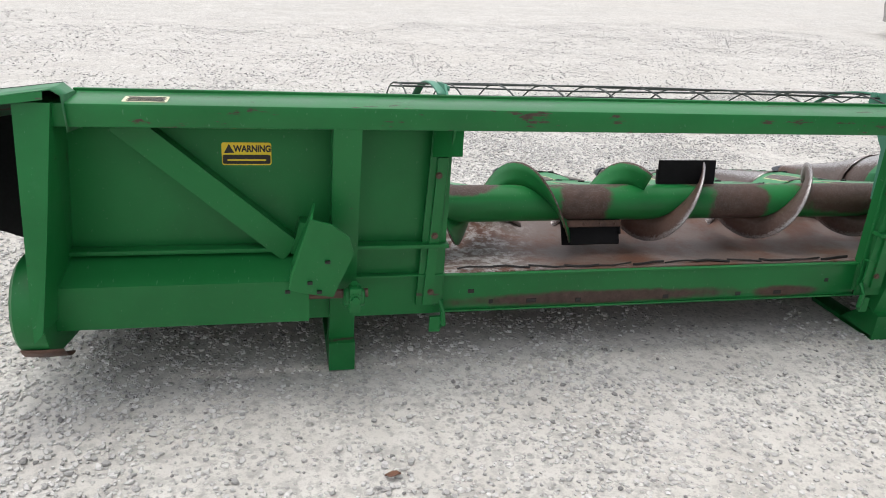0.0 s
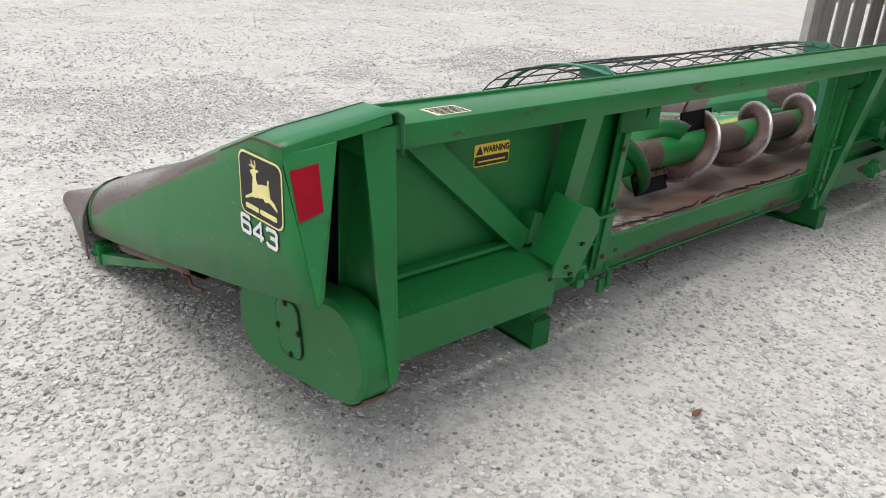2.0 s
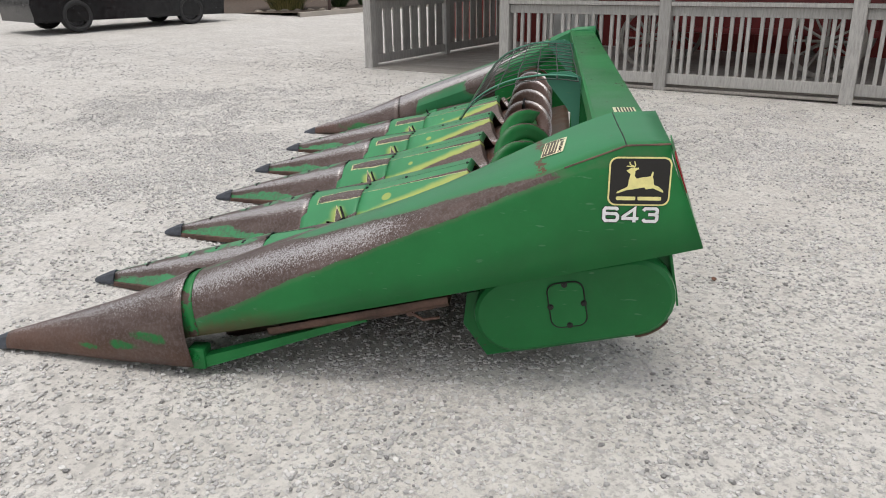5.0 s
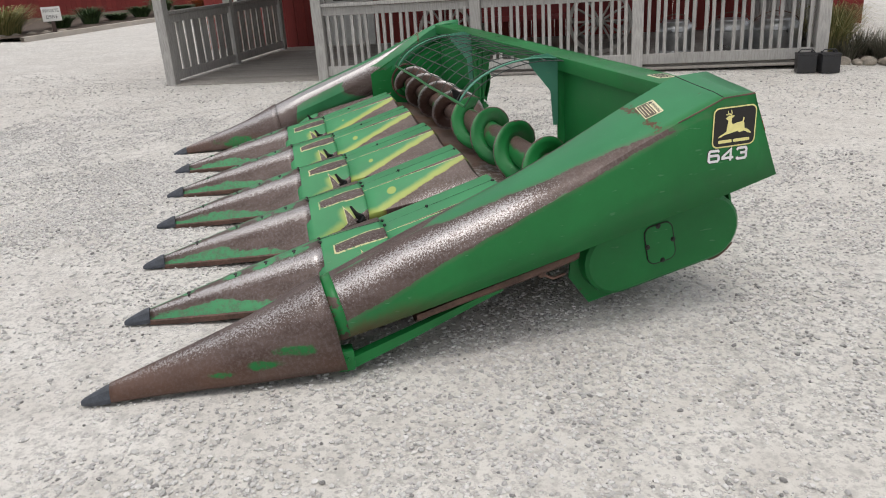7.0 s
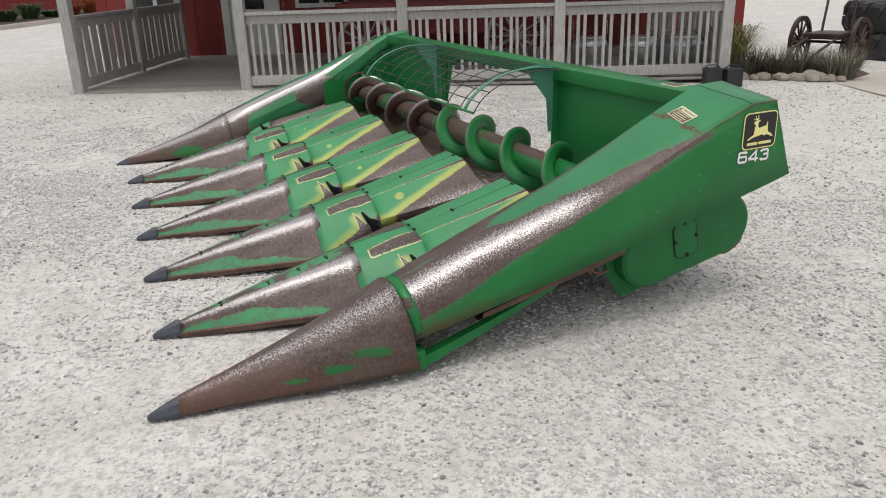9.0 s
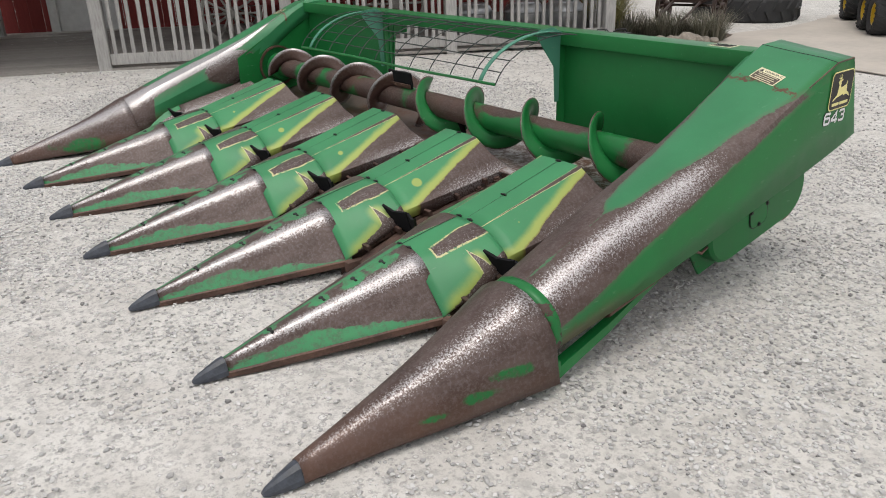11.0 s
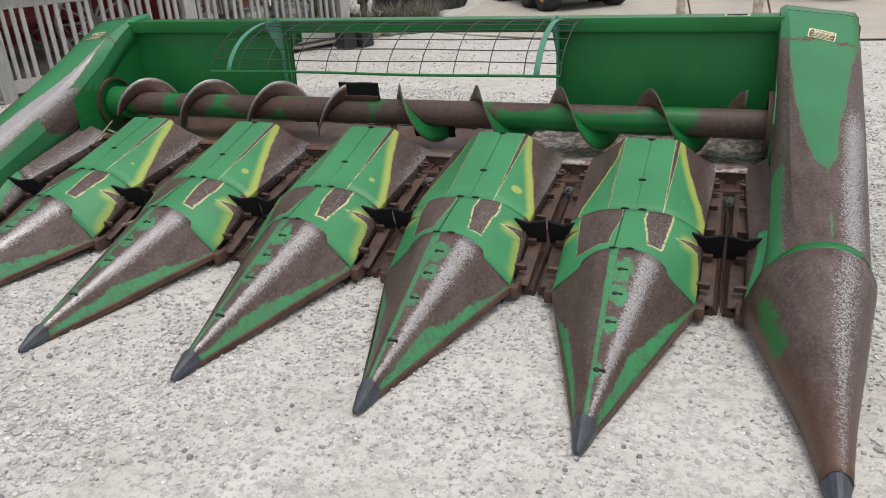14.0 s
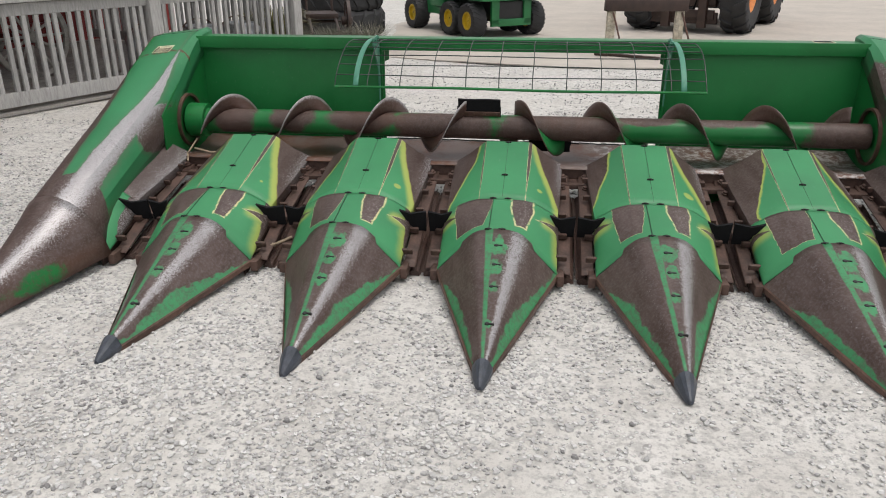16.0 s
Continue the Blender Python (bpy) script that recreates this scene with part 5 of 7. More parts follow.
for x in (-0.945, 0.885):
    bm = bmesh.new()
    pts = [arc_pt(k / 14) for k in range(15)]
    loft(bm, [[(x - 0.016, y, z + 0.004), (x - 0.013, y, z + 0.008), (x + 0.013, y, z + 0.008), (x + 0.016, y, z + 0.004)] for y, z in pts])
    rail = part("screen_arm", bm, M_TEAL, head, "bent green flat-bar screen arm", thick=0.006)
    bm = bmesh.new()
    g = 1 if x > 0 else -1
    plate(bm, [(x - g * 0.02, 0.302, 0.60), (x - g * 0.02, 0.302, 0.985), (x - g * 0.02, 0.36, 1.015), (x - g * 0.02, 0.47, 1.005), (x - g * 0.02, 0.475, 0.965), (x - g * 0.02, 0.345, 0.80), (x - g * 0.02, 0.33, 0.60)], (g * 0.007, 0, 0))
    nut(bm, (x - g * 0.02, 0.36, 1.0), (-g, 0, 0), 0.010, 0.012)
    nut(bm, (x - g * 0.02, 0.44, 0.995), (-g, 0, 0), 0.010, 0.012)
    part("bracket", bm, M_TEAL, rail, "faded green bracket")
for k in range(8):
    t = k / 7
    y, z = arc_pt(t)
    bm = bmesh.new()
    pipe(bm, [(SX0 + (SX1 - SX0) * j / 10, y + 0.002 * math.sin(j * 1.7 + k), z + 0.003 * math.sin(j * 0.9 + k * 2)) for j in range(11)], 0.0032 if k < 7 else 0.008)
    part("screen_wire" if k < 7 else "screen_bar", bm, M_WIRE if k < 7 else M_GREENC, head)
for k in range(12):
    x = SX0 + (SX1 - SX0) * k / 11
    bm = bmesh.new()
    pipe(bm, [(x + 0.002 * math.sin(j + k), *arc_pt(j / 10)) for j in range(11)], 0.003)
    part("screen_wire", bm, M_WIRE, head)

# ---- rear of both ends: shields, braces, drive covers ----
for s in (-1, 1):
    # corner post, tapering downwards
    bm = bmesh.new()
    face = [(s * 2.204, 0.083, 0.984), (s * 2.104, 0.078, 0.984), (s * 2.138, 0.010, 0.62), (s * 2.168, -0.050, 0.335), (s * 2.196, -0.052, 0.305), (s * 2.200, 0.010, 0.60)]
    plate(bm, face, (0, 0.008, 0))
    plate(bm, [face[1], (s * 2.104, 0.25, 0.975), (s * 2.150, 0.25, 0.30), face[3], face[2]], (s * 0.006, 0, 0))
    part("corner_post", bm, M_GREENC, head, smooth=False)
    # diagonal channel
    bm = bmesh.new()
    a, b = Vector((s * 1.955, 0.19, 0.915)), Vector((s * 1.455, 0.19, 0.480))
    d = (b - a).normalized()
    w = Vector((d.z, 0, -d.x)) * 0.041
    deep = Vector((0, 0.060, 0))
    loft(bm, [[p - w + deep, p - w, p + w, p + w + deep] for p in (a, b)])
    part("diagonal_brace", bm, M_GREEN, head, smooth=False, thick=0.006)
    bm = bmesh.new()
    plate(bm, [(s * 1.455, 0.185, 0.475), (s * 1.385, 0.185, 0.475), (s * 1.385, 0.185, 0.575), (s * 1.425, 0.185, 0.585)], (0, 0.066, 0))
    part("gusset", bm, M_GREEN, head, smooth=False)
    # low drive cover, open at its inner end, with a bent end plate
    bm = bmesh.new()
    for p in ([(0.085, 0.275), (0.085, 0.418), (0.235, 0.470)],):
        loft(bm, [[(s * x, y, z + (0 if x > 2 else 0.0)) for y, z in p] for x in (2.19, 1.80, 1.402)])
    part("drive_cover", bm, M_GREEN, head, "folded green drive cover", thick=0.006, smooth=False)
    bm = bmesh.new()
    rear = [(s * 1.466, 0.048, 0.405), (s * 1.463, 0.044, 0.449), (s * 1.400, 0.012, 0.655), (s * 1.335, 0.018, 0.635), (s * 1.278, 0.028, 0.588), (s * 1.262, 0.038, 0.530), (s * 1.325, 0.060, 0.370), (s * 1.40, 0.055, 0.385)]
    plate(bm, rear, (0, 0.006, 0.001))
    plate(bm, [rear[1], rear[2], (s * 1.384, 0.145, 0.664), (s * 1.455, 0.170, 0.452)], (-s * 0.006, 0, 0.001))
    cov = part("end_plate", bm, M_GREEN, head, smooth=False)
    for x, z in ((1.345, 0.505), (1.40, 0.43), (1.37, 0.395), (1.47, 0.40)):
        bm = bmesh.new()
        y = 0.047 - (z - 0.405) * 0.15
        box(bm, (s * x - 0.008, y - 0.004, z - 0.005), (s * x + 0.008, y + 0.004, z + 0.005), 0.001)
        part("slot", bm, M_INK, cov, smooth=False)
    # drive shaft and coupling
    bm = bmesh.new()
    rod(bm, (s * 1.42, 0.16, 0.335), (s * 1.20, 0.16, 0.335), 0.016, n=14)
    shaft = part("drive_shaft", bm, M_STEEL, head)
    bm = bmesh.new()
    rod(bm, (s * 1.285, 0.13, 0.335), (s * 1.215, 0.13, 0.335), 0.031, n=12, bevel=0.005)
    box(bm, (s * 1.25 - 0.020, 0.090, 0.292), (s * 1.25 + 0.020, 0.128, 0.382), 0.006)
    nut(bm, (s * 1.25, 0.09, 0.345), (0, -1, 0.1), 0.014, 0.02)
    nut(bm, (s * 1.25, 0.12, 0.372), (0, -0.2, 1), 0.014, 0.02)
    part("coupling", bm, M_GREENC, shaft, "green clamp coupling with bolts")
    # rear web of the shield that carries the reflector
    bm = bmesh.new()
    wq = [Vector(p) for p in ((s * 2.437, 0.062, 0.957), (s * 2.300, 0.046, 0.976), (s * 2.403, -0.058, 0.634), (s * 2.427, -0.070, 0.622))]
    plate(bm, wq, (0, 0.004, 0.001))
    lip = [Vector((s * x, y, z)) for x, y, z in ((2.434, 0.064, 0.974), (2.36, 0.068, 0.986), (2.24, 0.072, 1.000), (2.12, 0.076, 1.016))]
    loft(bm, [[p, p + Vector((0, -0.006, -0.022)), p + Vector((0, -0.003, -0.022)), p + Vector((0, 0.004, 0))] for p in lip], True)
    part("shield_web", bm, M_GREENC, head, smooth=False)
    bm = bmesh.new()
    on_web = lambda a, b: (wq[0] * (1 - a) + wq[1] * a) * (1 - b) + (wq[3] * (1 - a) + wq[2] * a) * b + Vector((0, -0.004, 0))
    plate(bm, [on_web(0.07, 0.10), on_web(0.63, 0.10), on_web(0.74, 0.42), on_web(0.03, 0.43)], (0, 0.003, 0))
    part("reflector", bm, M_RED, head, "red square reflector")


def stadium(y0, z0, y1, z1, r, n=12):
    d = math.atan2(z1 - z0, y1 - y0)
    out = []
    for c, a0 in (((y1, z1), d - math.pi / 2), ((y0, z0), d + math.pi / 2)):
        for k in range(n + 1):
            a = a0 + math.pi * k / n
            out.append((c[0] + r * math.cos(a), c[1] + r * math.sin(a)))
    return out


bm = bmesh.new()
outline = lambda r, x: [(x, y, z) for y, z in stadium(0.125, 0.354, 0.56, 0.262, r)]
loft(bm, [outline(0.158, -2.17), outline(0.158, -2.235), outline(0.154, -2.252), outline(0.139, -2.264)], True)
bm.faces.new([bm.verts.new(p) for p in outline(0.139, -2.264)])
bm.faces.new([bm.verts.new(p) for p in outline(0.158, -2.17)])
case = part("gear_case", bm, M_GREEN, head, "rounded green chain case")
bm = bmesh.new()
lid_m = Matrix(((0, 0, -1, -2.266), (-1, 0, 0, 0.365), (0, 1, 0, 0.322), (0, 0, 0, 1))) @ pose(0, 0, 0, 0, 0, 10)
lid = part("inspection_cover", plate(bm, [lid_m @ Vector((x, y, 0)) for x, y in round_rect(0.13, 0.175, 0.035)], (-0.004, 0, 0)), M_GREEN, case)
bm = bmesh.new()
rim = [lid_m @ Vector((x, y, 0.001)) for x, y in round_rect(0.136, 0.181, 0.037)]
pipe(bm, rim + rim[:1], 0.0028, 5)
part("gasket", bm, M_INK, lid)
for x, y in ((0, 0.083), (0, -0.083), (0.062, 0), (-0.062, 0)):
    bm = bmesh.new()
    p = lid_m @ Vector((x, y, 0.003))
    nut(bm, p, (-1, 0, 0), 0.008, 0.008)
    part("bolt", bm, M_INK, lid)
bm = bmesh.new()
plate(bm, [(-2.195, 0.56, 0.36), (-2.195, 0.75, 0.32), (-2.195, 0.765, 0.19), (-2.195, 0.67, 0.055), (-2.195, 0.55, 0.08)], (0.012, 0, 0))
part("case_bracket", bm, M_GREENC, head)

bm = bmesh.new()
loft(bm, [[(x, 0.125 + r * math.cos(a), 0.354 + r * math.sin(a)) for a in [radians(214 + 7 * k) for k in range(8)]] for x, r in ((-2.250, 0.160), (-2.20, 0.162), (-2.13, 0.160))])
part("skid_tab", bm, M_STEEL, head, "rusty curved guard under the chain case", thick=0.004)

# bars and pan under the end shield
for s in (-1, 1):
    bm = bmesh.new()
    foot, mid, top = Vector((s * 2.395, 1.80, 0.055)), Vector((s * 2.385, 1.50, 0.150)), Vector((s * 2.345, 1.12, 0.262))
    across = Vector((-s * 0.045, 0, 0))
    loft(bm, [[p + across * w + Vector((0, 0, h)), p + Vector((0, 0, h * 0.9)), p + Vector((0, 0, -h)), p + across * w * 0.8 + Vector((0, 0, -h))] for p, w, h in ((foot, 1.0, 0.026), (mid, 0.8, 0.020), (top, 0.5, 0.012))])
    stay = part("stay_bar", bm, M_GREENC, head, "folded green stay under the shield", thick=0.005, smooth=False)
    bm = bmesh.new()
    box(bm, (s * 2.37 - 0.035, 1.765, 0.035), (s * 2.37 + 0.035, 1.835, 0.125), 0.010)
    nut(bm, (s * 2.405, 1.80, 0.085), (s, 0, 0), 0.011, 0.012)
    nut(bm, (s * 2.37, 1.836, 0.070), (0, 1, 0), 0.011, 0.012)
    part("heel_bracket", bm, M_GREENC, stay)
    bm = bmesh.new()
    rows = []
    for k in range(9):
        y = 0.80 + 0.70 * k / 8
        zt = 0.600 - 0.2365 * y - 0.02
        rows.append([(s * 2.20, y, zt + 0.02), (s * 2.24, y, zt - 0.045), (s * 2.34, y, zt - 0.058 + 0.004 * math.sin(5 * y)), (s * 2.385, y, zt - 0.030), (s * 2.395, y, zt)])
    loft(bm, rows)
    part("belly_pan", bm, M_STEEL, head, "rusty brown pan under the shield", thick=0.005)
    bm = bmesh.new()
    pipe(bm, [(s * 2.33, 0.98, 0.31), (s * 2.345, 0.90, 0.27), (s * 2.33, 0.84, 0.275)], 0.006, 8)
    nut(bm, (s * 2.345, 0.95, 0.30), (s, 0, 0), 0.012, 0.012)
    part("tension_rod", bm, M_STEEL, head)

# ---- stickers ----
def side(y, z, lift):
    """A frame on the outer side panel, lift metres proud of it."""
    at_yz = lambda a, b: panel_sheet.ray_cast(Vector((-4.0, a, b)), Vector((1, 0, 0)))[0]
    o, ex, ey = at_yz(y, z), (at_yz(y - 0.05, z) - at_yz(y + 0.05, z)).normalized(), (at_yz(y, z + 0.05) - at_yz(y, z - 0.05)).normalized()
    ez = ex.cross(ey).normalized()
    return Matrix.Translation(o + ez * lift) @ Matrix((ex, ey, ez)).transposed().to_4x4()



def stroke(bm, pts, w, m):
    """A flat line of width w through the points, its corners mitred."""
    pts = [Vector(p) for p in pts]
    rows = []
    for i, p in enumerate(pts):
        a = (p - pts[i - 1]).normalized() if i else (pts[1] - p).normalized()
        b = (pts[i + 1] - p).normalized() if i < len(pts) - 1 else a
        t = (a + b).normalized()
        n = Vector((-t.y, t.x)) * (w / 2 / max(0.5, t.dot(a)))
        rows.append([m @ Vector((*(p - n), 0)), m @ Vector((*(p + n), 0))])
    loft(bm, rows)


def hug_panel(ob, lift):
    """Lays a sticker's points on the curved side panel."""
    for v in ob.data.vertices:
        v.co.x = panel_sheet.ray_cast(Vector((-4.0, v.co.y, v.co.z)), Vector((1, 0, 0)))[0].x - lift


m = side(0.157, 0.852, 0.0035)
dec = flat_shape(round_rect(0.200, 0.164, 0.026), M_LOGOY, "emblem", head, m, label="black and pale yellow leaping deer emblem sticker")
flat_shape(round_rect(0.189, 0.153, 0.022), M_INK, "emblem_field", dec, m @ Matrix.Translation((0, 0, 0.0009)))
body = [(-0.044, 0.036), (-0.036, 0.029), (-0.031, 0.024), (-0.035, 0.004), (-0.037, -0.016), (-0.046, -0.022), (-0.070, -0.034), (-0.073, -0.040), (-0.066, -0.039), (-0.040, -0.029), (-0.020, -0.026),
        (0.016, -0.019), (0.022, -0.026), (0.044, -0.022), (0.062, -0.030), (0.076, -0.036), (0.078, -0.031), (0.064, -0.018), (0.046, -0.010), (0.044, 0.006), (0.041, 0.017), (0.043, 0.031), (0.038, 0.034),
        (0.034, 0.018), (0.010, 0.015), (-0.010, 0.010), (-0.017, 0.020), (-0.016, 0.036), (-0.005, 0.042), (-0.006, 0.047), (-0.018, 0.045), (-0.028, 0.046), (-0.036, 0.042)]
flat_shape(body, M_LOGOY, "emblem_mark", dec, m @ Matrix.Translation((0, 0, 0.0018)))
bm = bmesh.new()
for line in (((-0.020, 0.045), (-0.017, 0.056), (-0.021, 0.068)), ((-0.020, 0.051), (-0.033, 0.056), (-0.036, 0.066)), ((-0.022, 0.049), (-0.045, 0.052))):
    stroke(bm, line, 0.0035, m @ Matrix.Translation((0, 0, 0.0026)))
part("emblem_antlers", bm, M_LOGOY, dec, smooth=False, thick=0.0006)
for cx, w in ((-0.041, 0.062), (0.035, 0.076)):
    flat_shape(round_rect(w, 0.0125, 0.003, 2), M_LOGOY, "emblem_bar", dec, m @ Matrix.Translation((cx, -0.057, 0.0018)))
DIGITS = ((((0.93, 0.80), (0.82, 0.92), (0.18, 0.92), (0.08, 0.80), (0.08, 0.20), (0.18, 0.08), (0.82, 0.08), (0.92, 0.20), (0.92, 0.44), (0.82, 0.55), (0.08, 0.55)),),
          (((0.74, 0.0), (0.74, 0.92), (0.06, 0.36), (0.06, 0.25), (1.0, 0.25)),),
          (((0.06, 0.78), (0.18, 0.92), (0.82, 0.92), (0.92, 0.80), (0.92, 0.64), (0.80, 0.53), (0.38, 0.53)), ((0.80, 0.53), (0.92, 0.43), (0.92, 0.20), (0.82, 0.08), (0.18, 0.08), (0.06, 0.22))))
m = side(0.178, 0.738, 0.0)
for mat, w, lift, name in ((M_INK, 0.0155, 0.0030, "number_outline"), (M_WHITE, 0.0108, 0.0046, "number_sticker")):
    bm = bmesh.new()
    for k, lines in enumerate(DIGITS):
        for line in lines:
            stroke(bm, [((k - 1) * 0.064 - 0.0265 + 0.053 * u, -0.026 + 0.052 * v) for u, v in line], w, m)
    hug_panel(part(name, bm, mat, head, "white outlined model number" if lift > 0.004 else "dark edge of the model number", smooth=False), lift)

rear = lambda x, z, y: Matrix(((1, 0, 0, x), (0, 0, -1, y), (0, 1, 0, z), (0, 0, 0, 1)))
m = rear(-1.588, 0.797, 0.2505)
warn = flat_shape(round_rect(0.154, 0.074, 0.008), M_YEL, "warning_sticker", head, m, label="yellow and black warning sticker")
text_mesh("WARNING", 0.029, M_INK, "lettering", warn, m @ Matrix.Translation((0.018, 0.016, 0.0012)), 0.82, 0.0012)
flat_shape([(-0.070, 0.003), (-0.038, 0.003), (-0.054, 0.032)], M_INK, "warning_triangle", warn, m @ Matrix.Translation((0, 0, 0.0009)))
flat_shape(round_rect(0.148, 0.030, 0.005, 3), M_INK, "text_panel", warn, m @ Matrix.Translation((0, -0.018, 0.0009)))
flat_shape(round_rect(0.120, 0.005, 0.001, 1), M_YEL, "text_bar", warn, m @ Matrix.Translation((0, -0.020, 0.0018)))

m = Matrix.Translation((-1.865, 0.165, 0.9825))
cau = flat_shape(round_rect(0.125, 0.085, 0.004, 2), M_CREAM, "caution_sticker", head, m, label="worn cream caution sticker with grey print")
for k in range(6):
    flat_shape(round_rect(0.105, 0.006, 0.001, 1), M_INK, "text_bar", cau, m @ Matrix.Translation((0.004 * (k % 2), 0.028 - 0.012 * k, 0.0009)))

# ---- porch, fence and building ----
def wood(name, a, b, scale=1.0):
    m = Mat(name, 0.8)
    p = m.vec("MULTIPLY", m.tc.outputs["Object"], (9.0 * scale, 9.0 * scale, 1.2 * scale))
    g = m.noise(6.0, 6, 0.7, p)
    c = m.mix(m.ramp(g, 0.15, 0.75), a, b)
    c = m.mix(m.ramp(m.rand(), 0, 1, 0, 0.35), c, tuple(x * 0.6 for x in a))
    m.color(c)
    m.bump(g, 0.4, 0.004)
    return m.m


M_FENCE = wood("weathered_grey_wood", (0.25, 0.243, 0.23), (0.48, 0.468, 0.445))
M_DECKW = wood("porch_boards", (0.22, 0.20, 0.18), (0.38, 0.36, 0.33))
M_BARN = wood("red_barn_boards", (0.16, 0.018, 0.016), (0.24, 0.032, 0.026))
M_TRIM = simple("white_trim", (0.6, 0.6, 0.58), 0.6, var=0.1)
M_DARK = simple("dark_window", (0.012, 0.014, 0.016), 0.12, var=0.3)
M_GALV = simple("galvanised_steel", (0.45, 0.46, 0.47), 0.34, 0.85, var=0.25, scale=4)
M_CONC = simple("concrete", (0.44, 0.40, 0.35), 0.85, var=0.12, scale=1.2, bump=0.2)
M_ROCK = simple("field_stone", (0.30, 0.265, 0.22), 0.85, var=0.35, scale=6, bump=0.5, bscale=30)
M_PLAST = simple("black_plastic", (0.02, 0.02, 0.022), 0.45, var=0.3)

PA, PE = Vector((6.70, 3.16, 0)), Vector((3.05, -4.72, 0))
U = (PE - PA).normalized()
N = Vector((-U.y, U.x, 0))
FA = math.degrees(math.atan2(U.y, U.x))


def porch_pt(u, n, z=0.0):
    return PA + U * u + N * n + Vector((0, 0, z))


def porch_m(u, n, z=0.0):
    p = porch_pt(u, n, z)
    return pose(p.x, p.y, p.z, 0, 0, FA)


def stick(parent, name, mesh_cache, size, m, mat):
    """A sawn board or post of the given size; alike ones share a mesh."""
    key = tuple(round(v, 3) for v in size)
    if key not in mesh_cache:
        bm = bmesh.new()
        box(bm, (-size[0] / 2, -size[1] / 2, 0), (size[0] / 2, size[1] / 2, size[2]), min(0.006, min(size) * 0.15))
        mesh_cache[key] = mesh_of(name, bm, mat, False)
    ob = new(name, mesh_cache[key])
    ob.parent = parent
    ob.matrix_basis = m
    return ob


CACHE = {}
random.seed(21)
US = [0.0, 2.31, 4.46, 6.51, 8.68]
fence = thing("porch_railing", "weathered grey wooden porch railing with square balusters", "railing", kind="structure")
for u in US:
    stick(fence, "post", CACHE, (0.14, 0.14, 2.75), porch_m(u, 0, 0.06), M_FENCE)


def bay(parent, p0, p1, z0, spacing, bw, bt):
    """One stretch of railing between two posts."""
    p0, p1 = Vector(p0), Vector(p1)
    d = p1 - p0
    ln, a = d.length - 0.14, math.degrees(math.atan2(d.y, d.x))
    mid = (p0 + p1) / 2
    for w, h, z in ((0.13, 0.045, 1.02), (0.045, 0.11, 0.905), (0.05, 0.13, 0.11)):
        stick(parent, "rail", CACHE, (ln, w, h), pose(mid.x, mid.y, z0 + z - 0.05, 0, 0, a), M_FENCE)
    if bw < 0.06:
        # three close together, then a wider gap
        groups = round(ln / (spacing * 2.5))
        spots = [(g + 0.5 + o * 0.29) / groups for g in range(groups) for o in (-1, 0, 1)]
    else:
        n = int(ln / spacing)
        spots = [(k + 0.5) / n for k in range(n)]
    for u in spots:
        q = p0 + d.normalized() * (0.07 + ln * u + random.uniform(-0.008, 0.008))
        stick(parent, "baluster", CACHE, (bw, bt, 0.70), pose(q.x, q.y, z0 + 0.185, random.uniform(-0.5, 0.5), random.uniform(-0.6, 0.6), a), M_FENCE)


for a, b in ((1, 2), (2, 3), (3, 4)):
    bay(fence, porch_pt(US[a], 0), porch_pt(US[b], 0), 0.09, 0.135, 0.042, 0.038)
wing = thing("entry_railing", "weathered grey board railing beside the porch entry", "railing", kind="structure")
for n in (2.1, 4.2):
    stick(wing, "post", CACHE, (0.12, 0.12, 2.75), porch_m(0, n, 0.06), M_FENCE)
bay(wing, porch_pt(0, 0), porch_pt(0, 2.1), 0.10, 0.235, 0.185, 0.022)
bay(wing, porch_pt(0, 2.1), porch_pt(0, 4.2), 0.10, 0.235, 0.185, 0.022)
wing2 = thing("end_railing", "weathered grey railing across the porch end", "railing", kind="structure")
bay(wing2, porch_pt(8.68, 0), porch_pt(8.68, 2.4), 0.10, 0.125, 0.038, 0.038)
bay(wing2, porch_pt(8.68, 2.4), porch_pt(8.68, 4.4), 0.10, 0.125, 0.038, 0.038)

porch_floor = thing("porch_floor", "grey weathered porch boards", "floor", kind="structure")
for k in range(31):
    stick(porch_floor, "plank", CACHE, (8.9, 0.138, 0.03), porch_m(4.36, 0.0 + k * 0.145, 0.085 + 0.002 * (k % 3)), M_DECKW)
bm = bmesh.new()
box(bm, (-0.4, -0.55, 2.72), (9.4, 4.6, 2.80), 0.01, porch_m(0, 0))
tagged(part("porch_ceiling", bm, M_FENCE, None), "plain wooden porch ceiling", "ceiling", kind="structure")

shop = thing("wall_porch", "dark red board wall of the building behind the porch", "wall", kind="structure")
for k in range(58):
    u = -1.6 + k * 0.21
    if 0.75 < u < 1.75:
        continue
    stick(shop, "board", CACHE, (0.205, 0.03, 3.4), porch_m(u, 4.55 + 0.006 * (k % 2), 0.05), M_BARN)
door = thing("door_porch", "white door with a dark glass light", "door", kind="structure")
bm = bmesh.new()
box(bm, (0.70, 4.48, 0.10), (0.84, 4.60, 2.25), 0.01, porch_m(0, 0))
box(bm, (1.66, 4.48, 0.10), (1.80, 4.60, 2.25), 0.01, porch_m(0, 0))
box(bm, (0.70, 4.48, 2.15), (1.80, 4.60, 2.28), 0.01, porch_m(0, 0))
part("door_frame", bm, M_TRIM, door)
bm = bmesh.new()
box(bm, (0.84, 4.54, 0.12), (1.66, 4.58, 2.15), 0.01, porch_m(0, 0))
leaf = part("door_leaf", bm, M_TRIM, door)
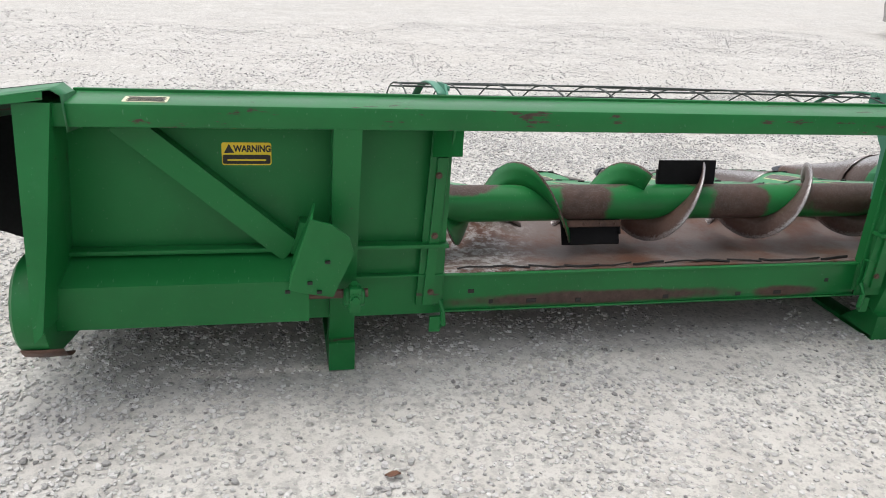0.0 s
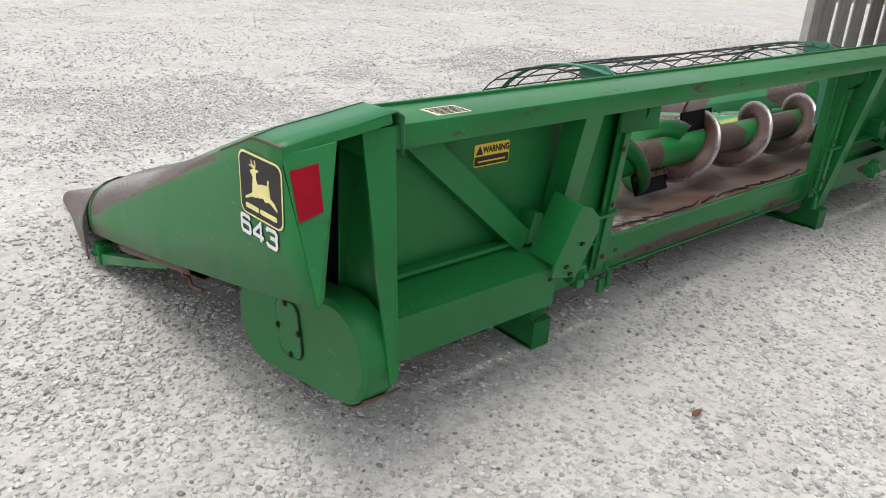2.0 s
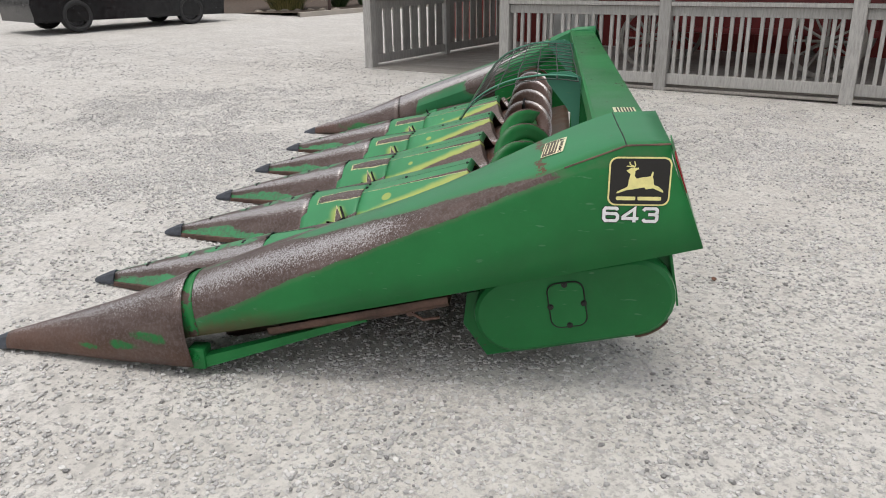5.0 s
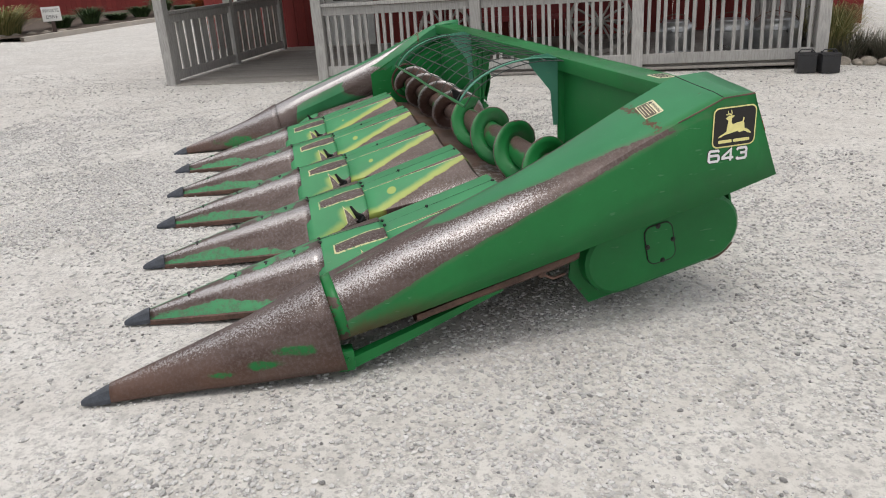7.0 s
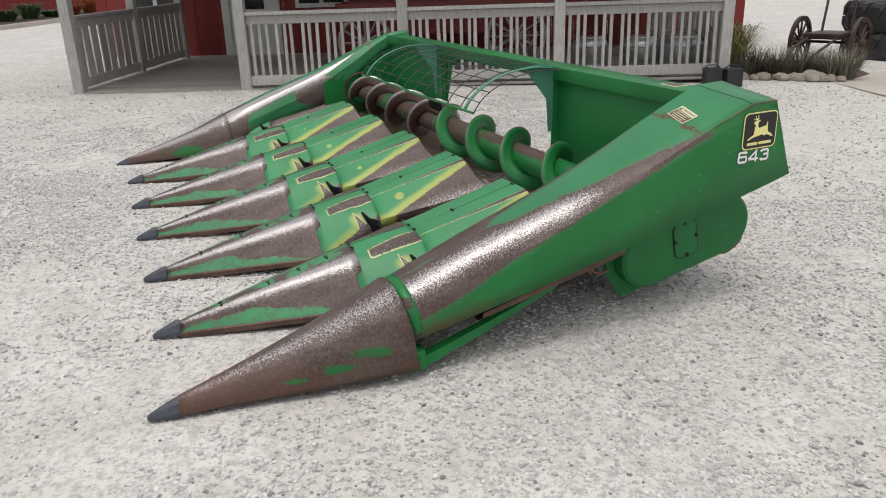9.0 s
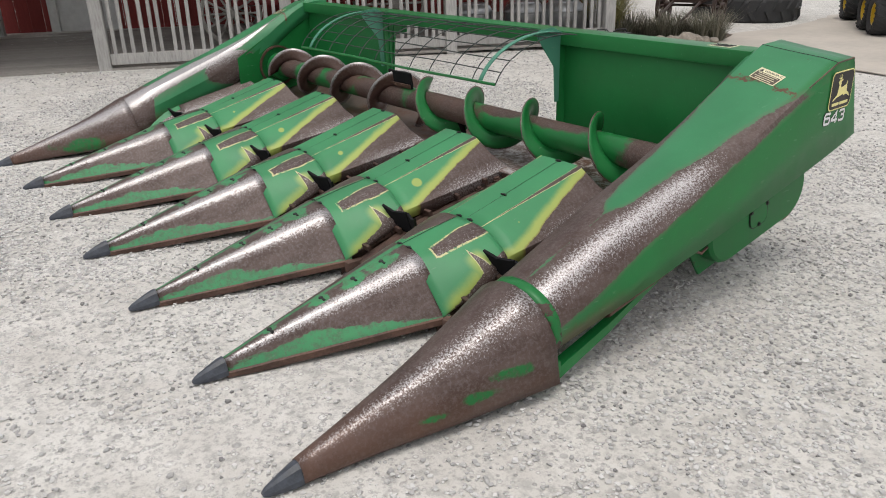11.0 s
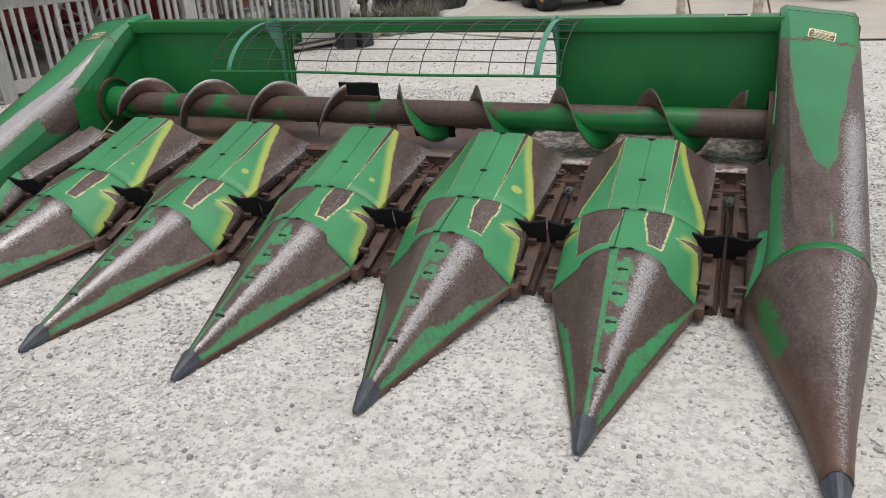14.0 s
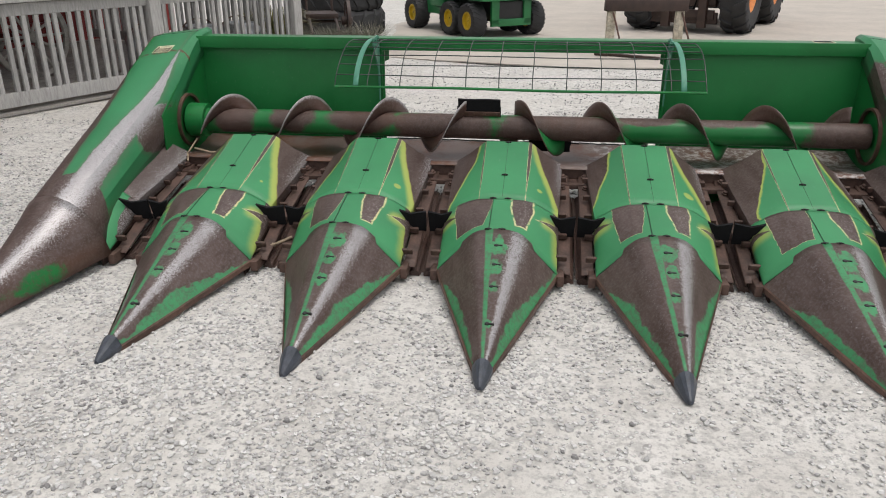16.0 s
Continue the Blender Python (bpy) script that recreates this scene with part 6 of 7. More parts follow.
bm = bmesh.new()
box(bm, (1.0, 4.53, 0.95), (1.50, 4.545, 1.95), 0.004, porch_m(0, 0))
part("pane", bm, M_DARK, leaf)
for u in (2.6, -0.55):
    win = thing("window_porch", "white framed window with dark panes", "window", kind="structure")
    bm = bmesh.new()
    box(bm, (u - 0.5, 4.50, 0.95), (u + 0.5, 4.56, 2.1), 0.01, porch_m(0, 0))
    part("window_frame", bm, M_TRIM, win)
    for q in (-0.23, 0.23):
        bm = bmesh.new()
        box(bm, (u + q - 0.19, 4.485, 1.03), (u + q + 0.19, 4.505, 2.02), 0.004, porch_m(0, 0))
        part("pane", bm, M_DARK, win)


# ---- things on the porch ----
M_WHEELW = simple("bleached_wheel_wood", (0.30, 0.28, 0.25), 0.8, var=0.3, scale=12)
M_WAGON = simple("dark_red_wagon_paint", (0.16, 0.015, 0.015), 0.5, var=0.3, scale=5)


def wagon_wheel(parent, r, m, mat=None, label="bleached wooden spoked wheel"):
    """A spoked wooden wheel with an iron tyre, in the xz plane."""
    n = 40
    mat = mat or M_WHEELW
    bm = bmesh.new()
    ring = lambda rr, y: [m @ Vector((rr * math.cos(2 * math.pi * k / n), y, rr * math.sin(2 * math.pi * k / n))) for k in range(n)]
    loft(bm, [ring(r, -0.025), ring(r, 0.025), ring(r - 0.055, 0.025), ring(r - 0.055, -0.025), ring(r, -0.025)], True)
    rim = part("wheel", bm, mat, parent, label)
    bm = bmesh.new()
    rod(bm, m @ Vector((0, -0.10, 0)), m @ Vector((0, 0.08, 0)), 0.07, 0.055, n=16, bevel=0.01)
    part("hub", bm, mat, rim)
    for k in range(12):
        a = 2 * math.pi * k / 12
        bm = bmesh.new()
        rod(bm, m @ Vector((0.06 * math.cos(a), 0, 0.06 * math.sin(a))), m @ Vector(((r - 0.05) * math.cos(a), 0, (r - 0.05) * math.sin(a))), 0.018, 0.014, n=8)
        part("spoke", bm, mat, rim)


wagon = thing("farm_wagon", "old red farm wagon with wooden spoked wheels", "wagon")
bm = bmesh.new()
box(bm, (3.3, 1.75, 0.62), (6.6, 2.75, 0.70), 0.01, porch_m(0, 0))
box(bm, (3.3, 1.75, 0.70), (6.6, 1.79, 1.10), 0.01, porch_m(0, 0))
box(bm, (3.3, 2.71, 0.70), (6.6, 2.75, 1.10), 0.01, porch_m(0, 0))
box(bm, (3.3, 1.75, 0.70), (3.34, 2.75, 1.10), 0.01, porch_m(0, 0))
box(bm, (6.56, 1.75, 0.70), (6.6, 2.75, 1.10), 0.01, porch_m(0, 0))
part("wagon_box", bm, M_WAGON, wagon)
bm = bmesh.new()
for u in (3.75, 6.05):
    rod(bm, porch_pt(u, 1.55, 0.52), porch_pt(u, 2.95, 0.52), 0.035, n=10)
    box(bm, (u - 0.06, 1.75, 0.52), (u + 0.06, 2.75, 0.62), 0.01, porch_m(0, 0))
part("axle", bm, M_WAGON, wagon)
for u, n, r in ((3.75, 1.58, 0.42), (6.05, 1.58, 0.46), (3.75, 2.92, 0.42), (6.05, 2.92, 0.46)):
    wagon_wheel(wagon, r, porch_m(u, n, 0.115 + r))


def lathe(bm, prof, m, n=28):
    rows = [[m @ Vector((r * math.cos(2 * math.pi * k / n), r * math.sin(2 * math.pi * k / n), z)) for k in range(n)] for r, z in prof]
    vs = loft(bm, rows, True)
    bm.faces.new(vs[0][::-1])
    bm.faces.new(vs[-1])
    return bm


for u, n, r in ((7.05, 0.85, 0.25), (7.75, 0.75, 0.28), (8.28, 0.62, 0.30)):
    can = thing("steel_can", "shiny galvanised steel can standing on the porch", "can", "galvanised cans on the porch")
    bm = bmesh.new()
    lathe(bm, [(r * 0.92, 0), (r, 0.02), (r * 1.01, 0.10), (r * 0.985, 0.11), (r * 1.0, 0.12), (r * 1.0, 0.34), (r * 1.03, 0.35), (r * 1.03, 0.37), (r * 0.90, 0.43), (r * 0.72, 0.46), (r * 0.70, 0.48)], porch_m(u, n, 0.118))
    body = part("can_body", bm, M_GALV, can)
    bm = bmesh.new()
    p = porch_m(u, n, 0.118)
    pipe(bm, [p @ Vector((r * 1.02 * math.cos(a), 0.02, 0.36 + 0.20 * math.sin(a))) for a in [math.pi * k / 10 for k in range(11)]], 0.008)
    part("bail", bm, M_STEEL, can)

for k in range(2):
    p = porch_pt(8.45 + 0.24 * k, -0.33 - 0.05 * k)
    b = thing("battery", "black plastic battery case with a carry strap", "battery", "batteries by the fence", at=(p.x, p.y, ground_z(p.x, p.y)), rz=FA + 8 * k)
    bm = bmesh.new()
    box(bm, (-0.105, -0.09, 0), (0.105, 0.09, 0.20), 0.008)
    part("case", bm, M_PLAST, b)
    bm = bmesh.new()
    box(bm, (-0.110, -0.095, 0.20), (0.110, 0.095, 0.225), 0.006)
    for q in (-0.07, 0.07):
        rod(bm, (q, 0.05, 0.22), (q, 0.05, 0.245), 0.012, n=10)
    part("lid", bm, M_PLAST, b)
    bm = bmesh.new()
    pipe(bm, [(-0.10, 0, 0.22), (-0.06, 0.0, 0.265), (0.06, 0.0, 0.265), (0.10, 0, 0.22)], 0.008)
    part("strap", bm, M_PLAST, b)


# ---- planting bed with stones, beside the porch end ----
def blade_clump(name, x, y, z, n, h, spread_r, mat, label, seed, w=0.010, droop=0.5, cat="shrub"):
    rng = random.Random(seed)
    bm = bmesh.new()
    for k in range(n):
        a = rng.uniform(0, 6.283)
        r0 = spread_r * 0.35 * math.sqrt(rng.random())
        hh = h * rng.uniform(0.55, 1.05)
        out = spread_r * rng.uniform(0.3, 1.0)
        p0 = Vector((x + r0 * math.cos(a), y + r0 * math.sin(a), z))
        d = Vector((math.cos(a + rng.uniform(-0.4, 0.4)), math.sin(a + rng.uniform(-0.4, 0.4)), 0))
        side_v = Vector((-d.y, d.x, 0)) * w * rng.uniform(0.6, 1.3)
        rows = []
        for t in (0, 0.35, 0.7, 1.0):
            c = p0 + d * out * t ** 1.6 + Vector((0, 0, hh * (t - droop * 0.55 * t ** 3)))
            rows.append([c - side_v * (1 - t * 0.9), c + side_v * (1 - t * 0.9)])
        loft(bm, rows)
    holder = thing(name, label, cat)
    part("leaves", bm, mat, holder)
    return holder


def leafy(name, a, b):
    m = Mat(name, 0.65)
    m.color(m.mix(m.ramp(m.island(), 0, 1), a, b))
    m.b.inputs["Subsurface Weight"].default_value = 0.0
    return m.m


M_GRASS = leafy("dry_ornamental_grass", (0.10, 0.12, 0.03), (0.36, 0.31, 0.13))
M_LAV = leafy("grey_green_twigs", (0.08, 0.085, 0.05), (0.26, 0.24, 0.19))
M_BUSH = leafy("dark_green_leaves", (0.02, 0.05, 0.015), (0.07, 0.12, 0.04))
M_BUSHR = leafy("red_leaves", (0.14, 0.03, 0.01), (0.35, 0.09, 0.02))
M_SOIL = simple("dark_mulch", (0.075, 0.055, 0.040), 0.95, var=0.5, scale=20, bump=0.8, bscale=45)


def mulch_bed(outline, z):
    """A low mounded bed of mulch inside an outline."""
    c = sum((Vector((x, y, 0)) for x, y in outline), Vector()) / len(outline)
    bm = bmesh.new()
    rows = []
    for k in range(7):
        t = 1 - k / 6.5
        rows.append([c + (Vector((x, y, 0)) - c) * t + Vector((0, 0, z + 0.06 * (1 - t ** 3) + 0.02 * noise.noise((x * 3, y * 3, k * 0.8)))) for x, y in outline])
    vs = loft(bm, rows, True)
    bm.faces.new(vs[-1])
    return tagged(part("mulch_bed", bm, M_SOIL, None), "dark brown mulch in a planting bed", "planting bed", kind="structure")


mulch_bed([(3.25, -4.95), (2.75, -5.45), (2.25, -6.0), (2.5, -6.9), (3.4, -7.6), (4.6, -7.4), (5.2, -6.4), (4.4, -5.4)], 0.02)
mulch_bed([(17.7, 7.95), (20.6, 6.25), (25.1, 4.2), (30.6, 1.7), (36.0, -0.8), (38.0, 0.5), (33.2, 8.0), (27.6, 17.5), (21.0, 14.0), (17.5, 10.5)], 0.35)
for k in range(9):
    t = k / 8
    x, y = 3.35 - 0.85 * t + 0.25 * math.sin(k * 2.3), -5.55 - 0.75 * t + 0.18 * math.cos(k * 1.7)
    blade_clump("lavender_bush", x, y, 0.03, 230, 0.42 + 0.06 * math.sin(k), 0.36, M_LAV, "low grey-green twiggy bush in a stone-edged bed", 30 + k, 0.006, 0.2)
blade_clump("ornamental_grass", 3.62, -5.28, 0.03, 700, 1.35, 0.62, M_GRASS, "tall clump of yellowing ornamental grass", 77, 0.008, 1.0)
random.seed(4)
for k in range(15):
    t = k / 14
    x, y = 3.20 - 0.95 * t + random.uniform(-0.05, 0.05), -5.00 - 0.98 * t + random.uniform(-0.06, 0.06)
    r = random.uniform(0.05, 0.095) * (1.3 if k in (9, 10) else 1)
    bm = bmesh.new()
    bmesh.ops.create_icosphere(bm, subdivisions=2, radius=1)
    for v in bm.verts:
        d = 1 + 0.30 * noise.noise(v.co * 1.1 + Vector((k * 5.1, 0, 0)))
        v.co = Vector((v.co.x * r * 1.2 * d, v.co.y * r * d, v.co.z * r * 0.75 * d))
    st = part("field_stone", bm, M_ROCK, None)
    st.location = (x, y, 0.03 + r * 0.45)
    tagged(st, "rounded tan field stone edging the planting bed", "stone", "stones edging the bed")

# ---- concrete drive along the side ----
bm = bmesh.new()
plate(bm, [(2.55, -5.98, 0.012), (1.4, -5.55, 0.012), (-0.6, -5.05, 0.012), (-14, -6.2, 0.012), (-30, -9, 0.012), (-30, -60, 0.012), (40, -60, 0.012), (16, -14, 0.012), (6.6, -6.4, 0.012), (4.4, -6.6, 0.012)], (0, 0, 0.012))
tagged(part("pavement", bm, M_CONC, None, smooth=False), "tan dusty concrete drive", "pavement", kind="structure")
M_TYRE = simple("dusty_tyre_rubber", (0.030, 0.030, 0.031), 0.75, var=0.35, scale=6, bump=0.3)


def tyre_rows(r, w, hole, n=48):
    prof = [(hole, -w * 0.38), (hole + 0.02, -w * 0.46), (r * 0.78, -w * 0.52), (r * 0.93, -w * 0.48), (r * 0.965, -w * 0.36), (r * 0.965, w * 0.36), (r * 0.93, w * 0.48), (r * 0.78, w * 0.52), (hole + 0.02, w * 0.46), (hole, w * 0.38)]
    return [[(rr * math.cos(2 * math.pi * k / n), rr * math.sin(2 * math.pi * k / n), z) for k in range(n)] for rr, z in prof]


def tyre(name, parent, m, r, w, hole, lugs, lug_h, mat, label="", slant=0.55):
    """A tyre about its local z axis, with slanted lugs."""
    bm = bmesh.new()
    rows = tyre_rows(r, w, hole)
    loft(bm, [[m @ Vector(p) for p in row] for row in rows + rows[:1]], True)
    for k in range(lugs):
        for s in (-1, 1):
            a0 = 2 * math.pi * (k + (0.5 if s > 0 else 0)) / lugs
            pts = []
            for z, rr in ((0.03 * w * s, r * 0.965), (0.30 * w * s, r * 0.965), (0.50 * w * s, r * 0.90), (0.53 * w * s, r * 0.80)):
                a = a0 + slant * abs(z) / r
                pts.append((a, rr, z))
            t = 0.30 * math.pi / lugs
            lo = [[m @ Vector((rr * math.cos(a + q), rr * math.sin(a + q), z)) for a, rr, z in pts] for q in (-t, t)]
            hi = [[m @ Vector(((rr + lug_h) * math.cos(a + q), (rr + lug_h) * math.sin(a + q), z + (0.012 * s if i > 1 else 0))) for i, (a, rr, z) in enumerate(pts)] for q in (-t * 0.75, t * 0.75)]
            loft(bm, [lo[0], hi[0], hi[1], lo[1]])
    return part(name, bm, mat, parent, label, angle=30)


for k in range(2):
    st = thing("tractor_tyre", "large black lugged tractor tyre lying flat in a stack", "tyre", "stack of tractor tyres", at=(3.58 + 0.03 * k, -8.80, 0.225 + 0.44 * k), rz=20 * k)
    tyre("tyre_casing", st, Matrix(), 0.86, 0.42, 0.48, 20, 0.035, M_TYRE)

# ---- green utility vehicle ----
M_UTV = simple("utility_green_paint", (0.02, 0.17, 0.055), 0.35, var=0.15, scale=3)
M_RIMY = simple("yellow_rim", (0.55, 0.38, 0.02), 0.4, var=0.12)
utv = thing("utility_vehicle", "green six-wheeled utility vehicle with yellow rims, parked", "utility vehicle", at=(1.15, -9.25, 0.02), rz=127)


def wheel(parent, x, y, r, w, rim_mat, lugs=22, lug_h=0.010, rim_r=0.5, z=None):
    s = 1 if y > 0 else -1
    m = pose(x, y, r if z is None else z, 90, 0, 0)
    t = tyre("wheel", parent, m, r, w, r * rim_r, lugs, lug_h, M_TYRE)
    bm = bmesh.new()
    prof = [(r * rim_r + 0.01, -w * 0.40), (r * rim_r + 0.01, w * 0.40), (r * rim_r - 0.015, w * 0.40), (r * rim_r * 0.85, w * 0.22), (r * rim_r * 0.45, w * 0.20), (r * rim_r * 0.35, w * 0.30), (0.012, w * 0.30)]
    n = 24
    for sg in (1, -1):
        loft(bm, [[m @ Vector((rr * math.cos(2 * math.pi * k / n), rr * math.sin(2 * math.pi * k / n), z * sg)) for k in range(n)] for rr, z in prof], True)
    part("rim", bm, rim_mat, t)
    return t


# the vehicle's nose points along -x
for x, y in ((-1.10, -0.58), (-1.10, 0.58), (0.30, -0.60), (0.30, 0.60), (0.93, -0.60), (0.93, 0.60)):
    wheel(utv, x, y, 0.29, 0.26, M_RIMY)
bm = bmesh.new()
plate(bm, [(-1.55, -0.5, 0.35), (-1.60, -0.5, 0.55), (-1.45, -0.5, 0.95), (-0.75, -0.5, 1.05), (-0.70, -0.5, 0.45), (-0.05, -0.5, 0.38), (-0.05, -0.5, 0.30), (-0.80, -0.5, 0.30), (-0.85, -0.5, 0.55), (-1.05, -0.5, 0.64), (-1.30, -0.5, 0.58)], (0, 1.0, 0))
part("front_body", bm, M_UTV, utv, smooth=False)
bm = bmesh.new()
box(bm, (-0.55, -0.60, 0.45), (-0.05, 0.60, 0.75), 0.03)
part("seat_base", bm, M_UTV, utv)
bm = bmesh.new()
box(bm, (-0.50, -0.55, 0.75), (-0.05, 0.55, 0.88), 0.04)
part("seat", bm, M_PLAST, utv)
bm = bmesh.new()
box(bm, (0.0, -0.66, 0.62), (1.35, 0.66, 0.67), 0.01)
for y in (-0.66, 0.63):
    box(bm, (0.0, y, 0.67), (1.35, y + 0.03, 0.98), 0.008)
box(bm, (1.32, -0.66, 0.67), (1.35, 0.66, 0.98), 0.008)
box(bm, (0.0, -0.66, 0.67), (0.03, 0.66, 1.05), 0.008)
part("cargo_box", bm, M_UTV, utv, "green dump box")
bm = bmesh.new()
box(bm, (-0.1, -0.38, 0.28), (1.2, 0.38, 0.60), 0.02)
part("engine_bay", bm, M_PLAST, utv)
bm = bmesh.new()
box(bm, (1.18, -0.40, 0.22), (1.24, -0.25, 0.62), 0.01)
box(bm, (1.18, 0.25, 0.22), (1.24, 0.40, 0.62), 0.01)
box(bm, (1.18, -0.40, 0.20), (1.24, 0.40, 0.32), 0.01)
part("rear_frame", bm, M_UTV, utv)
bm = bmesh.new()
pipe(bm, [(-0.9, -0.25, 0.95), (-0.75, -0.25, 1.15)], 0.015)
pipe(bm, [(-0.75 + 0.10 * math.sin(a), -0.25 + 0.17 * math.cos(a), 1.15 + 0.10 * math.sin(a)) for a in [2 * math.pi * k / 16 for k in range(17)]], 0.012)
part("steering_wheel", bm, M_PLAST, utv)

# ---- yellow loader with a plate carrier in front ----
M_LOADER = simple("worn_yellow_paint", (0.45, 0.24, 0.03), 0.5, var=0.3, scale=5)
M_ORANGE = simple("orange_rim", (0.60, 0.20, 0.03), 0.45, var=0.2)
M_PEEL = simple("peeling_cream_paint", (0.50, 0.45, 0.35), 0.7, var=0.45, scale=14)
M_BROWN = simple("dark_brown_steel", (0.045, 0.026, 0.020), 0.5, var=0.35)
loader = thing("wheel_loader", "worn yellow loader with large lugged tyres and orange rims", "loader", at=(-2.95, -10.1, 0.02), rz=65)
for x, y in ((0.35, 0.85), (0.35, -0.85), (-1.75, 0.85), (-1.75, -0.85)):
    wheel(loader, x, y, 0.72, 0.44, M_ORANGE, 18, 0.040, 0.50)
bm = bmesh.new()
box(bm, (-2.4, -0.5, 0.45), (0.7, 0.5, 1.1), 0.04)
box(bm, (-2.4, -0.45, 1.1), (-0.9, 0.45, 1.7), 0.05)
part("chassis", bm, M_BROWN, loader)
bm = bmesh.new()
box(bm, (0.15, -0.62, 0.42), (0.58, 0.62, 0.92), 0.05)
rod(bm, (0.35, -0.85, 0.70), (0.35, 0.85, 0.70), 0.14, n=18)
part("axle_housing", bm, M_PLAST, loader)
bm = bmesh.new()
box(bm, (0.58, -0.42, 0.55), (0.66, -0.05, 1.05), 0.02)
part("side_panel", bm, M_LOADER, loader, "worn yellow panel")
bm = bmesh.new()
box(bm, (0.66, -0.70, 0.16), (0.74, 0.55, 0.36), 0.02)
part("carriage", bm, M_BROWN, loader)
bm = bmesh.new()
box(bm, (-0.8, -0.5, 1.1), (0.3, 0.5, 2.2), 0.05)
part("cab", bm, M_LOADER, loader)
bm = bmesh.new()
for y in (-0.32, 0.32):
    box(bm, (0.75, y - 0.07, 0.10), (0.90, y + 0.07, 2.3), 0.01)
box(bm, (0.70, -0.5, 0.25), (0.78, 0.5, 0.40), 0.01)
part("mast", bm, M_BROWN, loader)
bm = bmesh.new()
for y in (-0.25, 0.12):
    pipe(bm, [(0.72, y, 1.2), (0.80, y + 0.1, 0.7), (0.70, y, 0.4)], 0.022, 8)
part("hydraulic_hose", bm, M_BLACK, loader)

rack = thing("steel_trestle", "dark brown steel channel on peeling cream posts", "trestle", at=(-1.62, -6.75, 0.0), rz=6)
bm = bmesh.new()
box(bm, (-0.60, -0.08, 0.60), (0.60, 0.08, 0.76), 0.008)
part("channel", bm, M_BROWN, rack)
for x in (-0.50, 0.50):
    bm = bmesh.new()
    box(bm, (x - 0.06, -0.05, 0.0), (x + 0.06, 0.05, 0.60), 0.006)
    leg = part("leg", bm, M_PEEL, rack, "peeling cream post")
    bm = bmesh.new()
    pipe(bm, [(x - 0.02, 0.05, 0.58), (x - 0.16, 0.28, 0.02)], 0.014)
    part("brace", bm, M_STEEL, leg)
hitch = thing("drawbar", "rusty steel drawbar lying on the ground", "drawbar", at=(-1.35, -6.05, 0.03), rz=-28)
bm = bmesh.new()
box(bm, (-0.45, -0.04, 0.0), (0.45, 0.04, 0.035), 0.006)
box(bm, (0.28, -0.10, 0.0), (0.48, 0.10, 0.05), 0.01)
part("bar", bm, M_BROWN, hitch)

# ---- antique cart by the planting bed ----
cart = thing("antique_cart", "rusty antique two-wheeled cart frame", "cart", at=(3.35, -6.95, 0.03), rz=20)
for x in (-0.42, 0.42):
    wagon_wheel(cart, 0.36, pose(x, 0, 0.36, 0, 0, 90), M_BROWN, "dark iron spoked wheel")
bm = bmesh.new()
rod(bm, (-0.45, 0, 0.36), (0.45, 0, 0.36), 0.02, n=10)
box(bm, (-0.25, -0.3, 0.42), (0.25, 0.3, 0.50), 0.01)
for x in (-0.2, 0.2):
    pipe(bm, [(x, 0.2, 0.45), (x, 0.9, 0.30), (x * 0.3, 1.2, 0.12)], 0.02, 8)
    pipe(bm, [(x, -0.2, 0.45), (x, -0.3, 0.95)], 0.02, 8)
part("cart_frame", bm, M_BROWN, cart)

# ---- barn, sign and planting on the far side of the lane ----
barn = thing("barn", "large red board-sided barn across the lane", "barn")
for k in range(150):
    t = k * 0.22
    stick(barn, "board", CACHE, (0.215, 0.04, 4.5), pose(26.0 + 4.2 * t / 8.5, 12.8 - 7.3 * t / 8.5 + 8, 0.15, 0, 0, -60), M_BARN)
bm = bmesh.new()
box(bm, (-1.4, -0.03, 1.0), (1.4, 0.03, 2.2), 0.01, pose(25.3, 14.5, 0.1, 0, 0, -60))
sg = part("barn_sign", bm, M_TRIM, barn, "white painted sign board")
bm = bmesh.new()
for z, w in ((1.25, 1.0), (1.55, 1.15), (1.9, 0.9)):
    box(bm, (-w, -0.05, z), (w, -0.032, z + 0.12), 0.002, pose(25.3, 14.5, 0.1, 0, 0, -60))
part("text_bar", bm, M_INK, sg)
bm = bmesh.new()
rows = []
for k in range(14):
    t = k / 13
    x, y = 17.3 + 13.0 * t, 7.6 - 6.3 * t
    rows.append([(x + 0.05, y + 0.1, 0.20), (x + 0.05, y + 0.1, 0.36), (x + 0.2, y + 0.22, 0.36), (x + 0.2, y + 0.22, 0.20)])
loft(bm, rows)
tagged(part("kerb", bm, M_CONC, None), "low concrete kerb along the planting strip", "kerb", kind="structure")
blade_clump("ornamental_grass", 19.2, 8.7, 0.2, 700, 1.7, 1.3, M_GRASS, "large clump of yellowing ornamental grass by the lane", 5, 0.022, 0.9)
for k in range(9):
    x, y = 20.6 + k * 1.15, 7.4 - k * 0.62
    blade_clump("shrub", x, y, 0.36, 520, 0.62 + 0.25 * math.sin(k * 2.1), 0.60, M_BUSHR if k in (6, 7) else M_BUSH, "dark green leafy shrub in the planting strip" if k not in (6, 7) else "red-leaved shrub in the planting strip", 60 + k, 0.020, 0.7)
sign = thing("lane_sign", "small white sign on a dark post beside stones", "sign", at=(18.9, 7.25, 0.23), rz=-75)
bm = bmesh.new()
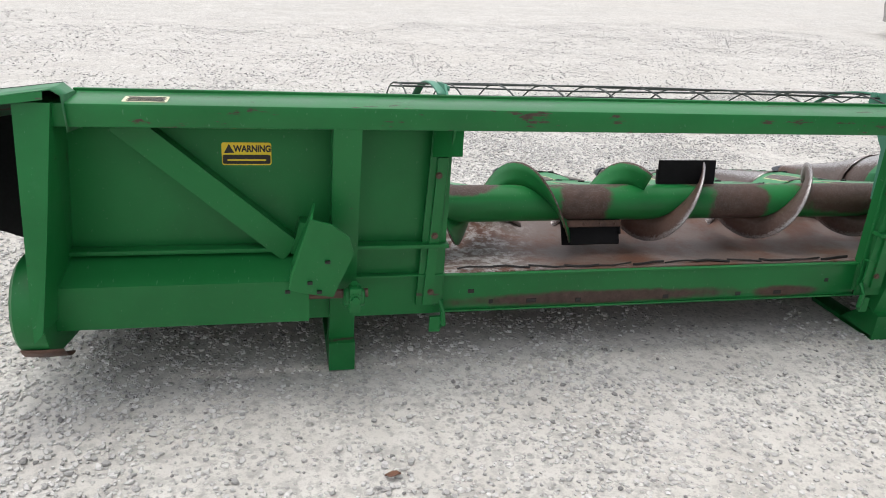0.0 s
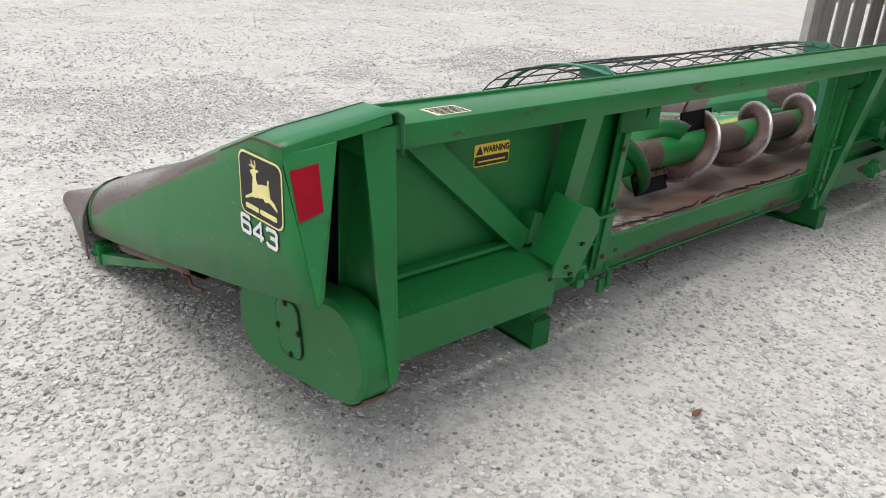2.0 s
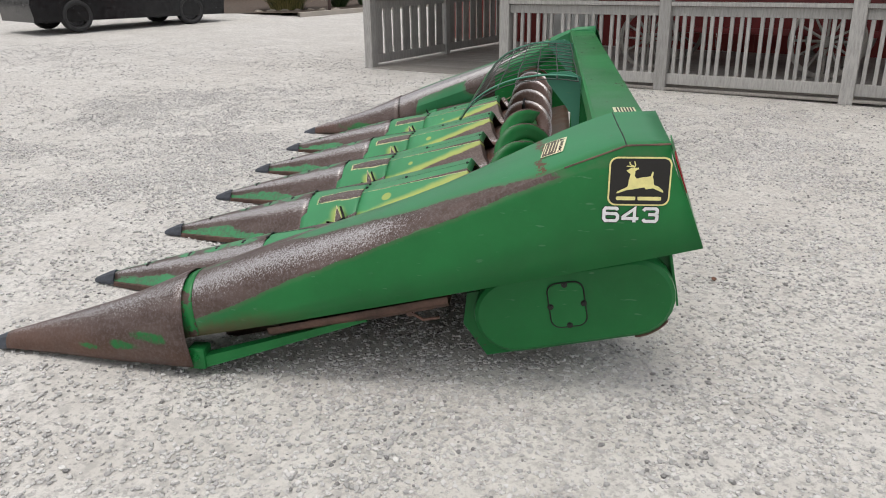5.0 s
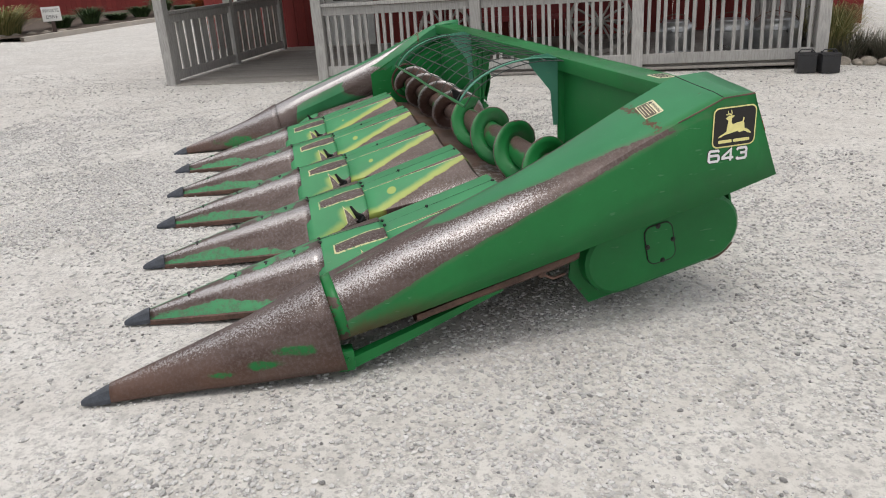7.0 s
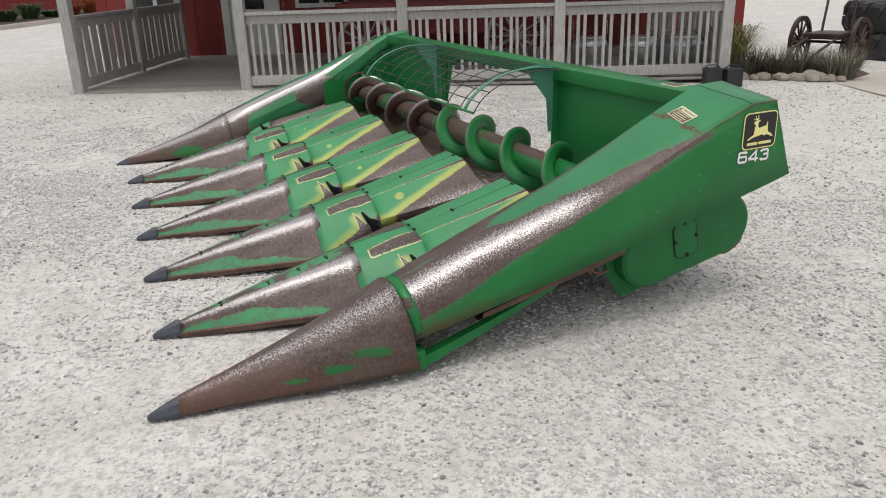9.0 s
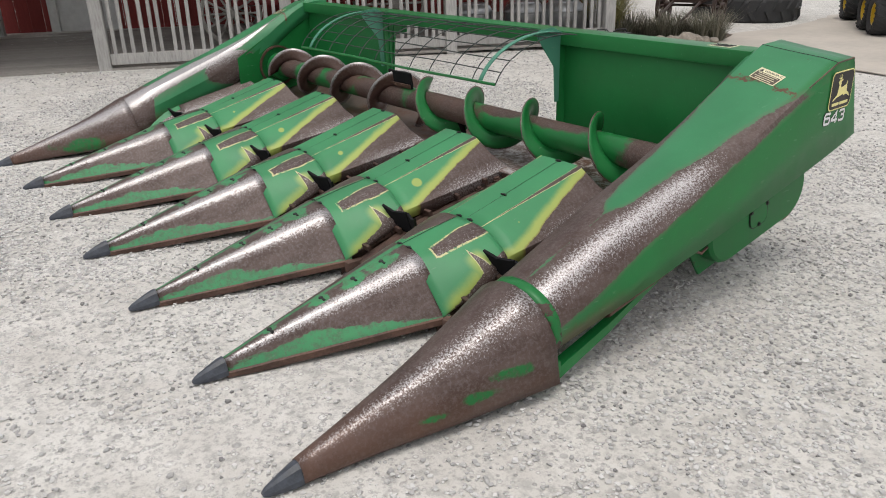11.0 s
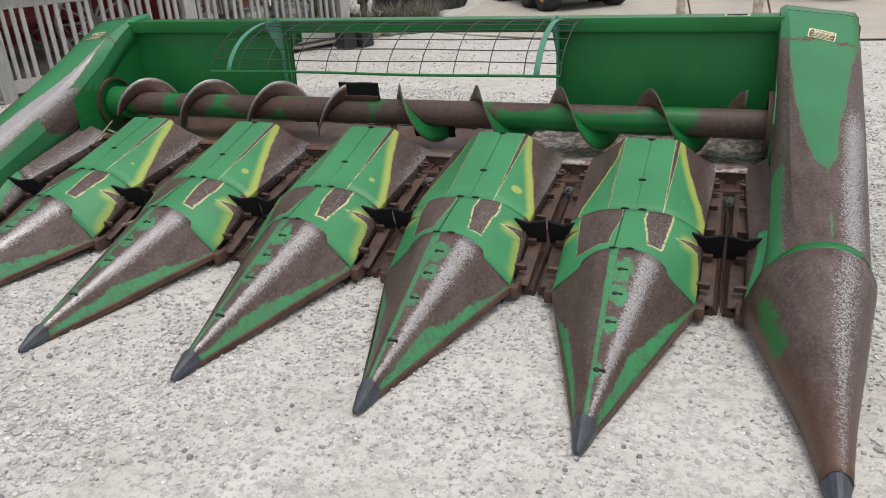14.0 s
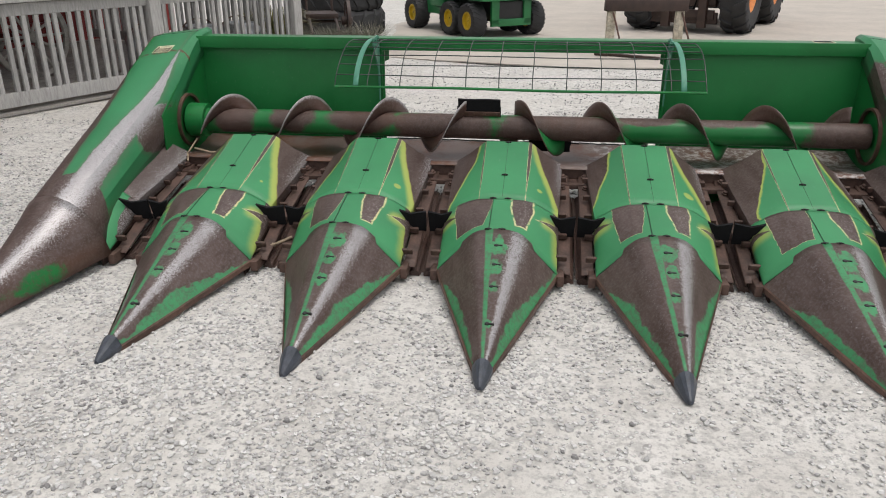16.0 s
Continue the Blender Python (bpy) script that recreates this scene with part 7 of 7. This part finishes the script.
box(bm, (-0.05, -0.03, 0), (0.05, 0.03, 0.62), 0.006)
part("sign_post", bm, M_BROWN, sign)
bm = bmesh.new()
box(bm, (-0.24, -0.055, 0.42), (0.24, -0.032, 0.80), 0.004)
brd = part("sign_board", bm, M_TRIM, sign, "white board with black lettering")
for k, wd in enumerate(("PRIVATE", "DRIVE")):
    text_mesh(wd, 0.13, M_INK, "lettering", brd, Matrix(((1, 0, 0, 0), (0, 0, -1, -0.058), (0, 1, 0, 0.69 - 0.16 * k), (0, 0, 0, 1))), 0.85)
for k in range(7):
    bm = bmesh.new()
    bmesh.ops.create_icosphere(bm, subdivisions=2, radius=0.17)
    for v in bm.verts:
        v.co = v.co * (1 + 0.3 * noise.noise(v.co * 7 + Vector((k, 0, 3))))
        v.co.z *= 0.65
    st = part("field_stone", bm, M_ROCK, None)
    st.location = (18.3 + 0.15 * k, 9.3 - 0.36 * k, 0.30)
    tagged(st, "rounded tan field stone by the lane sign", "stone", "stones by the sign")

# ---- black car parked far behind ----
M_CAR = simple("black_car_paint", (0.012, 0.012, 0.013), 0.2, var=0.2)
M_RIMB = simple("dark_alloy_rim", (0.04, 0.04, 0.042), 0.3, 0.6, var=0.2)
car = thing("car", "black estate car parked on the gravel", "car", at=(13.15, 10.87, 0.28), rz=-33.7)
prof = [(-2.35, 0.35), (-2.40, 0.62), (-2.30, 0.95), (-1.9, 1.02), (-1.45, 1.50), (-0.6, 1.62), (0.4, 1.58), (1.1, 1.05), (2.1, 0.90), (2.38, 0.62), (2.35, 0.32)]
bm = bmesh.new()
hull = loft(bm, [[(x, y * (1 - 0.12 * max(0, z - 0.9)), z) for x, z in prof] + [(2.35, y, 0.22), (-2.35, y, 0.25)] for y in (-0.90, -0.86, 0.86, 0.90)], True)
bm.faces.new(hull[0])
bm.faces.new(hull[-1][::-1])
part("car_body", bm, M_CAR, car)
for x in (-1.40, 1.42):
    for y in (-0.80, 0.80):
        wheel(car, x, y, 0.35, 0.24, M_RIMB, 30, 0.004, 0.68)
